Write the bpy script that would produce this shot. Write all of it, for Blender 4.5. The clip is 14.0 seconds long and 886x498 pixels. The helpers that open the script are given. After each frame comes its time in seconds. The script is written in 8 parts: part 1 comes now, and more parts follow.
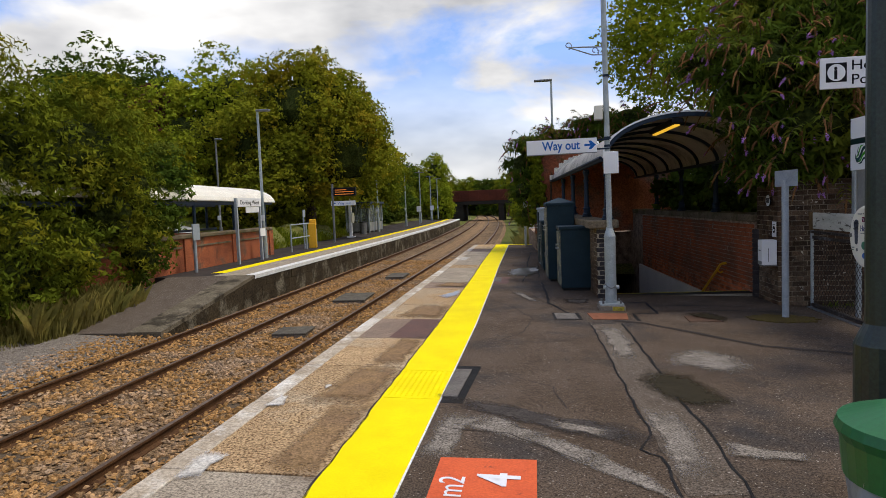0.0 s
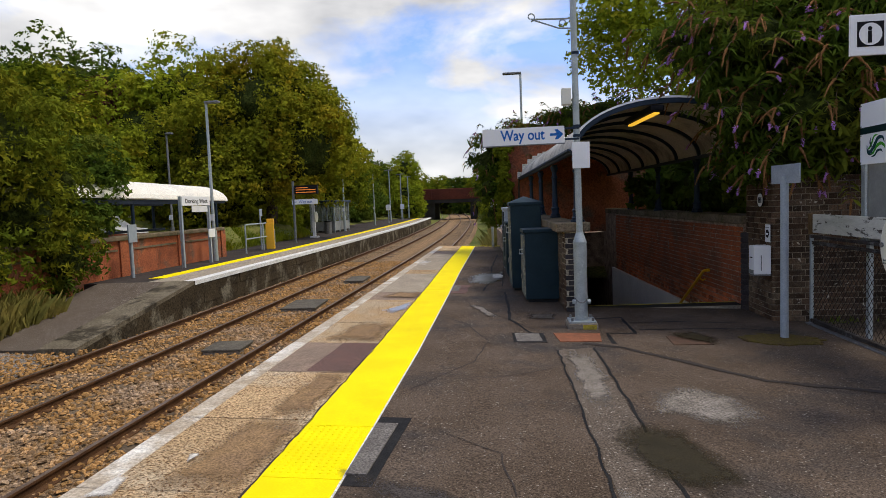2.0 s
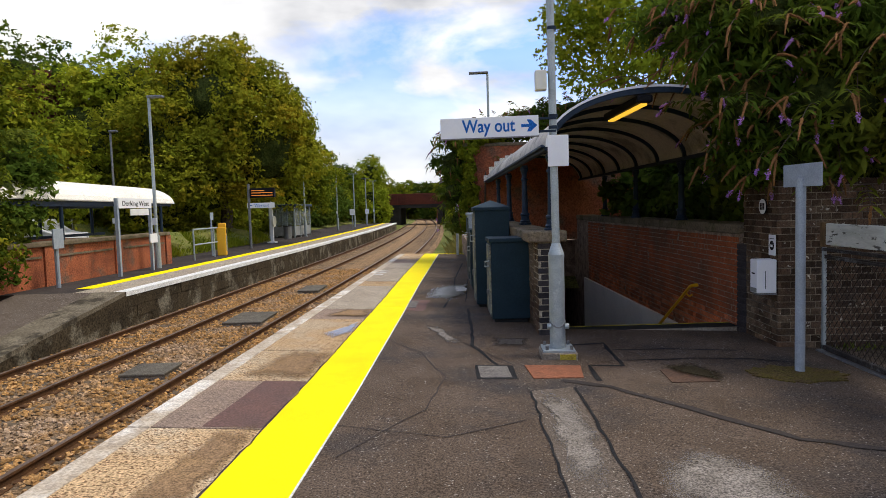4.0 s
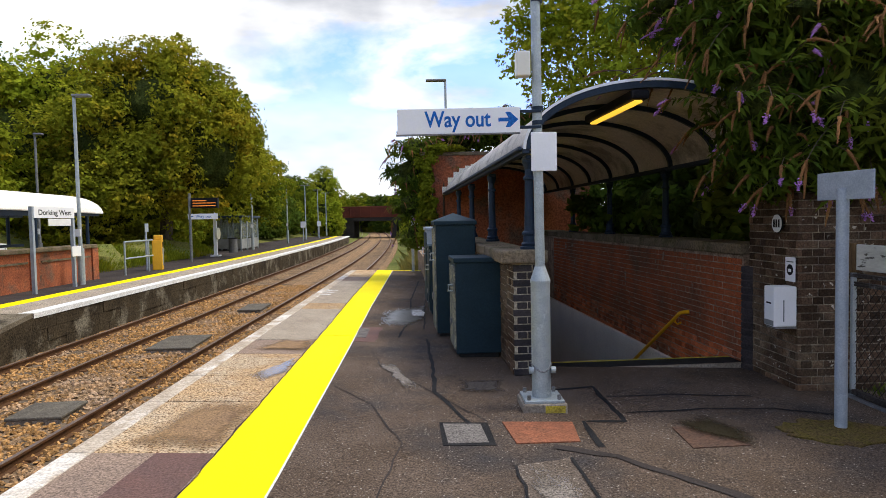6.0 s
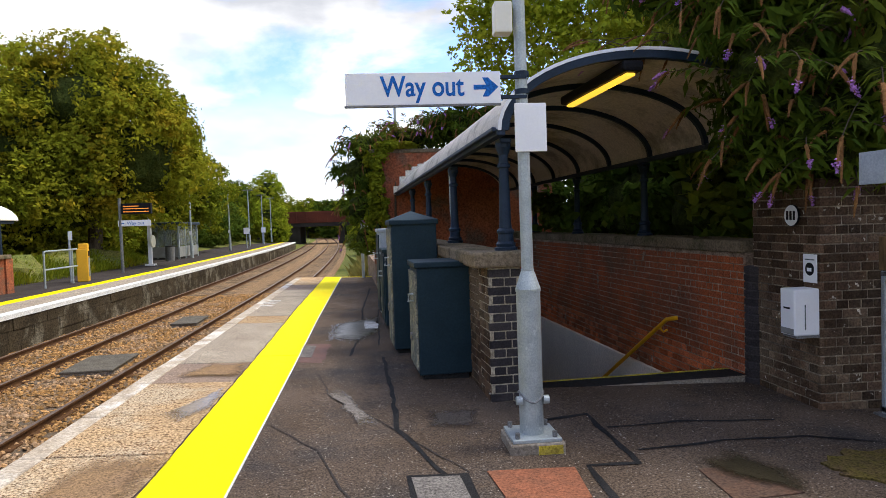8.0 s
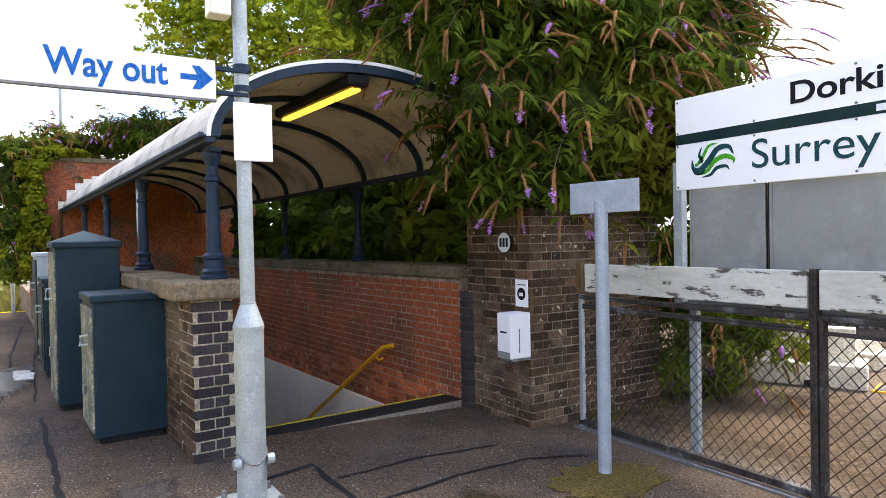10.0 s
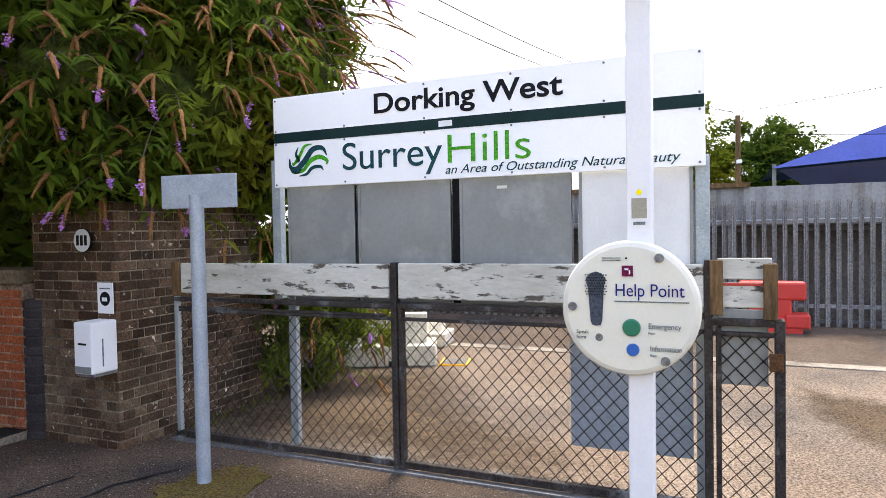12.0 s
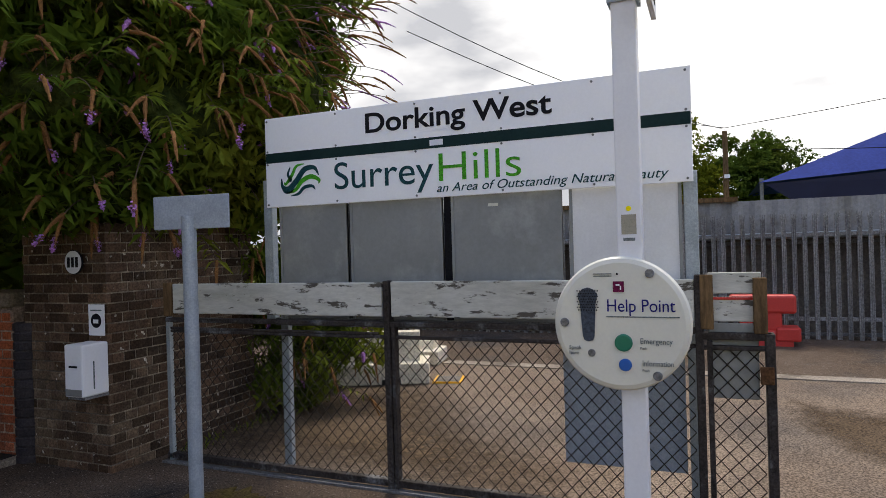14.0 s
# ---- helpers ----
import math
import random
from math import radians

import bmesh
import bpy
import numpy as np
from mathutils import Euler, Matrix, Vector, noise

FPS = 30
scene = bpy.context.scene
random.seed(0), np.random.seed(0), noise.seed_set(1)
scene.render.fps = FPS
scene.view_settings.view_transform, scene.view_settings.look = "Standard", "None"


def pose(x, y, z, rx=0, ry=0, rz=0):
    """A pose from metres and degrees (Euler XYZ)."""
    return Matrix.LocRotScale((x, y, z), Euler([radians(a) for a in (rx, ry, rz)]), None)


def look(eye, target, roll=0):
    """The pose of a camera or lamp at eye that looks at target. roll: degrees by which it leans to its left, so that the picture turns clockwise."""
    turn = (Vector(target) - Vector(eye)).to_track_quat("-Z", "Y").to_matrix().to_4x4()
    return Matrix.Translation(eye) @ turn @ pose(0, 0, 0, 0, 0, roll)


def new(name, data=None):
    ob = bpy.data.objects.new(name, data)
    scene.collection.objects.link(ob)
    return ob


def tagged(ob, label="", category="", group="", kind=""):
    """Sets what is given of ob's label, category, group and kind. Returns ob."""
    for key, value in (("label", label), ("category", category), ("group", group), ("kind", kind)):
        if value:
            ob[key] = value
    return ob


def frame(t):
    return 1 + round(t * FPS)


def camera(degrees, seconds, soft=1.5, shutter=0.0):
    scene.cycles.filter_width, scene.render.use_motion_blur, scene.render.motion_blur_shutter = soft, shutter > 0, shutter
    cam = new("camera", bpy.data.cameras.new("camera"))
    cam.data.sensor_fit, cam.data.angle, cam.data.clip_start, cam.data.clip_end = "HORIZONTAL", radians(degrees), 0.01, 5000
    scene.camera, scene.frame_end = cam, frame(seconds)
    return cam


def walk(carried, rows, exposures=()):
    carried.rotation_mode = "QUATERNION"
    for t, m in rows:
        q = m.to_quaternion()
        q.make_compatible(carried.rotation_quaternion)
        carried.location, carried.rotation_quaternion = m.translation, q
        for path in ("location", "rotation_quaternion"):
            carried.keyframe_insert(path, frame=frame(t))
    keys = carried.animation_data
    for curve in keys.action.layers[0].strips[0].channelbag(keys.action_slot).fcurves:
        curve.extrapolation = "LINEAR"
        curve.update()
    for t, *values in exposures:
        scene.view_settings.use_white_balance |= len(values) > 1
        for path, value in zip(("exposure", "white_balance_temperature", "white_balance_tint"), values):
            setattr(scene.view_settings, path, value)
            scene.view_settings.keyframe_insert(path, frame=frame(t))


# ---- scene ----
cam = camera(69.10, 14.0, 0.85)
PATH = [
    (0, 0.6931, 0.5194, 1.6189, 86.148, 2.227, 8.078),
    (0.5, 0.717, 0.9328, 1.6087, 86.031, 2.832, 9.933),
    (1, 0.823, 1.3032, 1.6135, 84.874, 0.73, 11.064),
    (1.5, 0.872, 1.7054, 1.621, 85.287, 1.418, 8.908),
    (2, 0.9008, 2.0904, 1.6269, 85.909, 2.187, 5.751),
    (2.5, 0.9631, 2.4623, 1.624, 87.514, 0.964, 4.429),
    (3, 0.9386, 2.8241, 1.5916, 87.641, 1.502, 5.601),
    (3.5, 0.8953, 3.1413, 1.6004, 86.146, 2.182, 5.69),
    (4, 0.9479, 3.5488, 1.6062, 86.279, 1.725, 2.85),
    (4.2, 0.9699, 3.678, 1.6056, 86.53, 1.943, 1.064),
    (6.3, 0.8021, 5.1108, 1.6041, 87.558, 1.178, -1.871),
    (6.5, 0.77, 5.1828, 1.605, 87.659, 1.444, -2.79),
    (7, 0.7556, 5.5629, 1.5572, 86.557, 1.059, -4.487),
    (7.2, 0.7717, 5.7057, 1.5531, 86.676, 1.33, -4.869),
    (9.3, 0.7835, 6.616, 1.5053, 88.726, 1.808, -13.179),
    (9.5, 0.8022, 6.6777, 1.5641, 88.016, 1.683, -18.014),
    (10, 0.7718, 6.8008, 1.5316, 89.215, 1.0914, -32.4541),
    (10.5, 0.798, 6.8712, 1.4856, 90.1696, 2.5957, -45.0316),
    (11, 0.7913, 6.9804, 1.5368, 89.2422, 1.9336, -56.0419),
    (11.5, 0.8612, 6.8982, 1.5195, 89.0651, 1.9104, -61.6412),
    (12, 0.8787, 6.8297, 1.5185, 88.4509, 1.0228, -66.5082),
    (12.5, 0.8633, 6.8222, 1.536, 88.8876, 2.102, -67.8069),
    (13, 0.859, 6.825, 1.535, 89.19, 1.92, -68.19),
    (13.5, 0.8556, 6.8261, 1.5338, 89.5654, 1.8494, -67.9251),
    (14, 0.8564, 6.8247, 1.5224, 89.9683, 1.6751, -67.2645),
]
EXPOSURES = [(0, -0.9, 6650, 10), (3, -0.72, 6650, 10), (6.5, -0.3, 6550, 10), (9.3, 0.2, 6550, 10), (10.0, 0.9, 6780, 10), (10.5, 1.17, 6780, 10), (11, 1.27, 6780, 10), (12, 0.78, 6780, 10), (12.5, 0.35, 6780, 10), (13, -0.3, 6780, 10), (13.5, -0.55, 6780, 10), (14, -0.44, 6780, 10)]
walk(cam, [(t, pose(x, y, z, rx, ry, rz)) for t, x, y, z, rx, ry, rz in PATH], EXPOSURES)

# ---- world and light ----
world = bpy.data.worlds.new("sky")
scene.world = world
world.use_nodes = True
wn, wl = world.node_tree.nodes, world.node_tree.links
wn.clear()
w_out = wn.new("ShaderNodeOutputWorld")
w_bg = wn.new("ShaderNodeBackground")
w_sky = wn.new("ShaderNodeTexSky")
w_sky.sky_type = "NISHITA"
w_sky.sun_disc = False
w_sky.sun_elevation = radians(58)
w_sky.sun_rotation = radians(80)
w_sky.altitude = 60
w_sky.air_density = 1.0
w_sky.dust_density = 1.6
w_tc = wn.new("ShaderNodeTexCoord")
w_map = wn.new("ShaderNodeMapping")
w_map.inputs["Scale"].default_value = (1.0, 1.0, 2.6)
w_map.inputs["Location"].default_value = (0.35, 0.1, 0.0)
w_n1 = wn.new("ShaderNodeTexNoise")
w_n1.inputs["Scale"].default_value = 2.1
w_n1.inputs["Detail"].default_value = 9
w_n1.inputs["Roughness"].default_value = 0.55
w_n1.inputs["Distortion"].default_value = 0.3
w_r1 = wn.new("ShaderNodeValToRGB")
w_r1.color_ramp.elements[0].position, w_r1.color_ramp.elements[1].position = 0.44, 0.57
w_n2 = wn.new("ShaderNodeTexNoise")
w_n2.inputs["Scale"].default_value = 3.4
w_n2.inputs["Detail"].default_value = 7
w_r2 = wn.new("ShaderNodeValToRGB")
w_r2.color_ramp.elements[0].position, w_r2.color_ramp.elements[1].position = 0.35, 0.62
w_r2.color_ramp.elements[0].color = (0.85, 0.88, 0.96, 1)
w_r2.color_ramp.elements[1].color = (2.05, 2.05, 2.06, 1)
w_gain = wn.new("ShaderNodeMix")
w_gain.data_type, w_gain.blend_type = "RGBA", "MULTIPLY"
w_gain.inputs[0].default_value = 1.0
w_gain.inputs[7].default_value = (0.2, 0.28, 0.43, 1)
w_mix = wn.new("ShaderNodeMix")
w_mix.data_type = "RGBA"
wl.new(w_tc.outputs["Generated"], w_map.inputs["Vector"])
wl.new(w_map.outputs["Vector"], w_n1.inputs["Vector"])
wl.new(w_map.outputs["Vector"], w_n2.inputs["Vector"])
wl.new(w_n1.outputs["Fac"], w_r1.inputs["Fac"])
wl.new(w_n2.outputs["Fac"], w_r2.inputs["Fac"])
wl.new(w_sky.outputs["Color"], w_gain.inputs[6])
w_dot = wn.new("ShaderNodeVectorMath")
w_dot.operation = "DOT_PRODUCT"
w_dot.inputs[1].default_value = (0.92, 0.1, 0.1)
w_veil = wn.new("ShaderNodeMapRange")
w_veil.interpolation_type = "SMOOTHSTEP"
w_veil.inputs["From Min"].default_value, w_veil.inputs["From Max"].default_value = 0.05, 0.75
w_max = wn.new("ShaderNodeMath")
w_max.operation = "MAXIMUM"
wl.new(w_tc.outputs["Generated"], w_dot.inputs[0])
wl.new(w_dot.outputs["Value"], w_veil.inputs["Value"])
wl.new(w_veil.outputs["Result"], w_max.inputs[0])
w_sep = wn.new("ShaderNodeSeparateXYZ")
w_low = wn.new("ShaderNodeMapRange")
w_low.interpolation_type = "SMOOTHSTEP"
w_low.inputs["From Min"].default_value, w_low.inputs["From Max"].default_value = 0.02, 0.30
w_low.inputs["To Min"].default_value, w_low.inputs["To Max"].default_value = 0.95, 0.0
w_max2 = wn.new("ShaderNodeMath")
w_max2.operation = "MAXIMUM"
wl.new(w_tc.outputs["Generated"], w_sep.inputs[0])
wl.new(w_sep.outputs["Z"], w_low.inputs["Value"])
wl.new(w_low.outputs["Result"], w_max2.inputs[0])
wl.new(w_r1.outputs["Color"], w_max2.inputs[1])
wl.new(w_max2.outputs[0], w_max.inputs[1])
wl.new(w_max.outputs[0], w_mix.inputs[0])
wl.new(w_gain.outputs[2], w_mix.inputs[6])
wl.new(w_r2.outputs["Color"], w_mix.inputs[7])
wl.new(w_mix.outputs[2], w_bg.inputs["Color"])
w_bg.inputs["Strength"].default_value = 1.0
wl.new(w_bg.outputs["Background"], w_out.inputs["Surface"])

sun = new("sun", bpy.data.lights.new("sun", "SUN"))
sun.data.energy, sun.data.angle, sun.data.color = 4.4, radians(16), (1.0, 0.93, 0.82)
sun.matrix_world = look((9, 1.5, 17), (0, 0, 0))


# ---- materials ----
def mat(name, c1, c2=None, scale=6.0, rough=0.8, metal=0.0, bump=0.15, fine=60.0, amount=0.35, lo=0.35, hi=0.65, island=0.0, objrand=0.0, c3=None, scale3=1.2, lo3=0.5, hi3=0.62, spec=0.5, bumpdist=0.01, stretch=None, trans=0.0, speck=None, fade=False):
    """Two-scale noise material: c1 to c2 by a broad noise, value jitter by a fine one, stains c3 on top."""
    m = bpy.data.materials.new(name)
    m.use_nodes = True
    n, l = m.node_tree.nodes, m.node_tree.links
    b = n["Principled BSDF"]
    c2 = c2 or tuple(min(1, v * 0.75) for v in c1)
    tc = n.new("ShaderNodeNewGeometry")
    vec = tc.outputs["Position"]
    if stretch:
        mp = n.new("ShaderNodeMapping")
        mp.inputs["Scale"].default_value = stretch
        l.new(vec, mp.inputs["Vector"])
        vec = mp.outputs["Vector"]

    def noise_of(s, d=6, r=0.6):
        t = n.new("ShaderNodeTexNoise")
        t.inputs["Scale"].default_value, t.inputs["Detail"].default_value, t.inputs["Roughness"].default_value = s, d, r
        l.new(vec, t.inputs["Vector"])
        return t.outputs["Fac"]

    def ramp(f, a, z):
        r = n.new("ShaderNodeMapRange")
        r.inputs["From Min"].default_value, r.inputs["From Max"].default_value = a, z
        l.new(f, r.inputs["Value"])
        return r.outputs["Result"]

    def mix(f, a, z, mode="MIX"):
        x = n.new("ShaderNodeMix")
        x.data_type, x.blend_type = "RGBA", mode
        for sock, v in ((0, f), (6, a), (7, z)):
            if isinstance(v, (int, float)):
                x.inputs[sock].default_value = v
            elif isinstance(v, tuple):
                x.inputs[sock].default_value = (*v[:3], 1)
            else:
                l.new(v, x.inputs[sock])
        return x.outputs[2]

    col = mix(ramp(noise_of(scale), lo, hi), c1, c2)
    f = noise_of(fine, 4, 0.7)
    g = ramp(f, 0.38, 0.62)
    hsv = n.new("ShaderNodeHueSaturation")
    mr = n.new("ShaderNodeMapRange")
    mr.inputs["To Min"].default_value, mr.inputs["To Max"].default_value = 1 - amount, 1 + amount
    l.new(g, mr.inputs["Value"])
    val = mr.outputs["Result"]
    if c3:
        col = mix(ramp(noise_of(scale3, 8, 0.65), lo3, hi3), col, c3)
    if speck:
        col = mix(ramp(noise_of(speck[1], 2, 0.5), speck[2], speck[2] + 0.04), col, speck[0])
    rnd = None
    if island:
        gi = n.new("ShaderNodeNewGeometry")
        rnd, spread = gi.outputs["Random Per Island"], island
    if objrand:
        oi = n.new("ShaderNodeObjectInfo")
        rnd, spread = oi.outputs["Random"], objrand
    if rnd is not None:
        mr2 = n.new("ShaderNodeMapRange")
        mr2.inputs["To Min"].default_value, mr2.inputs["To Max"].default_value = 1 - spread, 1 + spread
        l.new(rnd, mr2.inputs["Value"])
        mm = n.new("ShaderNodeMath")
        mm.operation = "MULTIPLY"
        l.new(val, mm.inputs[0])
        l.new(mr2.outputs["Result"], mm.inputs[1])
        val = mm.outputs[0]
    l.new(val, hsv.inputs["Value"])
    l.new(col, hsv.inputs["Color"])
    l.new(hsv.outputs["Color"], b.inputs["Base Color"])
    b.inputs["Roughness"].default_value, b.inputs["Metallic"].default_value = rough, metal
    b.inputs["Specular IOR Level"].default_value = spec * (0.1 if rough >= 0.7 else 1.0)
    if trans:
        b.inputs["Subsurface Weight"].default_value = 0.0
        tr = n.new("ShaderNodeBsdfTranslucent")
        l.new(hsv.outputs["Color"], tr.inputs["Color"])
        ms = n.new("ShaderNodeMixShader")
        ms.inputs[0].default_value = trans
        l.new(b.outputs[0], ms.inputs[1])
        l.new(tr.outputs[0], ms.inputs[2])
        l.new(ms.outputs[0], n["Material Output"].inputs["Surface"])
    if fade:
        at = n.new("ShaderNodeAttribute")
        at.attribute_name = "wear"
        am = n.new("ShaderNodeMath")
        am.operation = "MULTIPLY_ADD"
        am.inputs[1].default_value = 1.5
        l.new(noise_of(9.0, 8, 0.7), am.inputs[0])
        l.new(at.outputs["Fac"], am.inputs[2])
        tp = n.new("ShaderNodeBsdfTransparent")
        ms = n.new("ShaderNodeMixShader")
        l.new(ramp(am.outputs[0], 0.8, 1.7), ms.inputs[0])
        l.new(tp.outputs[0], ms.inputs[1])
        l.new(b.outputs[0], ms.inputs[2])
        l.new(ms.outputs[0], n["Material Output"].inputs["Surface"])
    if bump:
        bp = n.new("ShaderNodeBump")
        bp.inputs["Strength"].default_value, bp.inputs["Distance"].default_value = bump, bumpdist
        l.new(f, bp.inputs["Height"])
        l.new(bp.outputs["Normal"], b.inputs["Normal"])
    return m


def glow(name, color, strength):
    m = bpy.data.materials.new(name)
    m.use_nodes = True
    b = m.node_tree.nodes["Principled BSDF"]
    b.inputs["Base Color"].default_value = (*color, 1)
    b.inputs["Emission Color"].default_value = (*color, 1)
    b.inputs["Emission Strength"].default_value = strength
    return m


def pane_glass(name, tint, clear):
    """Thin glazing: mostly clear, with a sheen."""
    m = bpy.data.materials.new(name)
    m.use_nodes = True
    n, l = m.node_tree.nodes, m.node_tree.links
    b, tp, ms = n["Principled BSDF"], n.new("ShaderNodeBsdfTransparent"), n.new("ShaderNodeMixShader")
    b.inputs["Base Color"].default_value, b.inputs["Roughness"].default_value = (*tint, 1), 0.08
    tp.inputs["Color"].default_value = (0.85, 0.88, 0.86, 1)
    ms.inputs[0].default_value = 1 - clear
    l.new(tp.outputs[0], ms.inputs[1])
    l.new(b.outputs[0], ms.inputs[2])
    l.new(ms.outputs[0], n["Material Output"].inputs["Surface"])
    return m


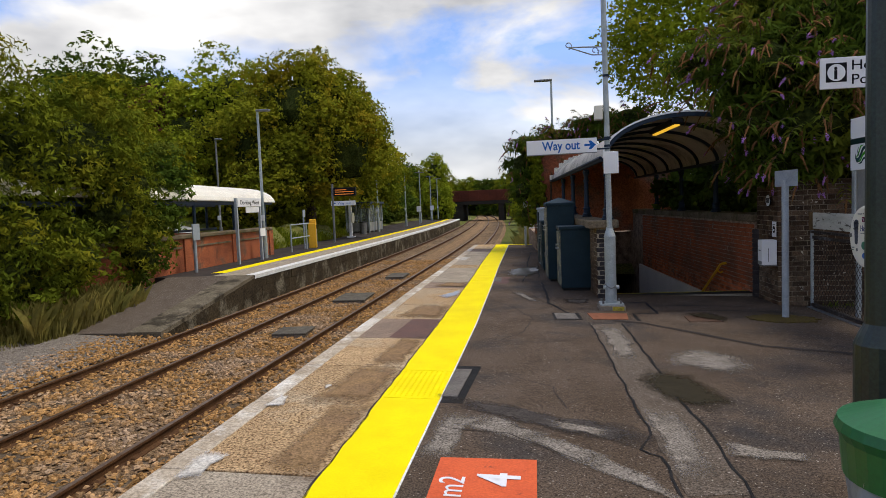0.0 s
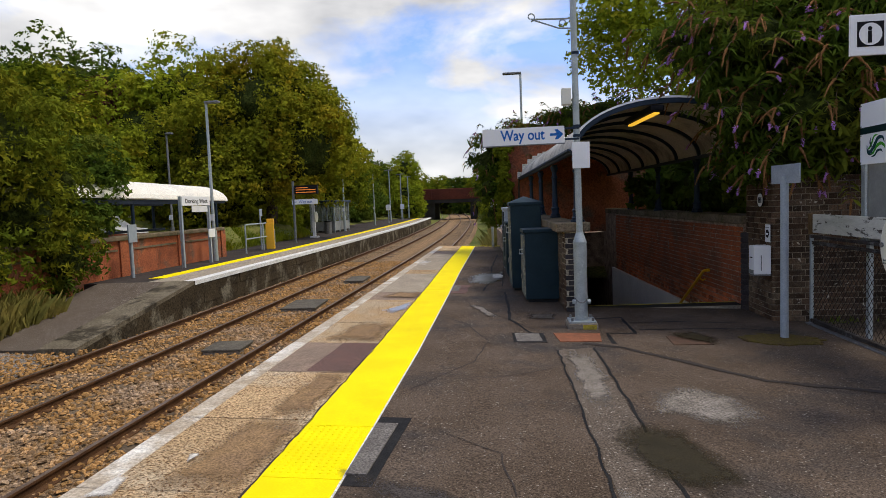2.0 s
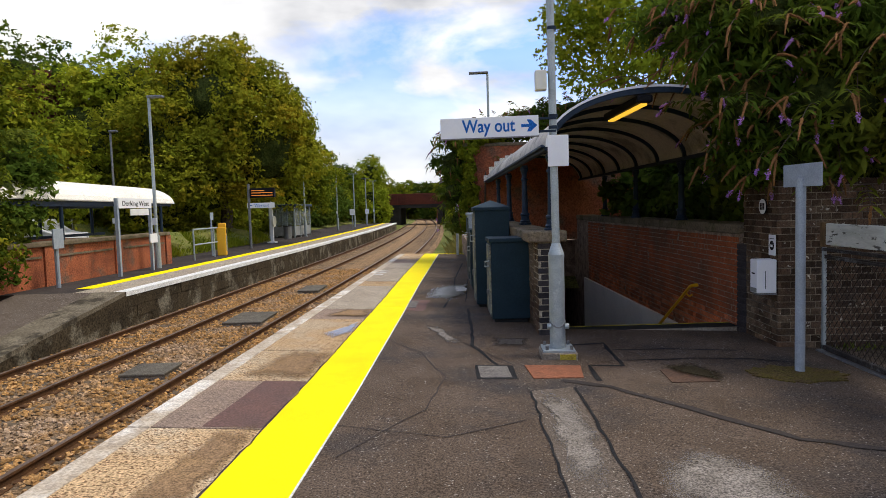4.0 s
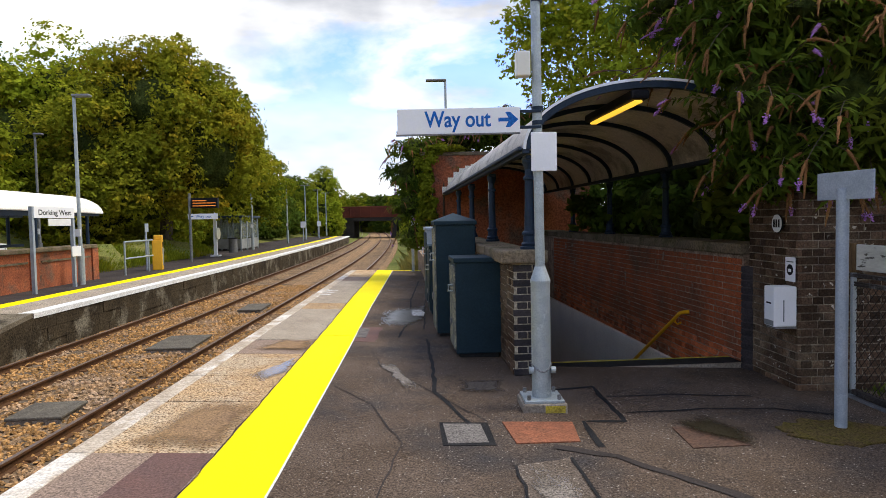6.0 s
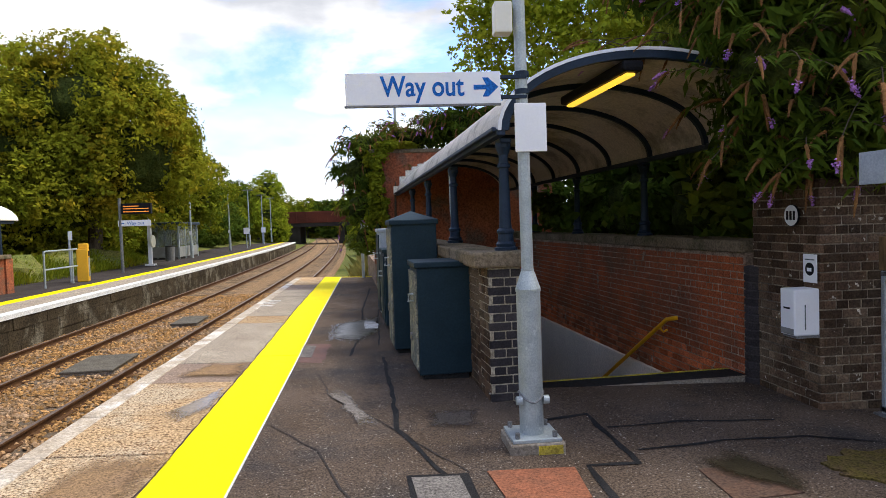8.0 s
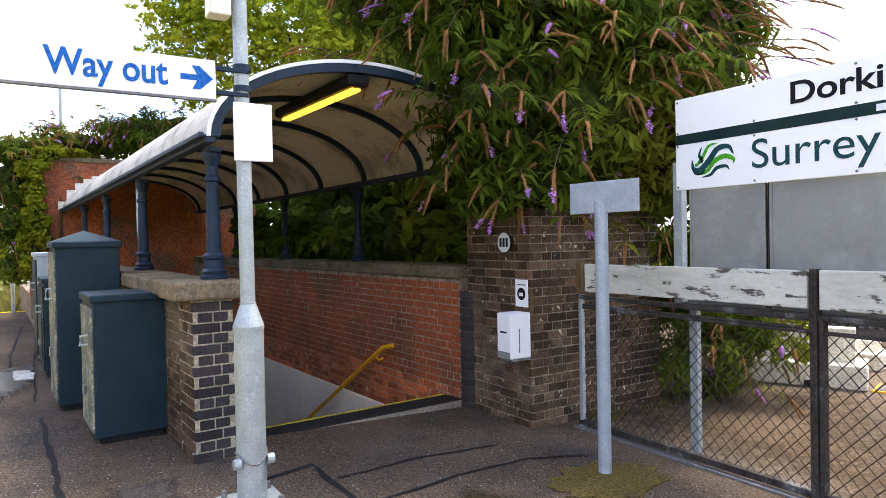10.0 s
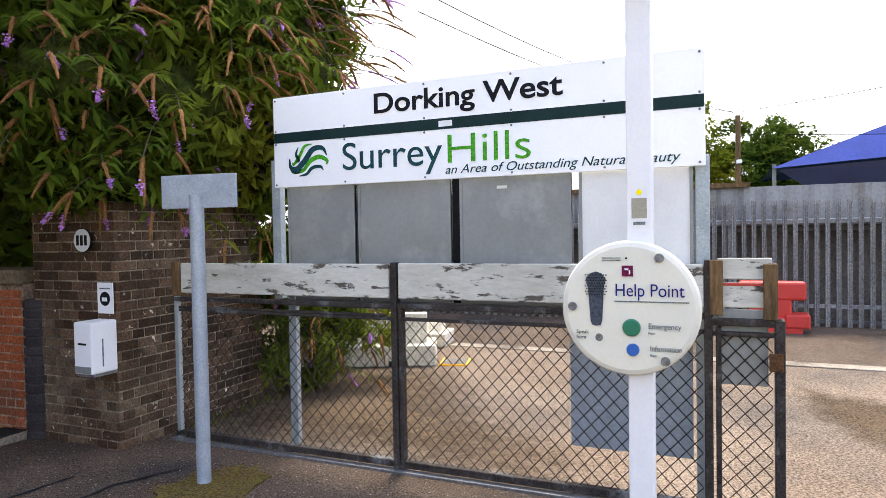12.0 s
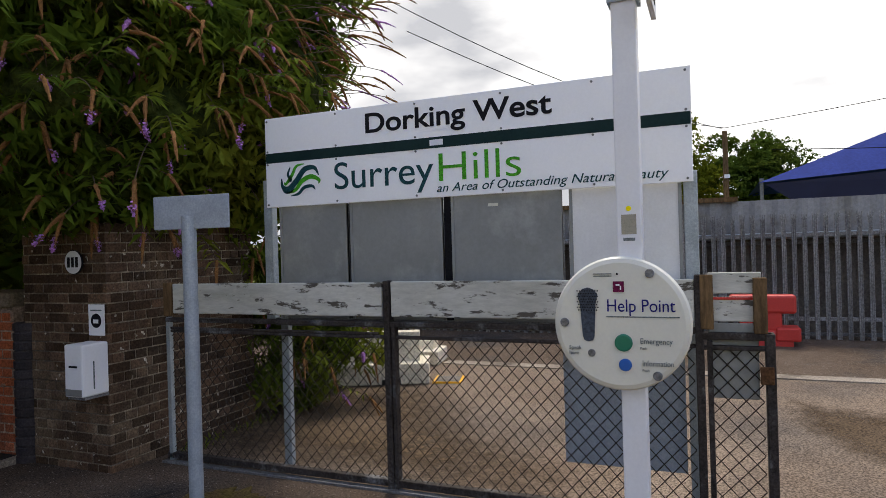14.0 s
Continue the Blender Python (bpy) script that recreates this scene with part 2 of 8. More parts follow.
M = dict(
    pane=pane_glass("scratched shelter pane", (0.35, 0.38, 0.37), 0.72),
    asphalt=mat("asphalt", (0.081, 0.058, 0.041), (0.113, 0.084, 0.063), 1.3, 0.88, bump=0.9, fine=75, amount=0.6, speck=((0.3, 0.27, 0.23), 55.0, 0.66), c3=(0.05, 0.045, 0.043), scale3=0.6, lo3=0.5, hi3=0.66),
    asphalt_far=mat("asphalt far", (0.04, 0.034, 0.031), (0.06, 0.05, 0.045), 1.0, 0.9, bump=0.3, fine=90),
    tar=mat("tar", (0.016, 0.016, 0.017), (0.028, 0.027, 0.027), 6, 0.75, bump=0.4, fine=120),
    strip=mat("reinstated strip", (0.1, 0.078, 0.06), (0.125, 0.1, 0.08), 3, 0.9, bump=0.6, fine=70, amount=0.6, speck=((0.3, 0.27, 0.23), 55.0, 0.64)),
    rampstone=mat("dirty ramp stone", (0.19, 0.16, 0.115), (0.12, 0.1, 0.07), 1.5, 0.92, bump=0.5, fine=30, amount=0.4, c3=(0.05, 0.042, 0.03), scale3=1.6),
    covergrey=mat("dull cover", (0.17, 0.155, 0.14), (0.12, 0.108, 0.098), 5, 0.85, bump=0.5, fine=62, amount=0.5),
    slabstain=mat("brown slab stain", (0.27, 0.17, 0.085), (0.22, 0.14, 0.08), 3, 0.75, bump=0.5, fine=62, amount=0.5, fade=True),
    redstain=mat("red brown slab paint", (0.15, 0.085, 0.07), (0.12, 0.075, 0.065), 3, 0.7, bump=0.4, fine=62, amount=0.3),
    wornwhite=mat("worn white paint", (0.6, 0.58, 0.54), (0.5, 0.46, 0.4), 6, 0.8, bump=0.4, fine=50, amount=0.3, fade=True),
    puddle=mat("wet tarmac film", (0.05, 0.043, 0.037), (0.065, 0.056, 0.048), 3, 0.3, bump=0.03, fine=40, amount=0.2, fade=True),
    wornwhite_solid=mat("scuffed white paint", (0.62, 0.6, 0.56), (0.4, 0.36, 0.3), 6, 0.8, bump=0.4, fine=50, amount=0.4),
    wetslab=mat("damp slab", (0.2, 0.15, 0.11), (0.17, 0.13, 0.1), 2, 0.1, bump=0.02, fine=60, amount=0.2, fade=True),
    newpatch=mat("dark patch", (0.05, 0.043, 0.039), (0.07, 0.06, 0.054), 5, 0.85, bump=0.6, fine=75, amount=0.6, fade=True),
    greypatch=mat("worn grey", (0.24, 0.21, 0.18), (0.16, 0.138, 0.115), 7, 0.9, bump=0.7, fine=70, amount=0.7, fade=True),
    wet=mat("damp stain", (0.026, 0.021, 0.011), (0.038, 0.03, 0.016), 4, 0.5, bump=0.4, fine=75, amount=0.4, fade=True, spec=0.12),
    slab=mat("platform slab", (0.47, 0.325, 0.18), (0.38, 0.25, 0.135), 2.0, 0.88, bump=0.6, fine=62, amount=0.55, objrand=0.12, speck=((0.16, 0.09, 0.045), 48.0, 0.56), c3=(0.46, 0.36, 0.24), scale3=1.0, lo3=0.48, hi3=0.6),
    slab_red=mat("slab red brown", (0.27, 0.195, 0.145), (0.21, 0.155, 0.12), 2.0, 0.8, bump=0.5, fine=62, amount=0.5),
    slab_grey=mat("slab grey", (0.35, 0.295, 0.225), (0.28, 0.23, 0.175), 2.0, 0.85, bump=0.5, fine=62, amount=0.5),
    edgewhite=mat("worn white edge", (0.5, 0.43, 0.34), (0.36, 0.29, 0.21), 5.0, 0.8, bump=0.4, fine=50, amount=0.3, c3=(0.66, 0.62, 0.55), scale3=2.2, lo3=0.5, hi3=0.64),
    yellow=mat("yellow line paint", (0.92, 0.77, 0.004), (0.85, 0.68, 0.004), 2.2, 0.7, bump=0.2, fine=90, amount=0.06),
    whiteline=mat("white line paint", (0.75, 0.75, 0.73), (0.6, 0.6, 0.57), 4, 0.6, bump=0.2),
    concrete=mat("concrete", (0.30, 0.26, 0.21), (0.2, 0.165, 0.13), 2.0, 0.9, bump=0.4, fine=50, c3=(0.12, 0.1, 0.08), scale3=1.6),
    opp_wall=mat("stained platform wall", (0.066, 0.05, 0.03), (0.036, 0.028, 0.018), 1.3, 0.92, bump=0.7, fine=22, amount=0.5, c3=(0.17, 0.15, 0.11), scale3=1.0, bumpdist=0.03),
    render=mat("cement render", (0.85, 0.8, 0.7), (0.76, 0.71, 0.62), 1.2, 0.9, bump=0.15, fine=40, amount=0.15),
    ballast=mat("ballast stone", (0.42, 0.235, 0.09), (0.3, 0.165, 0.062), 3.0, 0.92, bump=0.3, fine=50, amount=0.3, island=0.45, c3=(0.36, 0.25, 0.16), scale3=0.7),
    ballast_bed=mat("ballast bed", (0.18, 0.112, 0.06), (0.32, 0.21, 0.118), 14, 0.95, bump=1.0, fine=28, amount=0.6, bumpdist=0.05),
    ballast_grey=mat("grey ballast", (0.30, 0.265, 0.23), (0.2, 0.17, 0.14), 9, 0.95, bump=1.0, fine=32, amount=0.6, bumpdist=0.05),
    rust=mat("rusty rail", (0.115, 0.058, 0.027), (0.075, 0.04, 0.022), 5, 0.75, bump=0.2, fine=60, amount=0.3),
    railtop=mat("rail running surface", (0.13, 0.075, 0.045), (0.2, 0.14, 0.1), 3, 0.45, metal=0.5, bump=0.05),
    sleeper=mat("sleeper", (0.16, 0.115, 0.075), (0.1, 0.075, 0.05), 4, 0.9, bump=0.5, fine=40, objrand=0.2),
    galv=mat("galvanised steel", (0.38, 0.42, 0.43), (0.30, 0.34, 0.35), 9, 0.5, metal=0.35, bump=0.08, fine=90, amount=0.14, c3=(0.45, 0.49, 0.5), scale3=16, lo3=0.6, hi3=0.66),
    galv_dark=mat("weathered steel", (0.2, 0.2, 0.2), (0.14, 0.14, 0.14), 8, 0.55, metal=0.4, bump=0.1, fine=70),
    greypost=mat("grey painted post", (0.34, 0.38, 0.43), (0.28, 0.32, 0.36), 8, 0.5, metal=0.2, bump=0.06, fine=70, amount=0.12),
    wire=mat("dark wire", (0.025, 0.022, 0.02), (0.045, 0.035, 0.027), 20, 0.75, bump=0),
    gatesteel=mat("old dark gate steel", (0.035, 0.03, 0.027), (0.065, 0.055, 0.05), 9, 0.7, metal=0.3, bump=0.3, fine=60, c3=(0.17, 0.17, 0.17), scale3=5, lo3=0.52, hi3=0.68),
    gatewood=mat("peeling white board", (0.58, 0.57, 0.51), (0.42, 0.41, 0.35), 3, 0.75, bump=0.2, fine=26, amount=0.08, c3=(0.1, 0.09, 0.075), scale3=10, lo3=0.56, hi3=0.6, stretch=(1, 0.45, 1.7), bumpdist=0.006),
    oldwood=mat("weathered timber", (0.17, 0.105, 0.05), (0.1, 0.065, 0.035), 4, 0.85, bump=0.5, fine=30, stretch=(1, 1, 0.2)),
    white=mat("white enamel", (0.8, 0.8, 0.81), (0.74, 0.74, 0.76), 2, 0.35, bump=0, amount=0.02),
    signwhite=mat("white sign panel", (0.9, 0.9, 0.9), (0.87, 0.87, 0.88), 1.5, 0.4, bump=0, amount=0.015),
    cream=mat("cream plastic", (0.72, 0.7, 0.6), (0.68, 0.66, 0.57), 2, 0.4, bump=0, amount=0.02),
    black=mat("black lettering", (0.008, 0.008, 0.01), (0.012, 0.012, 0.014), 8, 0.5, bump=0, spec=0.08),
    slate=mat("slate grey symbol", (0.055, 0.065, 0.085), (0.06, 0.07, 0.09), 8, 0.5, bump=0, spec=0.1),
    darkgreen=mat("dark green band", (0.006, 0.022, 0.022), (0.01, 0.03, 0.028), 4, 0.45, bump=0.0, amount=0.1, spec=0.12),
    teal=mat("dark teal lettering", (0.01, 0.05, 0.06), (0.014, 0.06, 0.065), 8, 0.5, bump=0, spec=0.1),
    leafgreen=mat("green lettering", (0.06, 0.33, 0.02), (0.055, 0.3, 0.02), 8, 0.5, bump=0, spec=0.1),
    blueink=mat("blue lettering", (0.012, 0.11, 0.4), (0.014, 0.12, 0.42), 8, 0.5, bump=0, spec=0.1),
    navyink=mat("navy lettering", (0.015, 0.015, 0.14), (0.02, 0.02, 0.16), 8, 0.5, bump=0, spec=0.1),
    greyink=mat("grey lettering", (0.13, 0.15, 0.15), (0.16, 0.18, 0.18), 8, 0.5, bump=0, spec=0.1),
    redink=mat("red lettering", (0.45, 0.02, 0.03), (0.4, 0.02, 0.03), 8, 0.5, bump=0),
    purple=mat("dark magenta badge", (0.12, 0.008, 0.045), (0.14, 0.01, 0.05), 8, 0.5, bump=0, spec=0.1),
    panelgrey=mat("dull grey metal panel", (0.27, 0.275, 0.265), (0.22, 0.225, 0.215), 1.4, 0.5, metal=0.2, bump=0.02, fine=30, amount=0.05, c3=(0.31, 0.315, 0.3), scale3=2.5),
    panelwhite=mat("scuffed white panel", (0.72, 0.72, 0.71), (0.62, 0.62, 0.61), 2.5, 0.55, bump=0.0, amount=0.03, c3=(0.42, 0.43, 0.44), scale3=5, lo3=0.66, hi3=0.72),
    scuffed=mat("scratched label metal", (0.4, 0.37, 0.28), (0.24, 0.22, 0.17), 60, 0.6, bump=0.1, amount=0.3),
    cabinet=mat("dark blue-grey cabinet", (0.016, 0.034, 0.047), (0.012, 0.026, 0.036), 2.4, 0.55, bump=0.05, fine=50, amount=0.12, spec=0.12),
    cabinet_old=mat("scuffed cabinet face", (0.11, 0.12, 0.11), (0.17, 0.17, 0.14), 5, 0.7, bump=0.2, fine=40, c3=(0.28, 0.26, 0.18), scale3=5),
    bluecol=mat("navy painted iron", (0.014, 0.028, 0.052), (0.01, 0.02, 0.036), 6, 0.45, bump=0.08, fine=50, amount=0.15, spec=0.2),
    sheet=mat("canopy sheet", (0.62, 0.57, 0.5), (0.52, 0.475, 0.42), 1.4, 0.7, bump=0.08, fine=30, amount=0.15, c3=(0.3, 0.28, 0.24), scale3=1.4, trans=0.1),
    sheet_far=mat("far canopy sheet", (0.8, 0.77, 0.68), (0.72, 0.67, 0.57), 1.0, 0.6, bump=0.05),
    gutter=mat("canopy gutter", (0.018, 0.03, 0.058), (0.024, 0.038, 0.065), 5, 0.5, bump=0.05, spec=0.2),
    stone=mat("stone coping", (0.20, 0.155, 0.105), (0.14, 0.11, 0.075), 3, 0.92, bump=0.6, fine=35, amount=0.3, c3=(0.1, 0.09, 0.05), scale3=2.2, bumpdist=0.02),
    brick_red=mat("red brick", (0.5, 0.135, 0.05), (0.32, 0.1, 0.05), 2.2, 0.9, bump=0.4, fine=60, amount=0.35, objrand=0.4, c3=(0.2, 0.1, 0.062), scale3=1.0, lo3=0.46, hi3=0.66, speck=((0.36, 0.27, 0.2), 5.0, 0.68)),
    brick_brown=mat("brown brick", (0.1, 0.06, 0.037), (0.052, 0.036, 0.026), 2.4, 0.9, bump=0.45, fine=60, amount=0.35, objrand=0.5, c3=(0.15, 0.11, 0.072), scale3=0.9, lo3=0.52, hi3=0.64, speck=((0.42, 0.38, 0.31), 16.0, 0.69)),
    brick_blue=mat("blue engineering brick", (0.034, 0.031, 0.034), (0.055, 0.047, 0.047), 5, 0.72, bump=0.3, fine=60, amount=0.25, objrand=0.25),
    brick_far=mat("far brick wall", (0.38, 0.12, 0.055), (0.26, 0.085, 0.045), 2.5, 0.9, bump=0.4, fine=20, amount=0.4, c3=(0.16, 0.1, 0.07), scale3=1.0),
    mortar=mat("mortar", (0.3, 0.25, 0.18), (0.12, 0.095, 0.07), 6, 0.95, bump=0.5, fine=50, c3=(0.1, 0.085, 0.07), scale3=2.0, lo3=0.5, hi3=0.62),
    mortar_dark=mat("sooty mortar", (0.36, 0.27, 0.2), (0.16, 0.11, 0.08), 5, 0.95, bump=0.5, fine=50),
    mortar_light=mat("light mortar", (0.4, 0.35, 0.26), (0.27, 0.23, 0.17), 8, 0.95, bump=0.5, fine=50),
    yellowrail=mat("yellow handrail", (0.78, 0.4, 0.008), (0.7, 0.34, 0.008), 8, 0.45, bump=0.05, amount=0.1, spec=0.2),
    oldyellow=mat("worn yellow edging", (0.5, 0.38, 0.035), (0.3, 0.23, 0.05), 9, 0.8, bump=0.3),
    rubber=mat("black rubber", (0.02, 0.02, 0.02), (0.03, 0.03, 0.03), 8, 0.7, bump=0.1),
    moss=mat("moss and leaf litter", (0.1, 0.08, 0.02), (0.1, 0.068, 0.032), 9, 0.95, bump=0.9, fine=60, amount=0.5),
    binlid=mat("green bin plastic", (0.008, 0.13, 0.035), (0.008, 0.11, 0.03), 3, 0.45, bump=0.03, amount=0.08),
    postgreen=mat("blackish green paint", (0.01, 0.02, 0.017), (0.014, 0.026, 0.02), 5, 0.4, bump=0.05),
    orange=mat("orange marker paint", (0.68, 0.13, 0.05), (0.6, 0.11, 0.045), 4, 0.7, bump=0.2, amount=0.1, c3=(0.12, 0.05, 0.04), scale3=6, lo3=0.62, hi3=0.7),
    redcover=mat("terracotta cover", (0.26, 0.1, 0.055), (0.2, 0.085, 0.05), 8, 0.85, bump=0.5, fine=60),
    ironcover=mat("rusty iron cover", (0.13, 0.075, 0.05), (0.09, 0.06, 0.045), 8, 0.8, bump=0.6, fine=50),
    boxlid=mat("cable box lid", (0.13, 0.115, 0.09), (0.09, 0.08, 0.065), 5, 0.85, bump=0.4, fine=40),
    tube=glow("yellow lamp tube", (1.0, 0.56, 0.05), 1.5),
    amber=glow("amber display", (1.0, 0.3, 0.03), 0.7),
    ticket=mat("yellow machine", (0.75, 0.4, 0.01), (0.7, 0.36, 0.01), 4, 0.5, bump=0.03, amount=0.08),
    glass=mat("dark shelter glass", (0.05, 0.06, 0.055), (0.07, 0.08, 0.07), 2, 0.08, bump=0),
    carpaint=mat("dark blue car paint", (0.03, 0.04, 0.075), (0.035, 0.05, 0.085), 2, 0.25, bump=0, amount=0.05),
    vanpaint=mat("white van paint", (0.6, 0.6, 0.6), (0.55, 0.55, 0.56), 2, 0.3, bump=0, amount=0.05),
    tyre=mat("tyre", (0.02, 0.02, 0.02), (0.03, 0.03, 0.03), 8, 0.8, bump=0.2),
    red_plastic=mat("red barrier plastic", (0.55, 0.035, 0.025), (0.48, 0.03, 0.022), 3, 0.5, bump=0.05, amount=0.12),
    palisade=mat("palisade steel", (0.29, 0.287, 0.28), (0.225, 0.222, 0.216), 2, 0.6, metal=0.3, bump=0.1, fine=30, objrand=0.15),
    # brown-grey sheet, darkened to include the shade between fence and shed
    shed_low=mat("brown-grey lower cladding with gap shade", (0.17, 0.152, 0.13), (0.12, 0.107, 0.094), 2, 0.8, bump=0.2, fine=20, amount=0.2),
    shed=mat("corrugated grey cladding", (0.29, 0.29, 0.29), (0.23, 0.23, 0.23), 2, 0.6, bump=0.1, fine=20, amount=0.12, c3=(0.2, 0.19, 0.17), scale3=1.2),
    tarp=mat("blue tent fabric", (0.013, 0.03, 0.17), (0.017, 0.038, 0.21), 1.5, 0.7, bump=0.1, fine=12, amount=0.1),
    tarp_dark=mat("dark blue tent lining", (0.012, 0.015, 0.06), (0.016, 0.02, 0.07), 2, 0.6, bump=0.1),
    yard=mat("car park tarmac", (0.15, 0.11, 0.08), (0.205, 0.16, 0.122), 0.8, 0.9, bump=0.6, fine=55, amount=0.6, c3=(0.1, 0.083, 0.07), scale3=0.5, lo3=0.47, hi3=0.7),
    yarddark=mat("dark brown tarmac", (0.075, 0.052, 0.032), (0.105, 0.075, 0.05), 1.5, 0.9, bump=0.6, fine=45, amount=0.7, fade=True),
    planter=mat("cream concrete block", (0.68, 0.62, 0.48), (0.55, 0.5, 0.4), 4, 0.85, bump=0.3, fine=40),
    bark=mat("bark", (0.11, 0.085, 0.06), (0.07, 0.055, 0.04), 4, 0.95, bump=0.6, fine=20, stretch=(1, 1, 0.3)),
    # dark green that stands in for the shade deep inside crowns
    painted_shade=mat("shade painted on crown cores", (0.04, 0.05, 0.01), (0.025, 0.035, 0.008), 3, 0.95, bump=0.8, fine=9, amount=0.5, bumpdist=0.1),
    soil=mat("bank soil and litter", (0.09, 0.075, 0.04), (0.06, 0.075, 0.025), 1.5, 0.97, bump=0.8, fine=18, amount=0.5, bumpdist=0.04),
    grassbed=mat("rough grass bank", (0.16, 0.15, 0.045), (0.1, 0.13, 0.03), 0.8, 0.97, bump=0.8, fine=14, amount=0.5, bumpdist=0.05),
    rustbridge=mat("rusty bridge girder", (0.13, 0.04, 0.025), (0.09, 0.03, 0.022), 0.5, 0.85, bump=0.2, fine=6, amount=0.25),
    darksteel_shadow=mat("dark bridge steel and shadow tone", (0.03, 0.027, 0.025), (0.045, 0.04, 0.035), 0.8, 0.85, bump=0.2),
    blossom=mat("purple buddleia blossom", (0.45, 0.22, 0.52), (0.36, 0.16, 0.42), 30, 0.8, bump=0, island=0.3, trans=0.2),
    seedhead=mat("brown buddleia seed spike", (0.22, 0.11, 0.04), (0.14, 0.066, 0.026), 30, 0.9, bump=0.3, fine=140, island=0.25),
    carbon=mat("red brown foliage", (0.12, 0.035, 0.03), (0.09, 0.03, 0.025), 2, 0.8, bump=0, island=0.4, trans=0.2),
)


def leafmat(name, a, b, c=None, scale=0.5, through_light=0.25):
    return mat(name, a, b, scale, 0.75, bump=0, fine=9, amount=0.15, island=0.2, c3=c, scale3=0.45, lo3=0.5, hi3=0.66, spec=0.12, trans=through_light)


M["leaf_dark"] = leafmat("dark leaf", (0.08, 0.12, 0.014), (0.05, 0.085, 0.012), (0.13, 0.145, 0.016))
M["leaf_mid"] = leafmat("mid leaf", (0.19, 0.215, 0.014), (0.115, 0.15, 0.012), (0.27, 0.235, 0.016), 0.5, 0.3)
M["leaf_bush"] = leafmat("shrub leaf", (0.155, 0.175, 0.013), (0.085, 0.115, 0.011), (0.23, 0.205, 0.015), 0.5, 0.25)
M["leaf_gold"] = leafmat("turning leaf", (0.26, 0.255, 0.018), (0.17, 0.195, 0.015), (0.33, 0.24, 0.018), 0.5, 0.3)
M["leaf_bright"] = leafmat("bright leaf", (0.3, 0.35, 0.022), (0.2, 0.25, 0.018), (0.34, 0.32, 0.024), 0.5, 0.3)
M["leaf_bud"] = leafmat("buddleia leaf", (0.1, 0.145, 0.016), (0.042, 0.072, 0.01), (0.2, 0.21, 0.025), 1.6, 0.33)
M["grassblade"] = leafmat("dry grass blade", (0.27, 0.215, 0.06), (0.15, 0.16, 0.04), (0.31, 0.245, 0.09), 0.9)


# ---- mesh helpers ----
def thing(name, label, category, at=(0, 0, 0), rz=0.0, group="", kind=""):
    ob = new(name)
    ob.empty_display_size = 0.1
    ob.matrix_basis = pose(*at, 0, 0, rz)
    return tagged(ob, label, category, group, kind)


def part(name, bm, material, parent=None, label="", smooth=False):
    me = bpy.data.meshes.new(name)
    bm.normal_update()
    bm.to_mesh(me)
    bm.free()
    if smooth:
        me.shade_smooth()
    me.materials.append(M[material] if isinstance(material, str) else material)
    ob = new(name, me)
    if parent is not None:
        ob.parent = parent
    return tagged(ob, label)


def raw(name, verts, faces, material, parent=None, label=""):
    me = bpy.data.meshes.new(name)
    me.from_pydata(verts, [], faces)
    me.update()
    me.materials.append(M[material])
    ob = new(name, me)
    if parent is not None:
        ob.parent = parent
    return tagged(ob, label)


def lone(ob, label, category, kind="", group=""):
    return tagged(ob, label, category, group, kind)


def box(bm, x0, x1, y0, y1, z0, z1, bevel=0.0, m=None):
    r = bmesh.ops.create_cube(bm, size=1)
    vs = r["verts"]
    for v in vs:
        v.co = Vector(((x0 + x1) / 2 + v.co.x * (x1 - x0), (y0 + y1) / 2 + v.co.y * (y1 - y0), (z0 + z1) / 2 + v.co.z * (z1 - z0)))
    if bevel:
        es = list({e for v in vs for e in v.link_edges})
        r2 = bmesh.ops.bevel(bm, geom=es, offset=bevel, segments=2, affect="EDGES", profile=0.5)
        vs = list(set(r2["verts"]) | {v for v in vs if v.is_valid})
    if m is not None:
        for v in set(vs):
            if v.is_valid:
                v.co = m @ v.co
    return bm


def nb():
    return bmesh.new()


def bx(*a, **k):
    return box(bmesh.new(), *a, **k)


def cyl(bm, p0, p1, r0, r1=None, n=16, caps=True):
    r1 = r0 if r1 is None else r1
    p0, p1 = Vector(p0), Vector(p1)
    d = (p1 - p0).normalized()
    a = d.orthogonal().normalized()
    b = d.cross(a)
    rings = []
    for p, r in ((p0, r0), (p1, r1)):
        rings.append([bm.verts.new(p + (a * math.cos(2 * math.pi * i / n) + b * math.sin(2 * math.pi * i / n)) * r) for i in range(n)])
    for i in range(n):
        bm.faces.new((rings[0][i], rings[0][(i + 1) % n], rings[1][(i + 1) % n], rings[1][i]))
    if caps:
        bm.faces.new(rings[0][::-1])
        bm.faces.new(rings[1])
    return bm


def lathe(bm, at, profile, n=20):
    """Profile rows (r, z) turned round the upright at `at`."""
    x, y, z = at
    rings = [[bm.verts.new((x + r * math.cos(2 * math.pi * i / n), y + r * math.sin(2 * math.pi * i / n), z + h)) for i in range(n)] for r, h in profile]
    for a, b in zip(rings, rings[1:]):
        for i in range(n):
            bm.faces.new((a[i], a[(i + 1) % n], b[(i + 1) % n], b[i]))
    bm.faces.new(rings[0][::-1])
    bm.faces.new(rings[-1])
    return bm


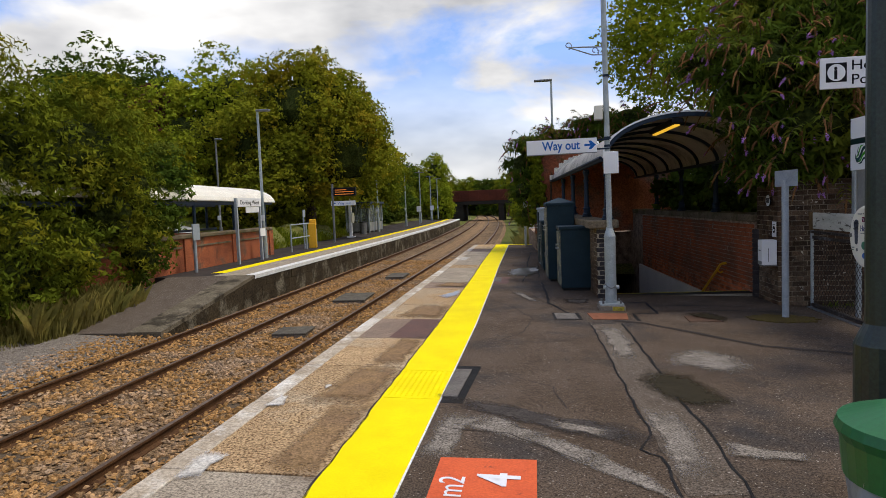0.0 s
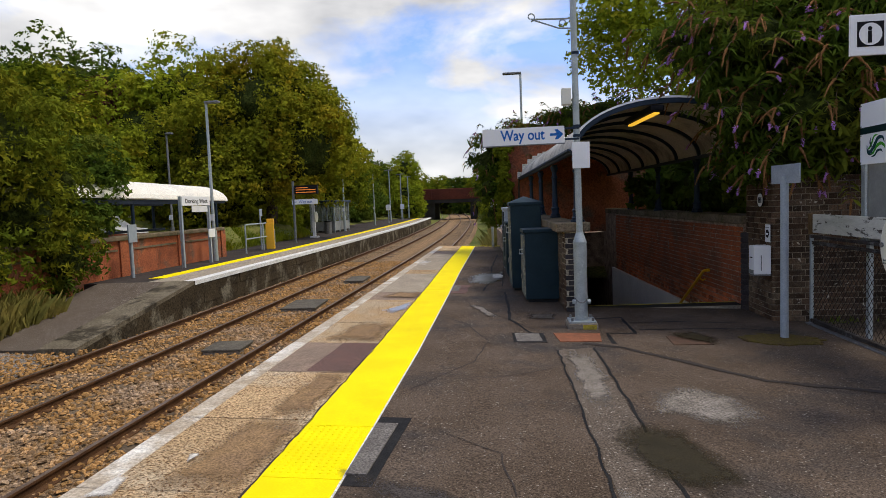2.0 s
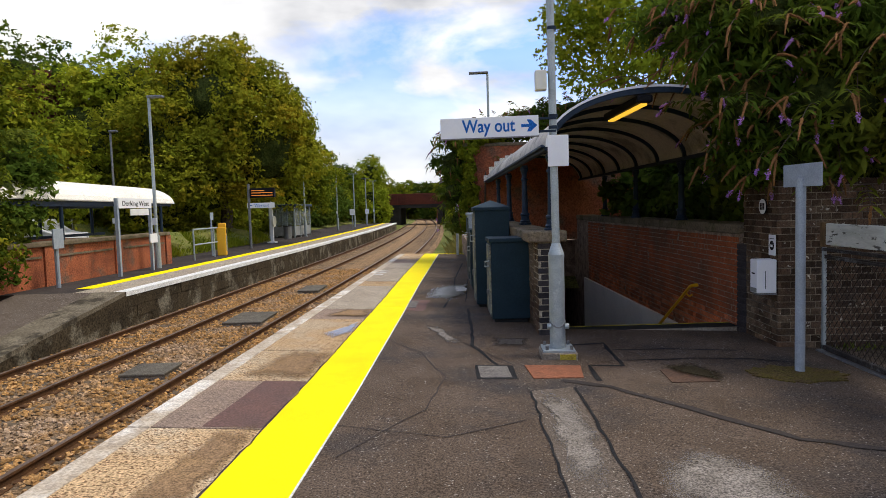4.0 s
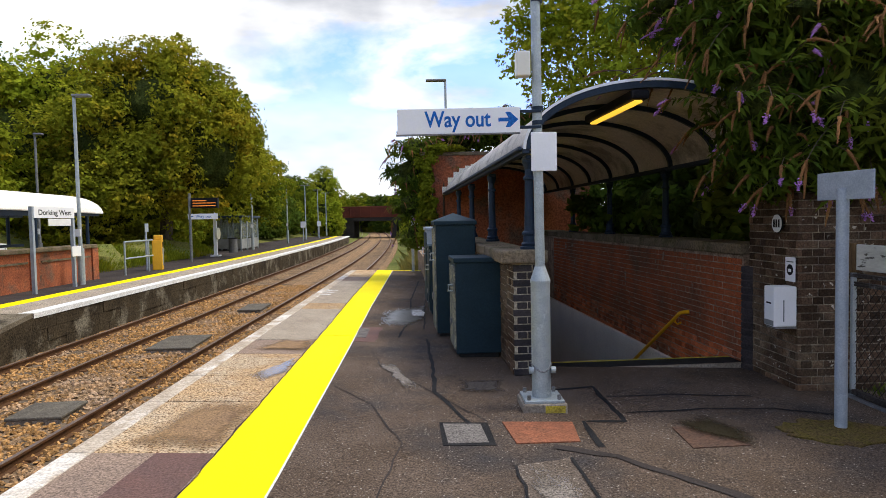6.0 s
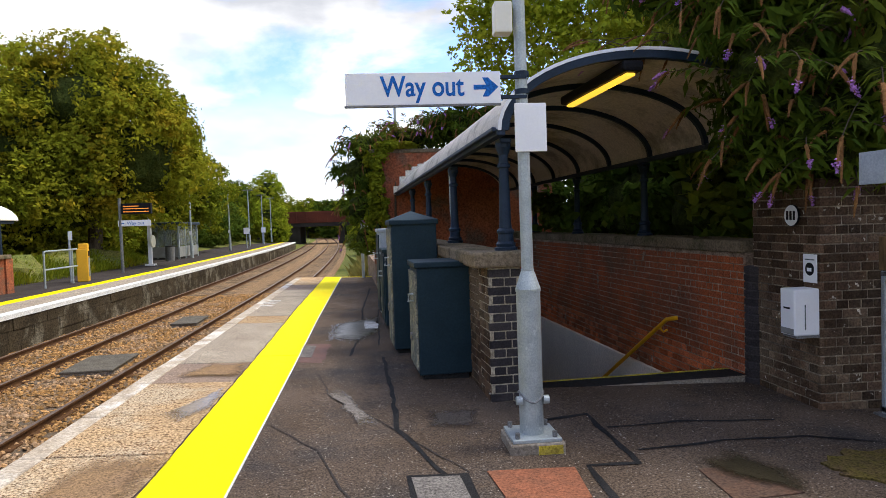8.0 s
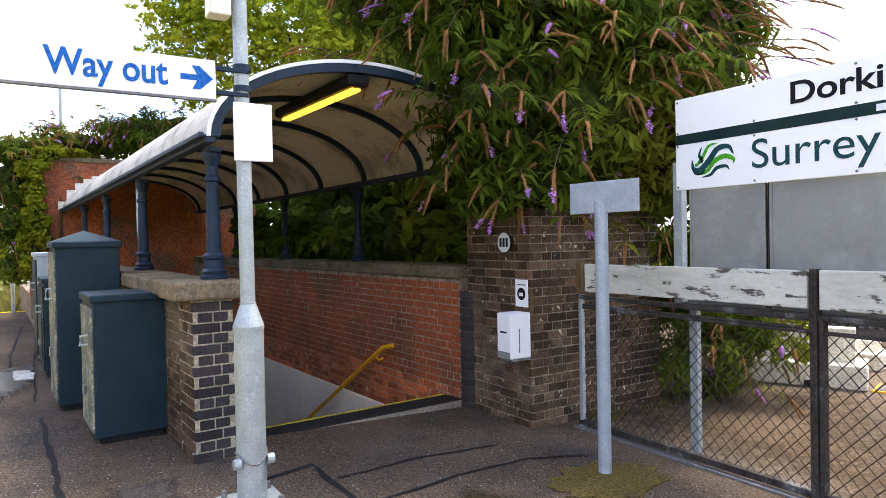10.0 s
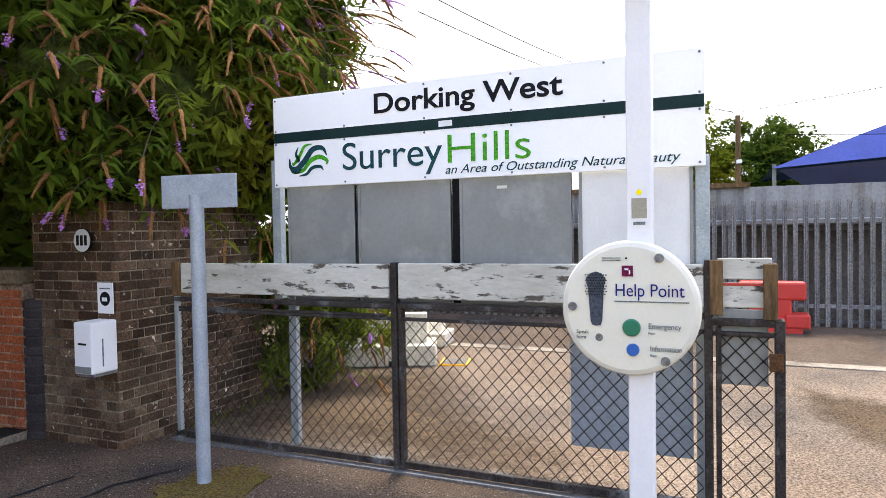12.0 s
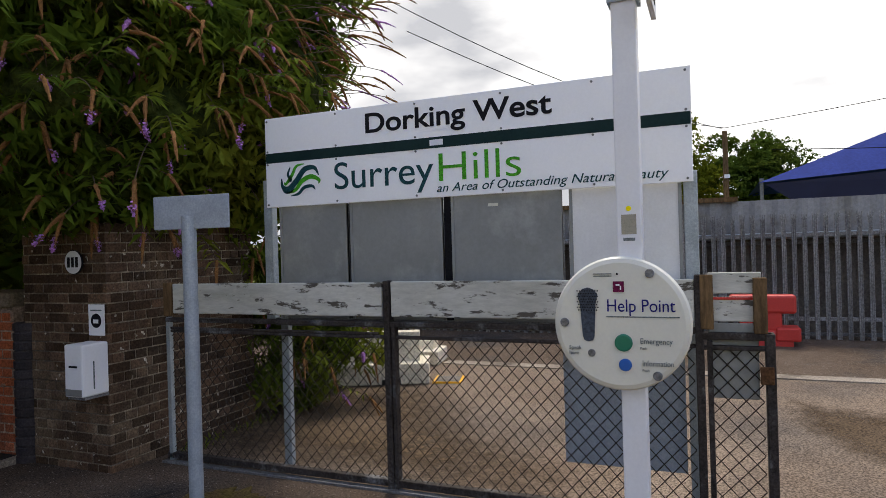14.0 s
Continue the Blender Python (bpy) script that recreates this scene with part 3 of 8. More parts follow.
def tube(bm, pts, r, n=10):
    pts = [Vector(p) for p in pts]
    prev = None
    for i, p in enumerate(pts):
        d = (pts[min(i + 1, len(pts) - 1)] - pts[max(i - 1, 0)]).normalized()
        up = Vector((0, 0, 1)) if abs(d.z) < 0.95 else Vector((1, 0, 0))
        a = d.cross(up).normalized()
        b = a.cross(d)
        ring = [bm.verts.new(p + (a * math.cos(2 * math.pi * k / n) + b * math.sin(2 * math.pi * k / n)) * r) for k in range(n)]
        if prev:
            for k in range(n):
                bm.faces.new((prev[k], prev[(k + 1) % n], ring[(k + 1) % n], ring[k]))
        else:
            bm.faces.new(ring[::-1])
        prev = ring
    bm.faces.new(prev)
    return bm


def prism(bm, outline, z0, z1, m=None):
    """An upright prism over an outline of (x, y)."""
    lo = [bm.verts.new((x, y, z0)) for x, y in outline]
    hi = [bm.verts.new((x, y, z1)) for x, y in outline]
    k = len(outline)
    bm.faces.new(lo[::-1])
    bm.faces.new(hi)
    for i in range(k):
        bm.faces.new((lo[i], lo[(i + 1) % k], hi[(i + 1) % k], hi[i]))
    if m is not None:
        for v in lo + hi:
            v.co = m @ v.co
    bmesh.ops.recalc_face_normals(bm, faces=bm.faces[:])
    return bm


TO_TRACK = Matrix(((1, 0, 0), (0, 0, -1), (0, 1, 0))).to_4x4()      # drawn upright, seen from -y
TO_WEST = Matrix(((0, 0, -1), (-1, 0, 0), (0, 1, 0))).to_4x4()      # drawn upright, seen from -x
TO_EAST = Matrix(((0, 0, 1), (1, 0, 0), (0, 1, 0))).to_4x4()        # drawn upright, seen from +x


def text(words, size, at, turn, material, parent, name="lettering", fit=0.0, bold=0.0, shear=0.0, label=""):
    cu = bpy.data.curves.new(name, "FONT")
    cu.body, cu.size, cu.extrude, cu.offset, cu.shear = words, size, 0.0012, bold, shear
    cu.materials.append(M[material])
    ob = new(name, cu)
    sx = 1.0
    if fit:
        bpy.context.view_layer.update()
        w = ob.dimensions.x
        sx = fit / w if w else 1.0
    ob.matrix_basis = Matrix.Translation(at) @ turn @ Matrix.Diagonal((sx, 1, 1, 1))
    if parent is not None:
        ob.parent = parent
    return tagged(ob, label)


SLOPE = math.tan(radians(1.8))


def gz(x):
    """Height of the platform's top, which falls away from the track."""
    return -SLOPE * x


def bend(y):
    """Sideways drift of the line as it curves away beyond the platforms."""
    return -3.0 * max(0.0, (y - 30) / 80) ** 2


# ---- setting ----
STAIR = pose(1.98, 11.75, 0, 0, 0, 2.8)     # stairwell frame: u across from the track-side wall, v down the flight


def S(u, v, z=0.0):
    return STAIR @ Vector((u, v, z))


def ground_height(x, y):
    side = 0.0
    pts = [(-600, 14), (-120, 9), (-45, 4.0), (-22, 1.6), (-16.5, -0.1), (-14, -0.55), (-10.6, -1.08), (-8.6, -1.22), (-8.0, -1.27), (-1.7, -1.27), (0.6, -1.2), (1.6, -0.9), (4.8, -0.9), (4.95, -0.2), (14, -0.22), (60, 0.5), (600, 12)]
    for (a, za), (b, zb) in zip(pts, pts[1:]):
        if a <= x <= b:
            return za + (zb - za) * (x - a) / (b - a) + side
    return 0.0


xs = [-600, -300, -120, -70, -45, -32, -22, -19, -16.5, -14, -12.5, -11.5, -10.6, -9.6, -8.6, -8.0, -5, -1.7, 0.6, 1.4, 1.75, 4.7, 4.8, 4.95, 7, 10, 14, 25, 60, 200, 600]
ys = [-300, -80, -30, -15, -8, -4, 0, 4, 7, 9, 11, 12.15, 14, 16, 18, 22.6, 25.6, 30, 36, 45, 60, 80, 100, 130, 180, 300, 700]
gv, gf = [], []
for yy in ys:
    for xx in xs:
        shift = bend(yy) * 0.6 if -20 < xx < 3 else 0.0
        wob = 0.12 * noise.noise(Vector((xx * 0.3, yy * 0.3, 1.0))) if xx < -9 else 0.0
        z = ground_height(xx, yy) + wob
        if yy > 23 and 0.5 < xx < 30:
            z = max(z, -1.2 + (xx - 0.6) * 0.45 if xx < 6 else 1.2)
        gv.append((xx + shift, yy, z))
for j in range(len(ys) - 1):
    for i in range(len(xs) - 1):
        if 1.7 <= xs[i] < 4.75 and 12 < ys[j] < 22:
            continue
        a = j * len(xs) + i
        gf.append((a, a + 1, a + 1 + len(xs), a + len(xs)))
ground = raw("ground", gv, gf, "grassbed")
lone(ground, "rough grass and earth ground beside the railway", "ground", "structure")

def ragged(outline, seed, amp=0.03, step=0.12):
    """The outline with its sides broken into short uneven steps."""
    rng, out = random.Random(seed), []
    for (x0, y0), (x1, y1) in zip(outline, outline[1:] + outline[:1]):
        n = max(1, int(math.hypot(x1 - x0, y1 - y0) / step))
        for i in range(n):
            t = i / n
            out.append((x0 + (x1 - x0) * t + rng.uniform(-amp, amp), y0 + (y1 - y0) * t + rng.uniform(-amp, amp)))
    return out


# car park tarmac beyond the gate
bm = nb()
box(bm, 4.97, 60, -30, 16, -0.4, -0.16)
lone(part("car_park", bm, "yard"), "worn patchy grey-brown tarmac of the car park", "car park", "structure")
def stain(name, outline, material, lift, seed, height=gz, inset=0.42):
    """A thin film with an edge that fades out: 'wear' is 0 at the rim and 1 inside."""
    out = ragged(outline, seed, 0.03, 0.15)
    cx, cy = sum(p[0] for p in out) / len(out), sum(p[1] for p in out) / len(out)
    k = len(out)
    rim = [(cx + (x - cx) * 1.25, cy + (y - cy) * 1.25) for x, y in out]
    mid = [(cx + (x - cx) * (1 - inset), cy + (y - cy) * (1 - inset)) for x, y in out]
    vs = [(x, y, height(x) + lift) for x, y in rim + mid] + [(cx, cy, height(cx) + lift)]
    fs = [(i, (i + 1) % k, k + (i + 1) % k, k + i) for i in range(k)] + [(k + i, k + (i + 1) % k, 2 * k) for i in range(k)]
    ob = raw(name, vs, fs, material)
    at = ob.data.attributes.new("wear", "FLOAT", "POINT")
    at.data.foreach_set("value", [0.0] * k + [1.0] * (k + 1))
    return ob


yard_z = lambda x: -0.157
lone(stain("damp_ground", [(5.0, 7.8), (5.7, 8.1), (6.4, 9.0), (7.3, 9.5), (8.1, 10.1), (8.4, 11.0), (8.0, 11.9), (5.1, 11.9)], "yarddark", 0.0, 77, yard_z, 0.72), "darker brown tarmac between the gate and the concrete block", "tarmac patch", "structure")
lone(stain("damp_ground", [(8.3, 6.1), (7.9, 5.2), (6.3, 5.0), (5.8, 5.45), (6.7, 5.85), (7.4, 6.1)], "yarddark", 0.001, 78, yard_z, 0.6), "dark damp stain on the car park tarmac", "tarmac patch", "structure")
bm = nb()
box(bm, 9.5, 9.75, -12, 10.5, -0.3, -0.145)
lone(part("kerb", bm, "concrete"), "low pale concrete kerb across the car park", "kerb", "structure")

# ballast bed
bm = nb()
prev = None
for yy in [-30, -10, 0, 10, 20, 30, 40, 50, 60, 70, 80, 90, 100, 110, 120, 140, 170]:
    row = [bm.verts.new((x + bend(yy), yy, z)) for x, z in ((-8.6, -1.30), (-8.0, -1.235), (-5, -1.225), (-1.7, -1.235), (-1.5, -1.5))]
    if prev:
        for i in range(4):
            bm.faces.new((prev[i], prev[i + 1], row[i + 1], row[i]))
    prev = row
lone(part("ballast_bed", bm, "ballast_bed"), "brown railway ballast bed under the two tracks", "ballast", "structure")
bm = nb()
prev = None
for yy in [-30, 0, 6, 10, 12, 14.2]:
    row = [bm.verts.new((x, yy, z)) for x, z in ((-10.9, -1.03), (-9.6, -1.12), (-8.0, -1.2))]
    if prev:
        for i in range(2):
            bm.faces.new((prev[i], prev[i + 1], row[i + 1], row[i]))
    prev = row
lone(part("ballast_shoulder", bm, "ballast_grey"), "pale grey ballast shoulder beside the far track", "ballast", "structure")


def stones(name, n, x0, x1, y0, y1, seed, size, z, near):
    """Loose ballast stones, denser towards `near`."""
    rng = np.random.default_rng(seed)
    tmpl = np.array([(-1, -.7, -.3), (1, -.8, -.3), (.9, .8, -.3), (-.8, .9, -.3), (-.6, -.5, .7), (.7, -.4, .55), (.5, .6, .8), (-.5, .5, .6)])
    quads = [(4, 5, 6, 7), (0, 1, 5, 4), (1, 2, 6, 5), (2, 3, 7, 6), (3, 0, 4, 7)]
    u = rng.random(n) ** near
    c = np.stack([x0 + (x1 - x0) * rng.random(n), y0 + (y1 - y0) * u, z + 0.03 * rng.random(n)], 1)
    s = size * (0.6 + 0.8 * rng.random((n, 1, 1))) * np.array([1.0, 0.8, 0.62])
    a = rng.random(n) * 6.283
    v = (tmpl + 0.35 * (rng.random((n, 8, 3)) - 0.5)) * s
    t = (rng.random(n) - 0.5) * 1.2
    ct, st = np.cos(t)[:, None], np.sin(t)[:, None]
    v = np.stack([v[..., 0] * ct - v[..., 2] * st, v[..., 1], v[..., 0] * st + v[..., 2] * ct], -1)
    ca, sa = np.cos(a)[:, None], np.sin(a)[:, None]
    v = np.stack([v[..., 0] * ca - v[..., 1] * sa, v[..., 0] * sa + v[..., 1] * ca, v[..., 2]], -1) + c[:, None, :]
    f = (np.arange(n)[:, None, None] * 8 + np.array(quads)[None]).reshape(-1, 4)
    return raw(name, v.reshape(-1, 3).tolist(), f.tolist(), "ballast")


lone(stones("ballast_stones", 34000, -7.9, -2.2, -4.0, 34, 5, 0.035, -1.225, 1.35), "loose brown angular ballast stones between the rails", "ballast", "stuff")
lone(stones("shoulder_stones", 5000, -10.6, -7.7, 4.0, 14.5, 6, 0.033, -1.16, 1.2), "grey ballast stones beside the track", "ballast", "stuff")

# near platform body
bm = nb()
prism(bm, [(-1.64, -12), (1.7, -12), (1.7, 25.6), (-1.64, 25.6)], -1.5, -0.045)
for v in bm.verts:
    if v.co.z > -1:
        v.co.z = gz(v.co.x) - 0.02
body = part("platform", bm, "concrete")
lone(body, "station platform with tarmac top and a slab edge", "platform", "structure")

# tarmac in pieces round the stairwell mouth
def paving(outline, lift=0.0, material="asphalt", name="paving", thick=0.03, parent=None, label=""):
    bm = nb()
    lo = [bm.verts.new((x, y, gz(x) + lift - thick)) for x, y in outline]
    hi = [bm.verts.new((x, y, gz(x) + lift)) for x, y in outline]
    k = len(outline)
    bm.faces.new(lo[::-1])
    bm.faces.new(hi)
    for i in range(k):
        bm.faces.new((lo[i], lo[(i + 1) % k], hi[(i + 1) % k], hi[i]))
    bmesh.ops.recalc_face_normals(bm, faces=bm.faces[:])
    return part(name, bm, material, parent, label)


lone(paving([(-0.6, -12), (1.72, -12), (1.72, 11.75), (1.2, 25.6), (-0.6, 25.6)], 0, thick=0.06), "dark grey patched tarmac platform surface", "paving", "structure")
lone(paving([(1.72, -12), (4.97, -12), (4.97, 12.3), (4.4, 12.12), (1.72, 12.12)], 0, thick=0.5), "dark grey patched tarmac in front of the stairs", "paving", "structure")
lone(paving([(1.5, 11.75), (1.72, 11.75), (1.72, 12.12), (1.5, 12.12)], -0.002, thick=0.3), "tarmac beside the brick pier", "paving", "structure")

# edge slabs, a piece each
edge = thing("platform_edge", "row of worn brown and grey concrete platform edge slabs", "platform edge", kind="structure")
cuts = [-12, -10, -8, -6, -4.2, -2.4, -0.6, 1.0, 2.5, 4.15, 5.51, 6.75, 8.1, 9.4, 10.66, 11.6, 12.7, 13.6, 15.1, 16.6, 17.4, 18.9, 20.4, 21.9, 23.2, 24.4, 25.6]
kinds = {6: "slab_grey", 7: "slab", 8: "slab_grey", 9: "slab", 10: "slab", 11: "slab", 12: "slab_red", 13: "slab", 14: "slab", 15: "slab", 16: "slab_red", 17: "slab_grey", 18: "slab_grey", 19: "slab", 20: "slab_grey", 21: "slab_grey", 22: "slab_grey", 23: "slab_red"}
for i, (a, b) in enumerate(zip(cuts, cuts[1:])):
    bm = nb()
    box(bm, -1.50, -0.63, a + 0.008, b - 0.008, -0.05, 0.0, 0.006)
    for v in bm.verts:
        v.co.z += gz(v.co.x) + 0.002 * math.sin(i * 2.3)
    part("slab", bm, kinds.get(i, "slab"), edge)
    bm = nb()
    box(bm, -1.68, -1.505, a + 0.006, b - 0.006, -0.14, 0.0, 0.012)
    for v in bm.verts:
        v.co.z += gz(v.co.x) + 0.003 * math.sin(i * 1.7)
    part("edge_stone", bm, "edgewhite", edge, "worn white-painted edge stone")
bm = nb()
box(bm, -0.645, -0.60, -12, 25.55, -0.04, 0.001)
for v in bm.verts:
    v.co.z += gz(v.co.x)
part("joint", bm, "newpatch", edge, "dark tar joint along the slabs")

LINE_R = [(-0.13, -12), (-0.14, 9), (-0.2, 13.3), (-0.27, 17), (-0.35, 25.6)]     # the line drifts towards the track
LINE_L = [(-0.62, -12), (-0.64, 9), (-0.7, 14.5), (-0.78, 18.6), (-0.83, 25.6)]
stripe = paving(LINE_R + LINE_L[::-1], 0.006, "yellow", "yellow_line", 0.01)
lone(stripe, "bright yellow painted safety line along the platform", "painted line", "structure")
lone(paving(LINE_R + [(x + 0.013, y) for x, y in LINE_R[::-1]], 0.005, "whiteline", "white_line", 0.01), "thin white paint edge of the yellow line", "painted line", "structure")
lone(paving([(-0.35, 25.48), (1.15, 25.48), (1.15, 25.6), (-0.35, 25.6)], 0.006, "yellow", "yellow_end_line", 0.01), "yellow painted line across the platform end", "painted line", "structure")
bm = nb()
box(bm, -0.62, -0.135, 6.62, 6.66, 0, 0.0095)
box(bm, -0.62, -0.135, 5.72, 5.75, 0, 0.0095)
box(bm, -0.69, -0.21, 13.9, 13.93, 0, 0.0095)
for v in bm.verts:
    v.co.z += gz(v.co.x)
lone(part("line_joint", bm, "yellow"), "thin seams across the yellow line", "painted line", "structure")

bm = nb()
for i in range(9):
    for k in range(17):
        cyl(bm, (-0.585 + 0.05 * i, 5.8 + 0.05 * k, 0.004), (-0.585 + 0.05 * i, 5.8 + 0.05 * k, 0.011), 0.014, 0.009, 8)
for v in bm.verts:
    v.co.z += gz(v.co.x)
tagged(lone(part("tactile_stud", bm, "yellow"), "raised yellow studs in the safety line", "tactile paving", "stuff"))

# repairs and marks in the tarmac
marks = [
    ("worn_patch", "greypatch", [(-0.1, 4.55), (0.1, 4.55), (0.14, 5.15), (0.3, 5.36), (-0.05, 5.32)], "pale worn patch in the tarmac"),
    ("worn_patch", "greypatch", [(0.1, 5.12), (0.34, 5.37), (0.7, 5.04), (0.6, 4.86)], "pale worn curved patch in the tarmac"),
    ("worn_patch", "greypatch", [(0.55, 4.9), (0.7, 5.0), (1.08, 4.68), (0.98, 4.5)], "pale worn curved patch in the tarmac"),
    ("worn_patch", "greypatch", [(0.95, 4.52), (1.06, 4.68), (1.34, 4.36), (1.46, 4.13), (1.37, 4.1)], "pale worn curved patch in the tarmac"),
    ("dark_patch", "newpatch", [(-0.06, 5.83), (0.34, 5.68), (0.75, 5.44), (1.2, 5.28), (1.45, 5.08), (1.37, 4.83), (1.09, 4.97), (0.66, 5.18), (0.09, 5.5)], "dark rough trench repair in the tarmac"),
    ("worn_patch", "greypatch", [(0.75, 5.3), (1.15, 5.12), (1.12, 5.02), (0.8, 5.16)], "pale worn patch in the tarmac"),
    ("worn_patch", "greypatch", [(1.49, 9.1), (1.72, 8.9), (1.75, 8.05), (1.66, 7.3), (1.5, 7.4)], "pale worn patch on the trench strip"),
    ("worn_patch", "greypatch", [(1.5, 5.67), (1.7, 5.5), (1.78, 5.1), (1.72, 4.55), (1.52, 4.4), (1.5, 4.8)], "pale worn patch on the trench strip"),
    ("worn_patch", "greypatch", [(2.09, 7.45), (2.41, 7.83), (2.7, 7.52), (2.78, 7.09), (2.48, 6.86), (2.22, 7.03), (2.03, 7.12)], "pale worn blotch in the tarmac"),
    ("damp_stain", "wet", [(1.62, 6.5), (1.8, 6.8), (2.08, 6.68), (2.17, 6.19), (2.25, 5.94), (1.97, 5.72), (1.82, 5.85), (1.68, 6.13)], "dark damp stain on the tarmac"),
    ("worn_patch", "greypatch", [(0.27, 12.17), (0.42, 12.1), (0.68, 11.23), (0.58, 11.14)], "pale scuffed streak in the tarmac"),
    ("dark_patch", "newpatch", [(1.15, 11.41), (1.55, 11.44), (1.51, 11.02), (1.13, 11.01)], "dark rectangular tarmac repair"),
    ("worn_patch", "greypatch", [(1.95, 5.0), (2.13, 4.9), (2.4, 4.85), (2.35, 4.7), (2.07, 4.72), (1.9, 4.75)], "pale worn patch in the tarmac"),
    ("damp_stain", "puddle", [(0.1, 15.0), (0.1, 16.2), (0.75, 17.0), (0.72, 15.4), (0.5, 14.8)], "shallow damp patch on the platform"),
    ("damp_stain", "wetslab", [(-1.0, 11.6), (-0.72, 12.4), (-0.7, 11.8), (-0.82, 11.4)], "damp glossy patch on the slabs"),
    ("slab_stain", "slabstain", [(-1.02, 4.25), (-0.7, 4.2), (-0.7, 5.4), (-0.95, 5.4)], "brown stain on the platform slabs"),
    ("slab_stain", "slabstain", [(-1.2, 5.6), (-0.7, 5.6), (-0.7, 6.65), (-1.05, 6.65)], "brown stain on the platform slabs"),
    ("slab_stain", "slabstain", [(-1.0, 6.85), (-0.7, 6.85), (-0.7, 8.0), (-0.95, 8.0)], "brown stain on the platform slabs"),
    ("slab_stain", "slabstain", [(-1.3, 9.6), (-0.7, 9.5), (-0.7, 10.5), (-1.1, 10.5)], "brown stain on the platform slabs"),
    ("slab_stain", "slabstain", [(-1.3, 12.9), (-0.7, 12.9), (-0.7, 13.5), (-1.1, 13.5)], "brown stain on the platform slabs"),
    ("paint_splash", "wornwhite", [(-1.5, 4.0), (-1.35, 4.0), (-1.34, 4.35), (-1.5, 4.4)], "worn white paint on the platform edge"),
    ("paint_splash", "wornwhite", [(-1.5, 5.35), (-1.38, 5.4), (-1.4, 5.6), (-1.5, 5.65)], "worn white paint on the platform edge"),
    ("paint_splash", "wornwhite", [(-1.2, 5.9), (-1.12, 5.95), (-1.15, 6.03), (-1.22, 6.0)], "worn white paint spot on the slabs"),
    ("damp_stain", "wet", [(2.82, 10.09), (3.11, 10.23), (3.30, 9.88), (3.22, 9.58), (2.94, 9.77)], "damp dirt round the manhole cover"),
]
for i, (nm, mt, out, lab) in enumerate(marks):
    lone(stain(nm, out, mt, 0.0045 + 0.0007 * i, i), lab, "tarmac patch", "structure")
lone(paving(ragged([(1.40, 9.17), (1.79, 9.34), (1.82, 7.14), (1.82, 5.94), (1.86, 5.28), (1.85, 4.2), (1.48, 4.15), (1.48, 4.7), (1.46, 5.72), (1.44, 6.94)], 9, 0.012, 0.1), 0.003, "strip", "repair_strip", 0.02), "grey reinstated trench strip in the tarmac", "tarmac patch", "structure")
lone(paving([(-1.12, 8.13), (-0.66, 8.12), (-0.66, 9.38), (-1.06, 9.39)], 0.004, "redstain", "painted_patch", 0.02), "dull red-brown painted patch on a slab", "slab paint", "structure")


def seam(pts, w, seed, name="tar_seam", material="tar"):
    rng = random.Random(seed)
    fine = []
    for (x0, y0), (x1, y1) in zip(pts, pts[1:]):
        n = max(2, int(math.hypot(x1 - x0, y1 - y0) / 0.15))
        fine += [(x0 + (x1 - x0) * i / n + rng.uniform(-.012, .012), y0 + (y1 - y0) * i / n + rng.uniform(-.012, .012)) for i in range(n)]
    fine.append(pts[-1])
    left, right = [], []
    for i, (x, y) in enumerate(fine):
        xa, ya = fine[max(i - 1, 0)]
        xb, yb = fine[min(i + 1, len(fine) - 1)]
        d = math.hypot(xb - xa, yb - ya) or 1
        k = w * rng.uniform(0.7, 1.3) / 2
        left.append((x - (yb - ya) / d * k, y + (xb - xa) / d * k))
        right.append((x + (yb - ya) / d * k, y - (xb - xa) / d * k))
    bm = nb()
    a = [bm.verts.new((x, y, gz(x) + 0.006)) for x, y in left]
    b = [bm.verts.new((x, y, gz(x) + 0.006)) for x, y in right]
    for i in range(len(a) - 1):
        bm.faces.new((b[i], b[i + 1], a[i + 1], a[i]))
    return lone(part(name, bm, material), "black tar seam in the tarmac", "tar seam", "structure")


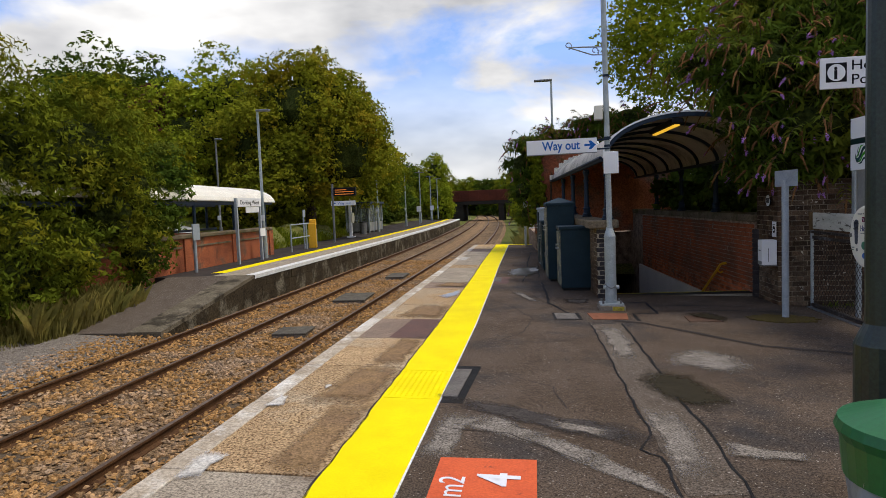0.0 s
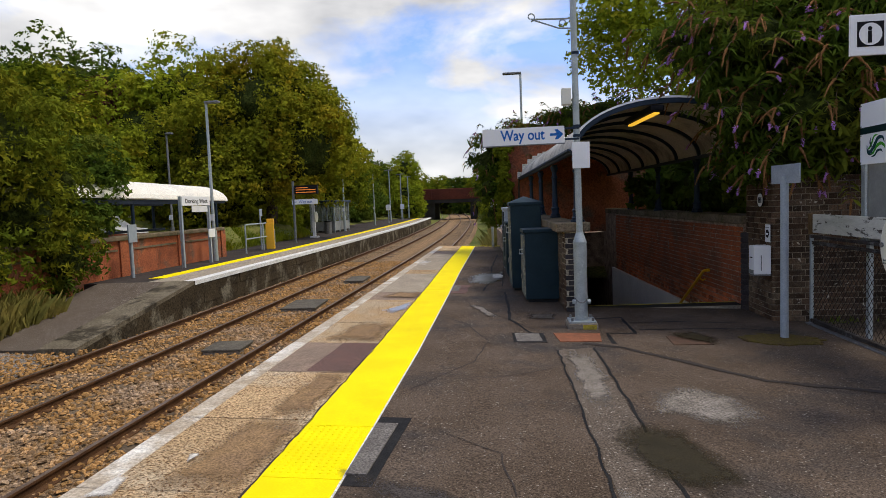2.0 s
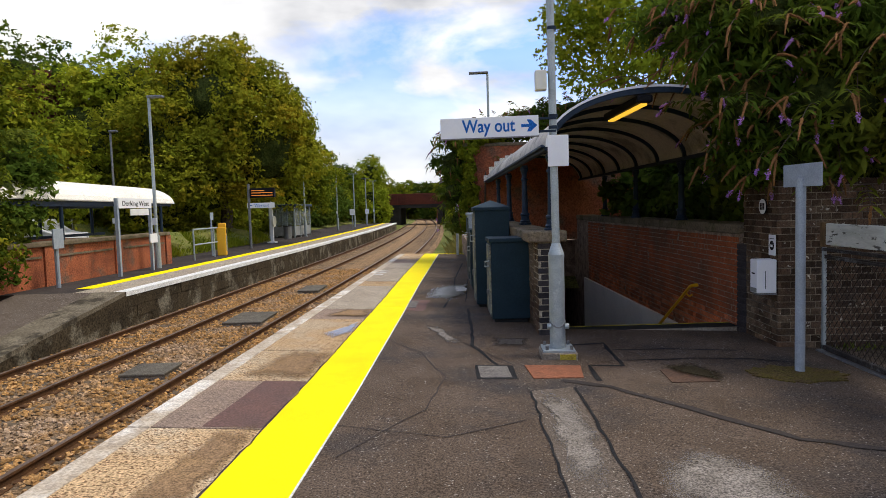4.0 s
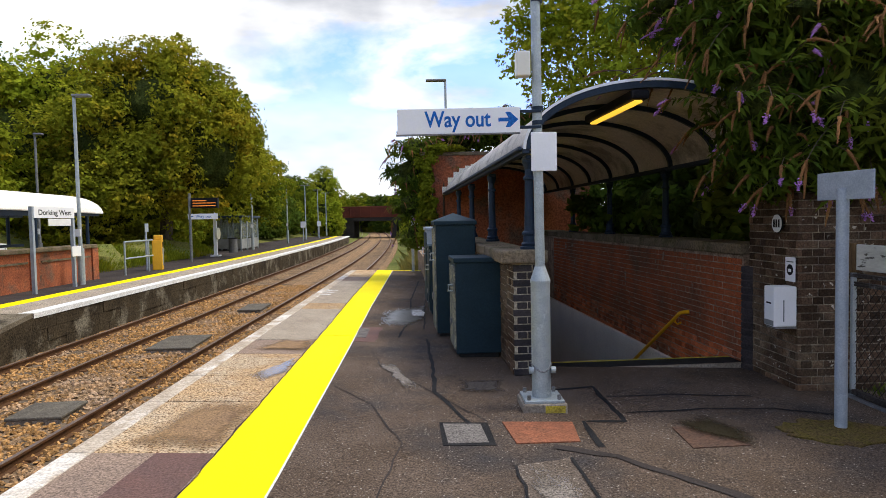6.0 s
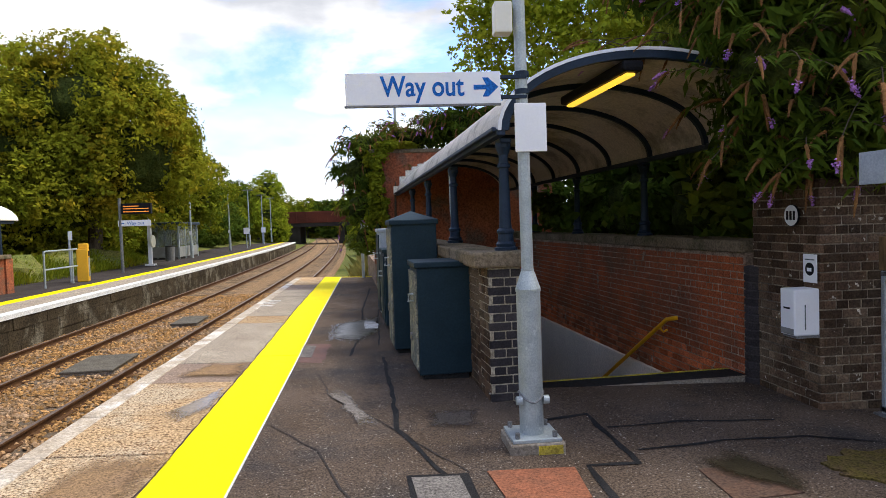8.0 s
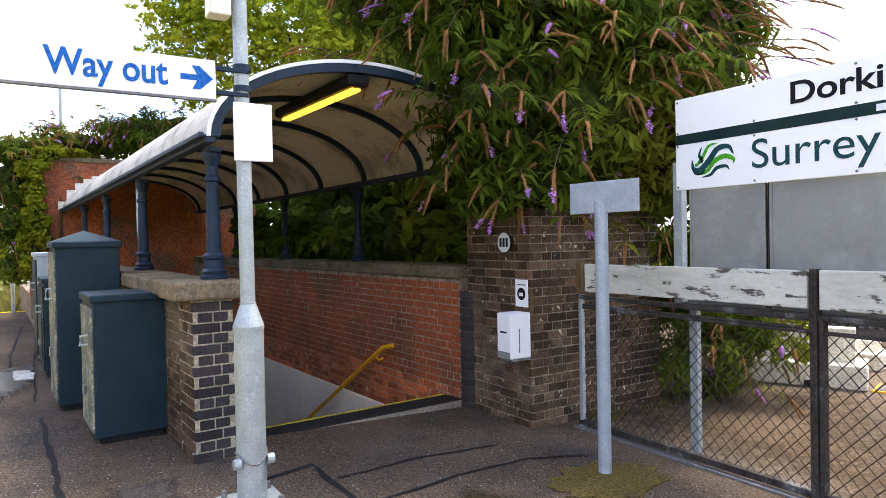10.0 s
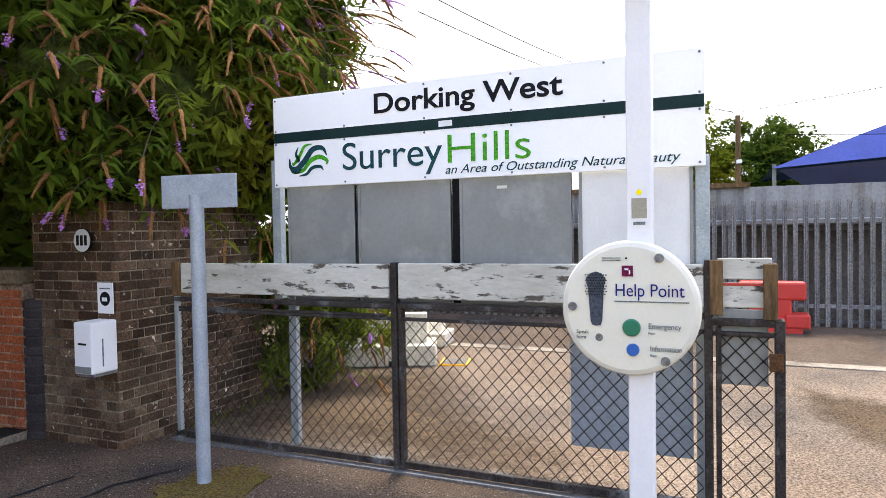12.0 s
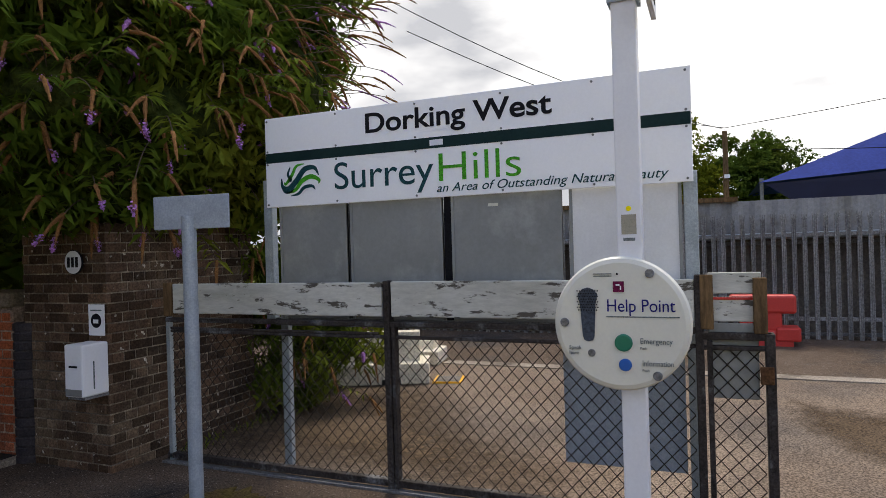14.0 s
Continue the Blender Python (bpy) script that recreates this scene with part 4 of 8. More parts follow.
for i, (pts, w) in enumerate([
    ([(1.40, 9.17), (1.43, 6.94), (1.45, 5.72), (1.46, 5.08), (1.34, 4.8), (1.46, 4.7), (1.46, 4.0)], 0.017),
    ([(1.81, 9.34), (1.84, 7.14), (1.83, 5.94), (1.88, 5.28), (1.86, 4.74), (1.85, 4.0)], 0.022),
    ([(0.79, 13.72), (0.86, 12.00), (0.87, 11.00), (1.16, 10.03)], 0.04), ([(2.03, 11.10), (2.43, 11.23), (2.42, 10.15), (2.07, 10.13), (2.07, 9.54)], 0.045), ([(2.48, 10.88), (3.09, 10.97), (3.87, 10.92)], 0.03), ([(2.52, 10.38), (3.20, 10.50), (3.85, 10.53), (4.28, 10.36)], 0.03), ([(1.71, 9.55), (2.13, 9.35), (2.42, 9.02), (2.53, 8.88)] + [(3.2, 8.1), (4.4, 7.7)], 0.085),
    ([(0.0, 7.6), (0.5, 8.6), (0.62, 9.6), (0.3, 10.6), (-0.1, 11.2)], 0.012),
    ([(0.35, 6.6), (0.8, 6.2), (0.9, 5.6)], 0.010), ([(-0.1, 8.2), (0.7, 8.0), (1.3, 8.4)], 0.010),
    ([(0.4, 13.8), (0.5, 15.5), (0.45, 18), (0.55, 22)], 0.03), ([(0.75, 14.5), (0.72, 17), (0.8, 20)], 0.02),
    
    ([(0.1, 12.9), (0.3, 12.0), (0.9, 10.9), (1.3, 10.1)], 0.012),
    ([(0.0, 5.05), (0.45, 5.0), (0.9, 4.6), (1.3, 4.2)], 0.012),
    ([(x - 0.006, max(y, -2)) for x, y in LINE_L], 0.014),
]):
    seam(pts, w, 40 + i, material="tar" if 0.015 < w < 0.08 else "asphalt_far")

bm = nb()
prism(bm, [(-0.13, 5.8), (-0.0, 5.8), (0.04, 6.7), (-0.12, 6.7)], 0, 0.012)
for v in bm.verts:
    v.co.z += gz(v.co.x)
lone(part("service_cover", bm, "covergrey"), "grey metal service cover beside the yellow line", "service cover")
lone(paving([(-0.12, 5.65), (0.06, 5.65), (0.12, 6.85), (-0.12, 6.85)], 0.003, "tar", "tar_patch", 0.02), "dark tar round the service cover", "tarmac patch", "structure")
lone(paving(ragged([(-0.2, 13.5), (0.1, 13.45), (0.12, 14.65), (-0.22, 14.65)], 5, 0.02, 0.12), 0.003, "redstain", "worn_surround", 0.02), "worn red-brown concrete round the service cover", "tarmac patch", "structure")
lone(paving([(-0.19, 13.8), (-0.05, 13.78), (-0.06, 14.5), (-0.22, 14.54)], 0.007, "covergrey", "service_cover", 0.02), "grey metal service cover beside the yellow line", "service cover")
lone(paving([(0.93, 10.05), (1.23, 10.05), (1.26, 9.62), (0.96, 9.6)], 0.007, "covergrey", "drain_cover", 0.02), "small grey drain cover set in tar", "drain cover")
lone(paving([(0.9, 10.09), (1.29, 10.09), (1.31, 9.57), (0.92, 9.56)], 0.004, "tar", "tar_patch", 0.02), "dark tar round the drain cover", "tarmac patch", "structure")
lone(paving([(1.41, 10.1), (1.98, 10.11), (1.94, 9.65), (1.46, 9.6)], 0.009, "redcover", "red_cover", 0.02), "terracotta coloured paving inset in the tarmac", "service cover")
lone(paving([(2.75, 9.99), (3.03, 10.02), (3.19, 9.59), (2.73, 9.52)], 0.009, "ironcover", "manhole_cover", 0.02), "rusty iron manhole cover", "manhole cover")
lone(paving(ragged([(0.52, 16.43), (0.71, 16.4), (0.75, 15.8), (0.55, 15.75)], 8, 0.02, 0.1), 0.018, "wornwhite_solid", "white_patch", 0.03), "patch of worn white paint on the tarmac", "tarmac patch", "structure")
for k in range(3):
    lone(paving(ragged([(-1.55 + 0.02 * k, 18.75 + 0.4 * k), (-1.3 + 0.02 * k, 18.72 + 0.4 * k), (-1.3 + 0.02 * k, 18.9 + 0.4 * k), (-1.55 + 0.02 * k, 18.93 + 0.4 * k)], k, 0.02, 0.08), 0.004, "wornwhite_solid", "worn_mark", 0.01), "worn white painted bar on the slabs", "painted mark", "structure")

# orange marker with writing
mk = thing("platform_marker", "orange painted platform marker plate with white figures", "platform marker")
paving([(0.05, 3.3), (0.66, 3.3), (0.66, 4.54), (0.05, 4.51)], 0.008, "orange", "plate", 0.02, mk)
FLAT = pose(0, 0, 0, 1.8, 0, 90)
text("m2", 0.22, (0.24, 3.95, gz(0.24) + 0.011), FLAT, "white", mk, label="white painted figures")
text("4", 0.36, (0.56, 4.12, gz(0.56) + 0.013), FLAT, "white", mk, bold=0.006, label="white painted figure")

# far platform
bm = nb()
prev = None
for yy in [19.4, 25, 30, 36, 42, 48, 54, 60, 66, 72, 78, 84, 90]:
    o = bend(yy)
    row = [bm.verts.new((x + o, yy, z)) for x, z in ((-8.05, -1.4), (-8.05, -0.42), (-8.05, -0.32), (-16.5, -0.32), (-16.5, -1.4))]
    if prev:
        for i in range(4):
            bm.faces.new((prev[i], row[i], row[i + 1], prev[i + 1]))
    else:
        bm.faces.new(row)
    prev = row
bm.faces.new(prev[::-1])
lone(part("far_platform", bm, "asphalt_far"), "opposite station platform with tarmac top", "platform", "structure")


def ribbon(name, x0, x1, y0, y1, z0, z1, material, label):
    bm = nb()
    prev = None
    k = max(2, int((y1 - y0) / 4))
    for i in range(k + 1):
        yy = y0 + (y1 - y0) * i / k
        o = bend(yy)
        row = [bm.verts.new((x + o, yy, z)) for x, z in ((x0, z0), (x0, z1), (x1, z1), (x1, z0))]
        if prev:
            for j in range(3):
                bm.faces.new((prev[j], prev[j + 1], row[j + 1], row[j]))
        prev = row
    bmesh.ops.recalc_face_normals(bm, faces=bm.faces[:])
    return lone(part(name, bm, material), label, "painted line" if "line" in name else "platform wall", "structure")


ribbon("far_white_line", -8.32, -7.98, 19.4, 90, -0.42, -0.3, "whiteline", "white painted edge of the opposite platform")
ribbon("far_edge_slab", -9.45, -8.33, 19.5, 90, -0.4, -0.314, "slab_grey", "pale slab strip along the opposite platform")
ribbon("far_yellow_line", -9.95, -9.45, 20.4, 90, -0.4, -0.31, "yellow", "yellow painted safety line on the opposite platform")
fw = thing("far_platform_wall", "dark stained masonry wall under the opposite platform edge", "platform wall", kind="structure")
rng = random.Random(3)
for row in range(3):
    yy = 19.4 - 0.5 * row
    while yy < 60:
        ln = rng.uniform(0.7, 1.5)
        bm = nb()
        o = bend(yy)
        z1 = -0.42 - 0.3 * row
        box(bm, -8.2 + o, -8.0 + o + rng.uniform(-0.015, 0.015), max(19.4, yy) + 0.004, yy + ln - 0.004, z1 - 0.296, z1, 0.01)
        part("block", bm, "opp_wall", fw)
        yy += ln
bm = nb()
box(bm, -8.3, -8.06, 19.4, 60, -1.4, -0.4)
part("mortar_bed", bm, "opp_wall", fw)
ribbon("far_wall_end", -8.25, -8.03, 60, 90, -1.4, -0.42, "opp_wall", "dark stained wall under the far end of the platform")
# ramp at the end of the far platform
bm = nb()
vs = [bm.verts.new(p) for p in ((-8.05, 14.3, -1.3), (-8.05, 14.3, -1.1), (-8.05, 19.42, -0.31), (-8.05, 19.42, -1.3), (-10.9, 14.3, -1.3), (-10.9, 14.3, -1.08), (-10.9, 19.42, -0.31), (-10.9, 19.42, -1.3))]
for f in ((0, 3, 2, 1), (4, 5, 6, 7), (1, 2, 6, 5), (0, 1, 5, 4), (2, 3, 7, 6)):
    bm.faces.new([vs[i] for i in f])
ramp = part("far_ramp", bm, "strip")
lone(ramp, "sloping tarmac ramp at the end of the opposite platform", "ramp", "structure")
bm = nb()
prism(bm, [(14.25, -1.32), (14.25, -1.06), (19.4, -0.3), (19.4, -1.32)], -8.85, -8.0)
for v in bm.verts:
    v.co = Vector((v.co.z, v.co.x, v.co.y))
lone(part("ramp_kerb", bm, "rampstone"), "rough concrete kerb along the ramp", "kerb", "structure")
bm = nb()
prism(bm, [(14.4, -1.32), (14.4, -1.14), (19.4, -0.4), (19.4, -1.32)], -8.1, -7.985)
for v in bm.verts:
    v.co = Vector((v.co.z, v.co.x, v.co.y))
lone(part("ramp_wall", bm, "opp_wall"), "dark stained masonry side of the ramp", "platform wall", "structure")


# ---- tracks ----
def track(xc, label, y1):
    t = thing("railway_track", label, "railway track", (0, 0, 0))
    ysr = [-14 + 3 * i for i in range(int((y1 + 14) / 3) + 1)]
    for s in (-0.735, 0.735):
        for nm, mt, prof in (("rail", "rust", ((-.07, -.15), (-.07, -.135), (-.012, -.115), (-.012, -.04), (-.036, -.03), (-.036, -.004), (.036, -.004), (.036, -.03), (.012, -.04), (.012, -.115), (.07, -.135), (.07, -.15))), ("rail_head", "railtop", ((-.032, -.006), (-.03, 0.0), (.03, 0.0), (.032, -.006)))):
            bm = nb()
            prev = None
            for yy in ysr:
                row = [bm.verts.new((xc + s + px + bend(yy), yy, -1.08 + pz)) for px, pz in prof]
                if prev:
                    for i in range(len(prof)):
                        bm.faces.new((prev[i], prev[(i + 1) % len(prof)], row[(i + 1) % len(prof)], row[i]))
                prev = row
            bmesh.ops.recalc_face_normals(bm, faces=bm.faces[:])
            part(nm, bm, mt, t)
    bm = nb()
    box(bm, -1.28, 1.28, -0.13, 0.13, -0.07, 0.0, 0.018)
    first = part("sleeper", bm, "sleeper", t)
    clip = nb()
    box(clip, -0.11, 0.11, -0.06, 0.06, -0.01, 0.035, 0.012)
    fast = part("rail_clip", clip, "rust", t)
    fast.matrix_basis = pose(xc - 0.735, -9, -1.225)
    yy, k = -9.0, 0
    rr = random.Random(int(xc * 10))
    while yy < min(y1, 100):
        ob = first if k == 0 else new("sleeper", first.data)
        ob.parent = t
        ob.matrix_basis = pose(xc + bend(yy), yy, -1.222 + rr.uniform(-0.008, 0.006), 0, 0, rr.uniform(-1, 1))
        if 2 < yy < 22:
            for s in (-0.735, 0.735):
                c = new("rail_clip", fast.data)
                c.parent = t
                c.matrix_basis = pose(xc + s, yy, -1.222)
        yy += 0.68
        k += 1
    return t


track(-3.36, "rusty railway track on brown ballast beside the platform", 160)
track(-6.73, "rusty railway track on brown ballast by the opposite platform", 160)


def cable_box(x, y, w, l, rz):
    t = thing("cable_box", "flat weathered grey-green cable pit lid in the ballast", "cable box", (x, y, -1.22), rz, "cable boxes")
    part("pit", bx(-w / 2, w / 2, -l / 2, l / 2, -0.06, 0.06, 0.01), "concrete", t)
    part("lid", bx(-w / 2 - .02, w / 2 + .02, -l / 2 - .02, l / 2 + .02, 0.06, 0.11, 0.015), "boxlid", t)


cable_box(-4.9, 14.6, 0.75, 0.8, 4)
cable_box(-5.0, 20.0, 0.95, 1.6, 3)
cable_box(-4.9, 26.0, 0.7, 1.5, 2)

# bridge over the line
br = thing("bridge", "rust-red girder bridge across the railway", "bridge", (0, 0, 0))
part("girder", bx(-40, 25, 110, 110.6, 2.2, 4.0, 0.05), "rustbridge", br)
part("soffit_beam", bx(-40, 25, 110.05, 118, 1.6, 2.2), "darksteel_shadow", br)
for i in range(16):
    part("stiffener", bx(-20 + i * 1.6, -19.85 + i * 1.6, 109.85, 110.0, 2.2, 3.9), "rustbridge", br)
part("pier", bx(-5.4, -4.4, 110.3, 117, -1.4, 1.6, 0.05), "darksteel_shadow", br)
# abutment coloured near black to stand for shadow under the deck
part("abutment", bx(-30, -11.4, 110.3, 118, -1.4, 1.6), "darksteel_shadow", br, "bridge abutment with the shadow under the deck put into its colour")


# ---- stairwell ----
RZ = 2.8
flight = thing("staircase", "stairs going down under the canopy with a yellow nosing", "staircase", (1.98, 11.75, 0), RZ, kind="structure")
z, v0 = gz(3.2) - 0.01, 0.38
part("threshold", bx(0.03, 2.47, 0.31, 0.368, z - 0.3, z + 0.012, 0.004), "concrete", flight, "pale concrete threshold")
part("rubber_tread", bx(0.03, 2.47, 0.37, 0.66, z - 0.2, z + 0.012, 0.006), "rubber", flight, "black anti-slip tread")
part("nosing", bx(0.03, 2.47, 0.675, 0.705, z - 0.05, z + 0.014, 0.004), "oldyellow", flight, "worn yellow nosing strip")
for i in range(16):
    a = 0.71 + 0.29 * i
    part("step", bx(0.03, 2.47, a, a + 0.3, z - 4.0, z - 0.172 * (i + 1), 0.008), "concrete", flight)
    if i < 6:
        part("nosing", bx(0.03, 2.47, a + 0.24, a + 0.295, z - 0.172 * (i + 1), z - 0.172 * (i + 1) + 0.006), "oldyellow", flight)
part("render_panel", bx(2.44, 2.50, 0.72, 9.8, -3.6, -0.47, 0.01), "render", flight, "pale cement-rendered lower stair wall")
part("lower_floor", bx(-0.2, 2.8, 5.2, 11, -3.2, -2.95), "concrete", flight)


def rail(pts, name="handrail", label="yellow tubular handrail on the stair wall"):
    t = thing(name, label, "handrail", pts[0])
    o = Vector(pts[0])
    part("tube", tube(nb(), [Vector(p) - o for p in pts], 0.026, 12), "yellowrail", t, smooth=True)
    p = Vector(pts[2]).lerp(Vector(pts[3]), 0.45) - o
    d = Vector((0.09 if pts[0][0] > 3 else -0.09, 0, 0))
    part("bracket", tube(nb(), [p, p + Vector((0, 0.01, -0.05)), p + Vector((d.x * .5, 0.02, -0.09)), p + d + Vector((0, 0, -0.06))], 0.014, 8), "yellowrail", t, smooth=True)


def rail_line(u, v_top, n=9):
    p0 = S(u, v_top - 0.14, 0.30)
    pts = [S(u + 0.05, v_top - 0.17, 0.31), p0, S(u, v_top, 0.27)]
    pts += [S(u, v_top + 0.36 * i, 0.27 - 0.213 * i) for i in range(1, n)]
    return [tuple(p) for p in pts]


rail(rail_line(2.36, 1.78))
rail([tuple(p) for p in (S(0.1, 0.95, 0.28), S(0.13, 1.0, 0.28), S(0.13, 1.1, 0.25), S(0.13, 4.5, -1.75))], label="yellow tubular handrail along the track-side stair wall")

# copings
cop = thing("wall_coping", "worn mossy stone coping on the stair walls", "coping", (1.98, 11.75, 0), RZ, kind="structure")
part("pier_cap", bx(-0.40, 0.10, -0.13, 0.42, 1.13, 1.27, 0.025), "stone", cop)
vv = 0.425
rng = random.Random(9)
while vv < 10.4:
    ln = rng.uniform(0.8, 1.15)
    part("coping_stone", bx(-0.36 + rng.uniform(-.01, .01), 0.07, vv, vv + ln - 0.008, 1.13, 1.265 + rng.uniform(-.006, .006), 0.022), "stone", cop)
    vv += ln
vv = 0.39
while vv < 10.4:
    ln = rng.uniform(0.8, 1.15)
    part("coping_stone", bx(2.44, 2.92, vv, vv + ln - 0.008, 1.13, 1.265 + rng.uniform(-.006, .006), 0.022), "stone", cop)
    vv += ln

# canopy over the stairs
can = thing("stair_canopy", "curved canopy with pale sheet on navy iron ribs over the stairs", "canopy", (1.98, 11.75, 0), RZ)
UC, RU, HZ = 1.23, 1.36, 0.69


def arc(a, r=0.0):
    """Point of the vault at the angle a from the track-side eave."""
    return UC - (RU + r) * math.cos(a), 2.31 + (HZ + r) * math.sin(a)


def vault(r0, r1, v0, v1, n=28):
    bm = nb()
    rows = []
    for i in range(n + 1):
        a = math.pi * i / n
        (u0, z0), (u1, z1) = arc(a, r0), arc(a, r1)
        rows.append([bm.verts.new(p) for p in ((u0, v0, z0), (u1, v0, z1), (u1, v1, z1), (u0, v1, z0))])
    for p, q in zip(rows, rows[1:]):
        for j in range(4):
            bm.faces.new((p[j], p[(j + 1) % 4], q[(j + 1) % 4], q[j]))
    bm.faces.new(rows[0])
    bm.faces.new(rows[-1][::-1])
    bmesh.ops.recalc_face_normals(bm, faces=bm.faces[:])
    return bm


part("roof_sheet", vault(0.0, 0.02, -0.15, 10.9), "sheet", can)
part("front_trim", vault(0.0, 0.028, -0.165, -0.15), "white", can, "white front edge trim")
part("front_rib", vault(-0.07, -0.002, -0.16, -0.09), "bluecol", can)
for i in range(1, 9):
    part("rib", vault(-0.06, -0.002, -0.15 + 1.33 * i, -0.10 + 1.33 * i), "bluecol", can)
for u in (-0.13, 2.59):
    part("eave_beam", bx(u - 0.04, u + 0.04, -0.15, 10.9, 2.265, 2.325, 0.01), "gutter", can)
    part("gutter", bx(u - 0.085 if u < 0 else u + 0.045, u - 0.045 if u < 0 else u + 0.085, -0.17, 10.9, 2.297, 2.336, 0.01), "gutter", can)
for sgn, u in ((1, -0.045), (-1, 2.62)):
    for v in (0.13, 2.85, 5.45, 8.05):
        bm = nb()
        lathe(bm, (u, v, 1.265), ((.105, 0), (.105, .03), (.085, .04), (.09, .065), (.072, .085), (.068, .15), (.08, .165), (.08, .185), (.058, .205), (.054, .25), (.046, .62), (.044, .74), (.06, .75), (.06, .775), (.044, .79), (.042, .86), (.07, .93), (.07, .965)))
        c = part("column", bm, "bluecol", can, smooth=False)
        part("capital_bracket", bx(u - 0.05, u + 0.05, v - 0.1, v + 0.1, 2.225, 2.267, 0.01), "bluecol", c)
bm = nb()
tube(bm, [(-0.02, 3.25, 2.2), (-0.02, 3.25, 1.7), (0.0, 3.3, 1.5), (0.08, 3.45, 1.27)], 0.02, 8)
part("downpipe", bm, "galv", can)
lampf = thing("canopy_lamp", "fluorescent lamp with a yellow diffuser under the canopy", "lamp", (3.06, 11.65, 2.83), 3)
part("housing", bx(-0.1, 0.1, -0.02, 1.64, -0.02, 0.08, 0.03), "black", lampf)
part("diffuser", bx(-0.045, 0.045, 0.04, 1.58, -0.05, -0.021, 0.012), "tube", lampf, "glowing yellow diffuser")

# end wall of the stairwell
ew = thing("end_wall", "red brick gable wall at the foot of the canopy", "wall", (1.98, 11.75, 0), RZ, kind="structure")
part("masonry", bx(-0.75, 4.2, 10.92, 11.3, 0.55, 3.35), "brick_far", ew)
for nm, mt, dims in (("jamb", "mortar_dark", (-0.75, 0.02, 10.92, 17, -3.2, 0.548)), ("jamb", "mortar_dark", (2.5, 4.2, 10.92, 17, -3.2, 0.548)), ("passage_ceiling", "mortar_dark", (0.02, 2.5, 11.3, 17, -0.6, 0.5)), ("passage_floor", "concrete", (0.02, 2.5, 10.9, 17, -3.2, -2.96)), ("passage_end", "mortar_dark", (0.02, 2.5, 16.8, 17, -2.96, -0.6))):
    part(nm, bx(*dims), mt, ew)
part("coping", bx(-0.82, 4.3, 10.88, 11.36, 3.35, 3.45, 0.02), "stone", ew)
for i in range(10):
    u = -0.22 + 0.16 * i
    zr = 2.33 + HZ * math.sin(math.acos(min(1.0, max(-1.0, (UC - u) / (RU + 0.02)))))
    part("step_flashing", bx(u - 0.005, u + 0.165, 10.84 - 0.002 * i, 10.93, zr - 0.04, zr + 0.17, 0.004), "sheet_far", ew, "pale stepped lead flashing")
part("stair_back_wall", bx(2.9, 3.2, 0.5, 11, -1.0, -0.3), "mortar", ew)


# ---- trackside cabinets ----
def cabinet(name, label, at, w, d, h, rz, roof=0.0, front=True):
    t = thing(name, label, "equipment cabinet", at, rz, "trackside equipment cabinets")
    part("plinth", bx(0.04, w - 0.04, 0.04, d - 0.04, -0.02, 0.055), "rubber", t)
    part("body", bx(0.0, w, 0, d, 0.05, h - 0.05, 0.012), "cabinet", t)
    bm = nb()
    box(bm, -0.025, w + 0.025, -0.025, d + 0.025, h - 0.06, h, 0.012)
    top = part("lid", bm, "cabinet", t)
    if roof:
        bm = nb()
        vs = [bm.verts.new(p) for p in ((-.02, -.02, h), (w + .02, -.02, h), (w + .02, d + .02, h), (-.02, d + .02, h), (w / 2, d / 2, h + roof))]
        for a, b in ((0, 1), (1, 2), (2, 3), (3, 0)):
            bm.faces.new((vs[a], vs[b], vs[4]))
        part("roof", bm, "cabinet", t)
    door = part("door", bx(-0.018, 0.0, 0.02, d - 0.02, 0.1, h - 0.1, 0.005), "cabinet_old" if front else "cabinet", t, "scuffed door facing the track")
    bm = nb()
    tube(bm, [(-0.02, d * .3, h * .72), (-0.07, d * .3, h * .72), (-0.075, d * .3, h * .66), (-0.02, d * .3, h * .66)], 0.012, 8)
    part("handle", bm, "galv", door)
    part("latch", bx(-0.04, -0.016, d * .55, d * .68, h * .3, h * .36, 0.005), "galv_dark", door)
    return t


cabinet("equipment_cabinet", "low dark blue-grey steel cabinet with a scuffed door", (1.15, 12.53, gz(1.3)), 0.55, 0.62, 1.19, 3.5)
cabinet("equipment_cabinet", "tall dark blue-grey steel cabinet with a pyramid lid", (0.94, 13.9, gz(1.1)), 0.55, 0.6, 1.62, 3.5, 0.11)
cv = cabinet("equipment_cabinet", "slim dark blue-grey steel cabinet with louvres", (0.86, 15.75, gz(1.0)), 0.5, 0.75, 1.2, 3.5, 0, False)
for i in range(14):
    part("louvre", bx(-0.03, -0.016, 0.08, 0.3, 0.25 + 0.035 * i, 0.27 + 0.035 * i), "cabinet", cv)
gcab = cabinet("equipment_cabinet", "pale grey steel cabinet behind the others", (0.8, 17.1, gz(1.0)), 0.5, 0.7, 1.5, 3.5, 0, False)
for ch in gcab.children:
    if ch.name.startswith(("body", "lid")):
        ch.data.materials.clear()
        ch.data.materials.append(M["greypost"])

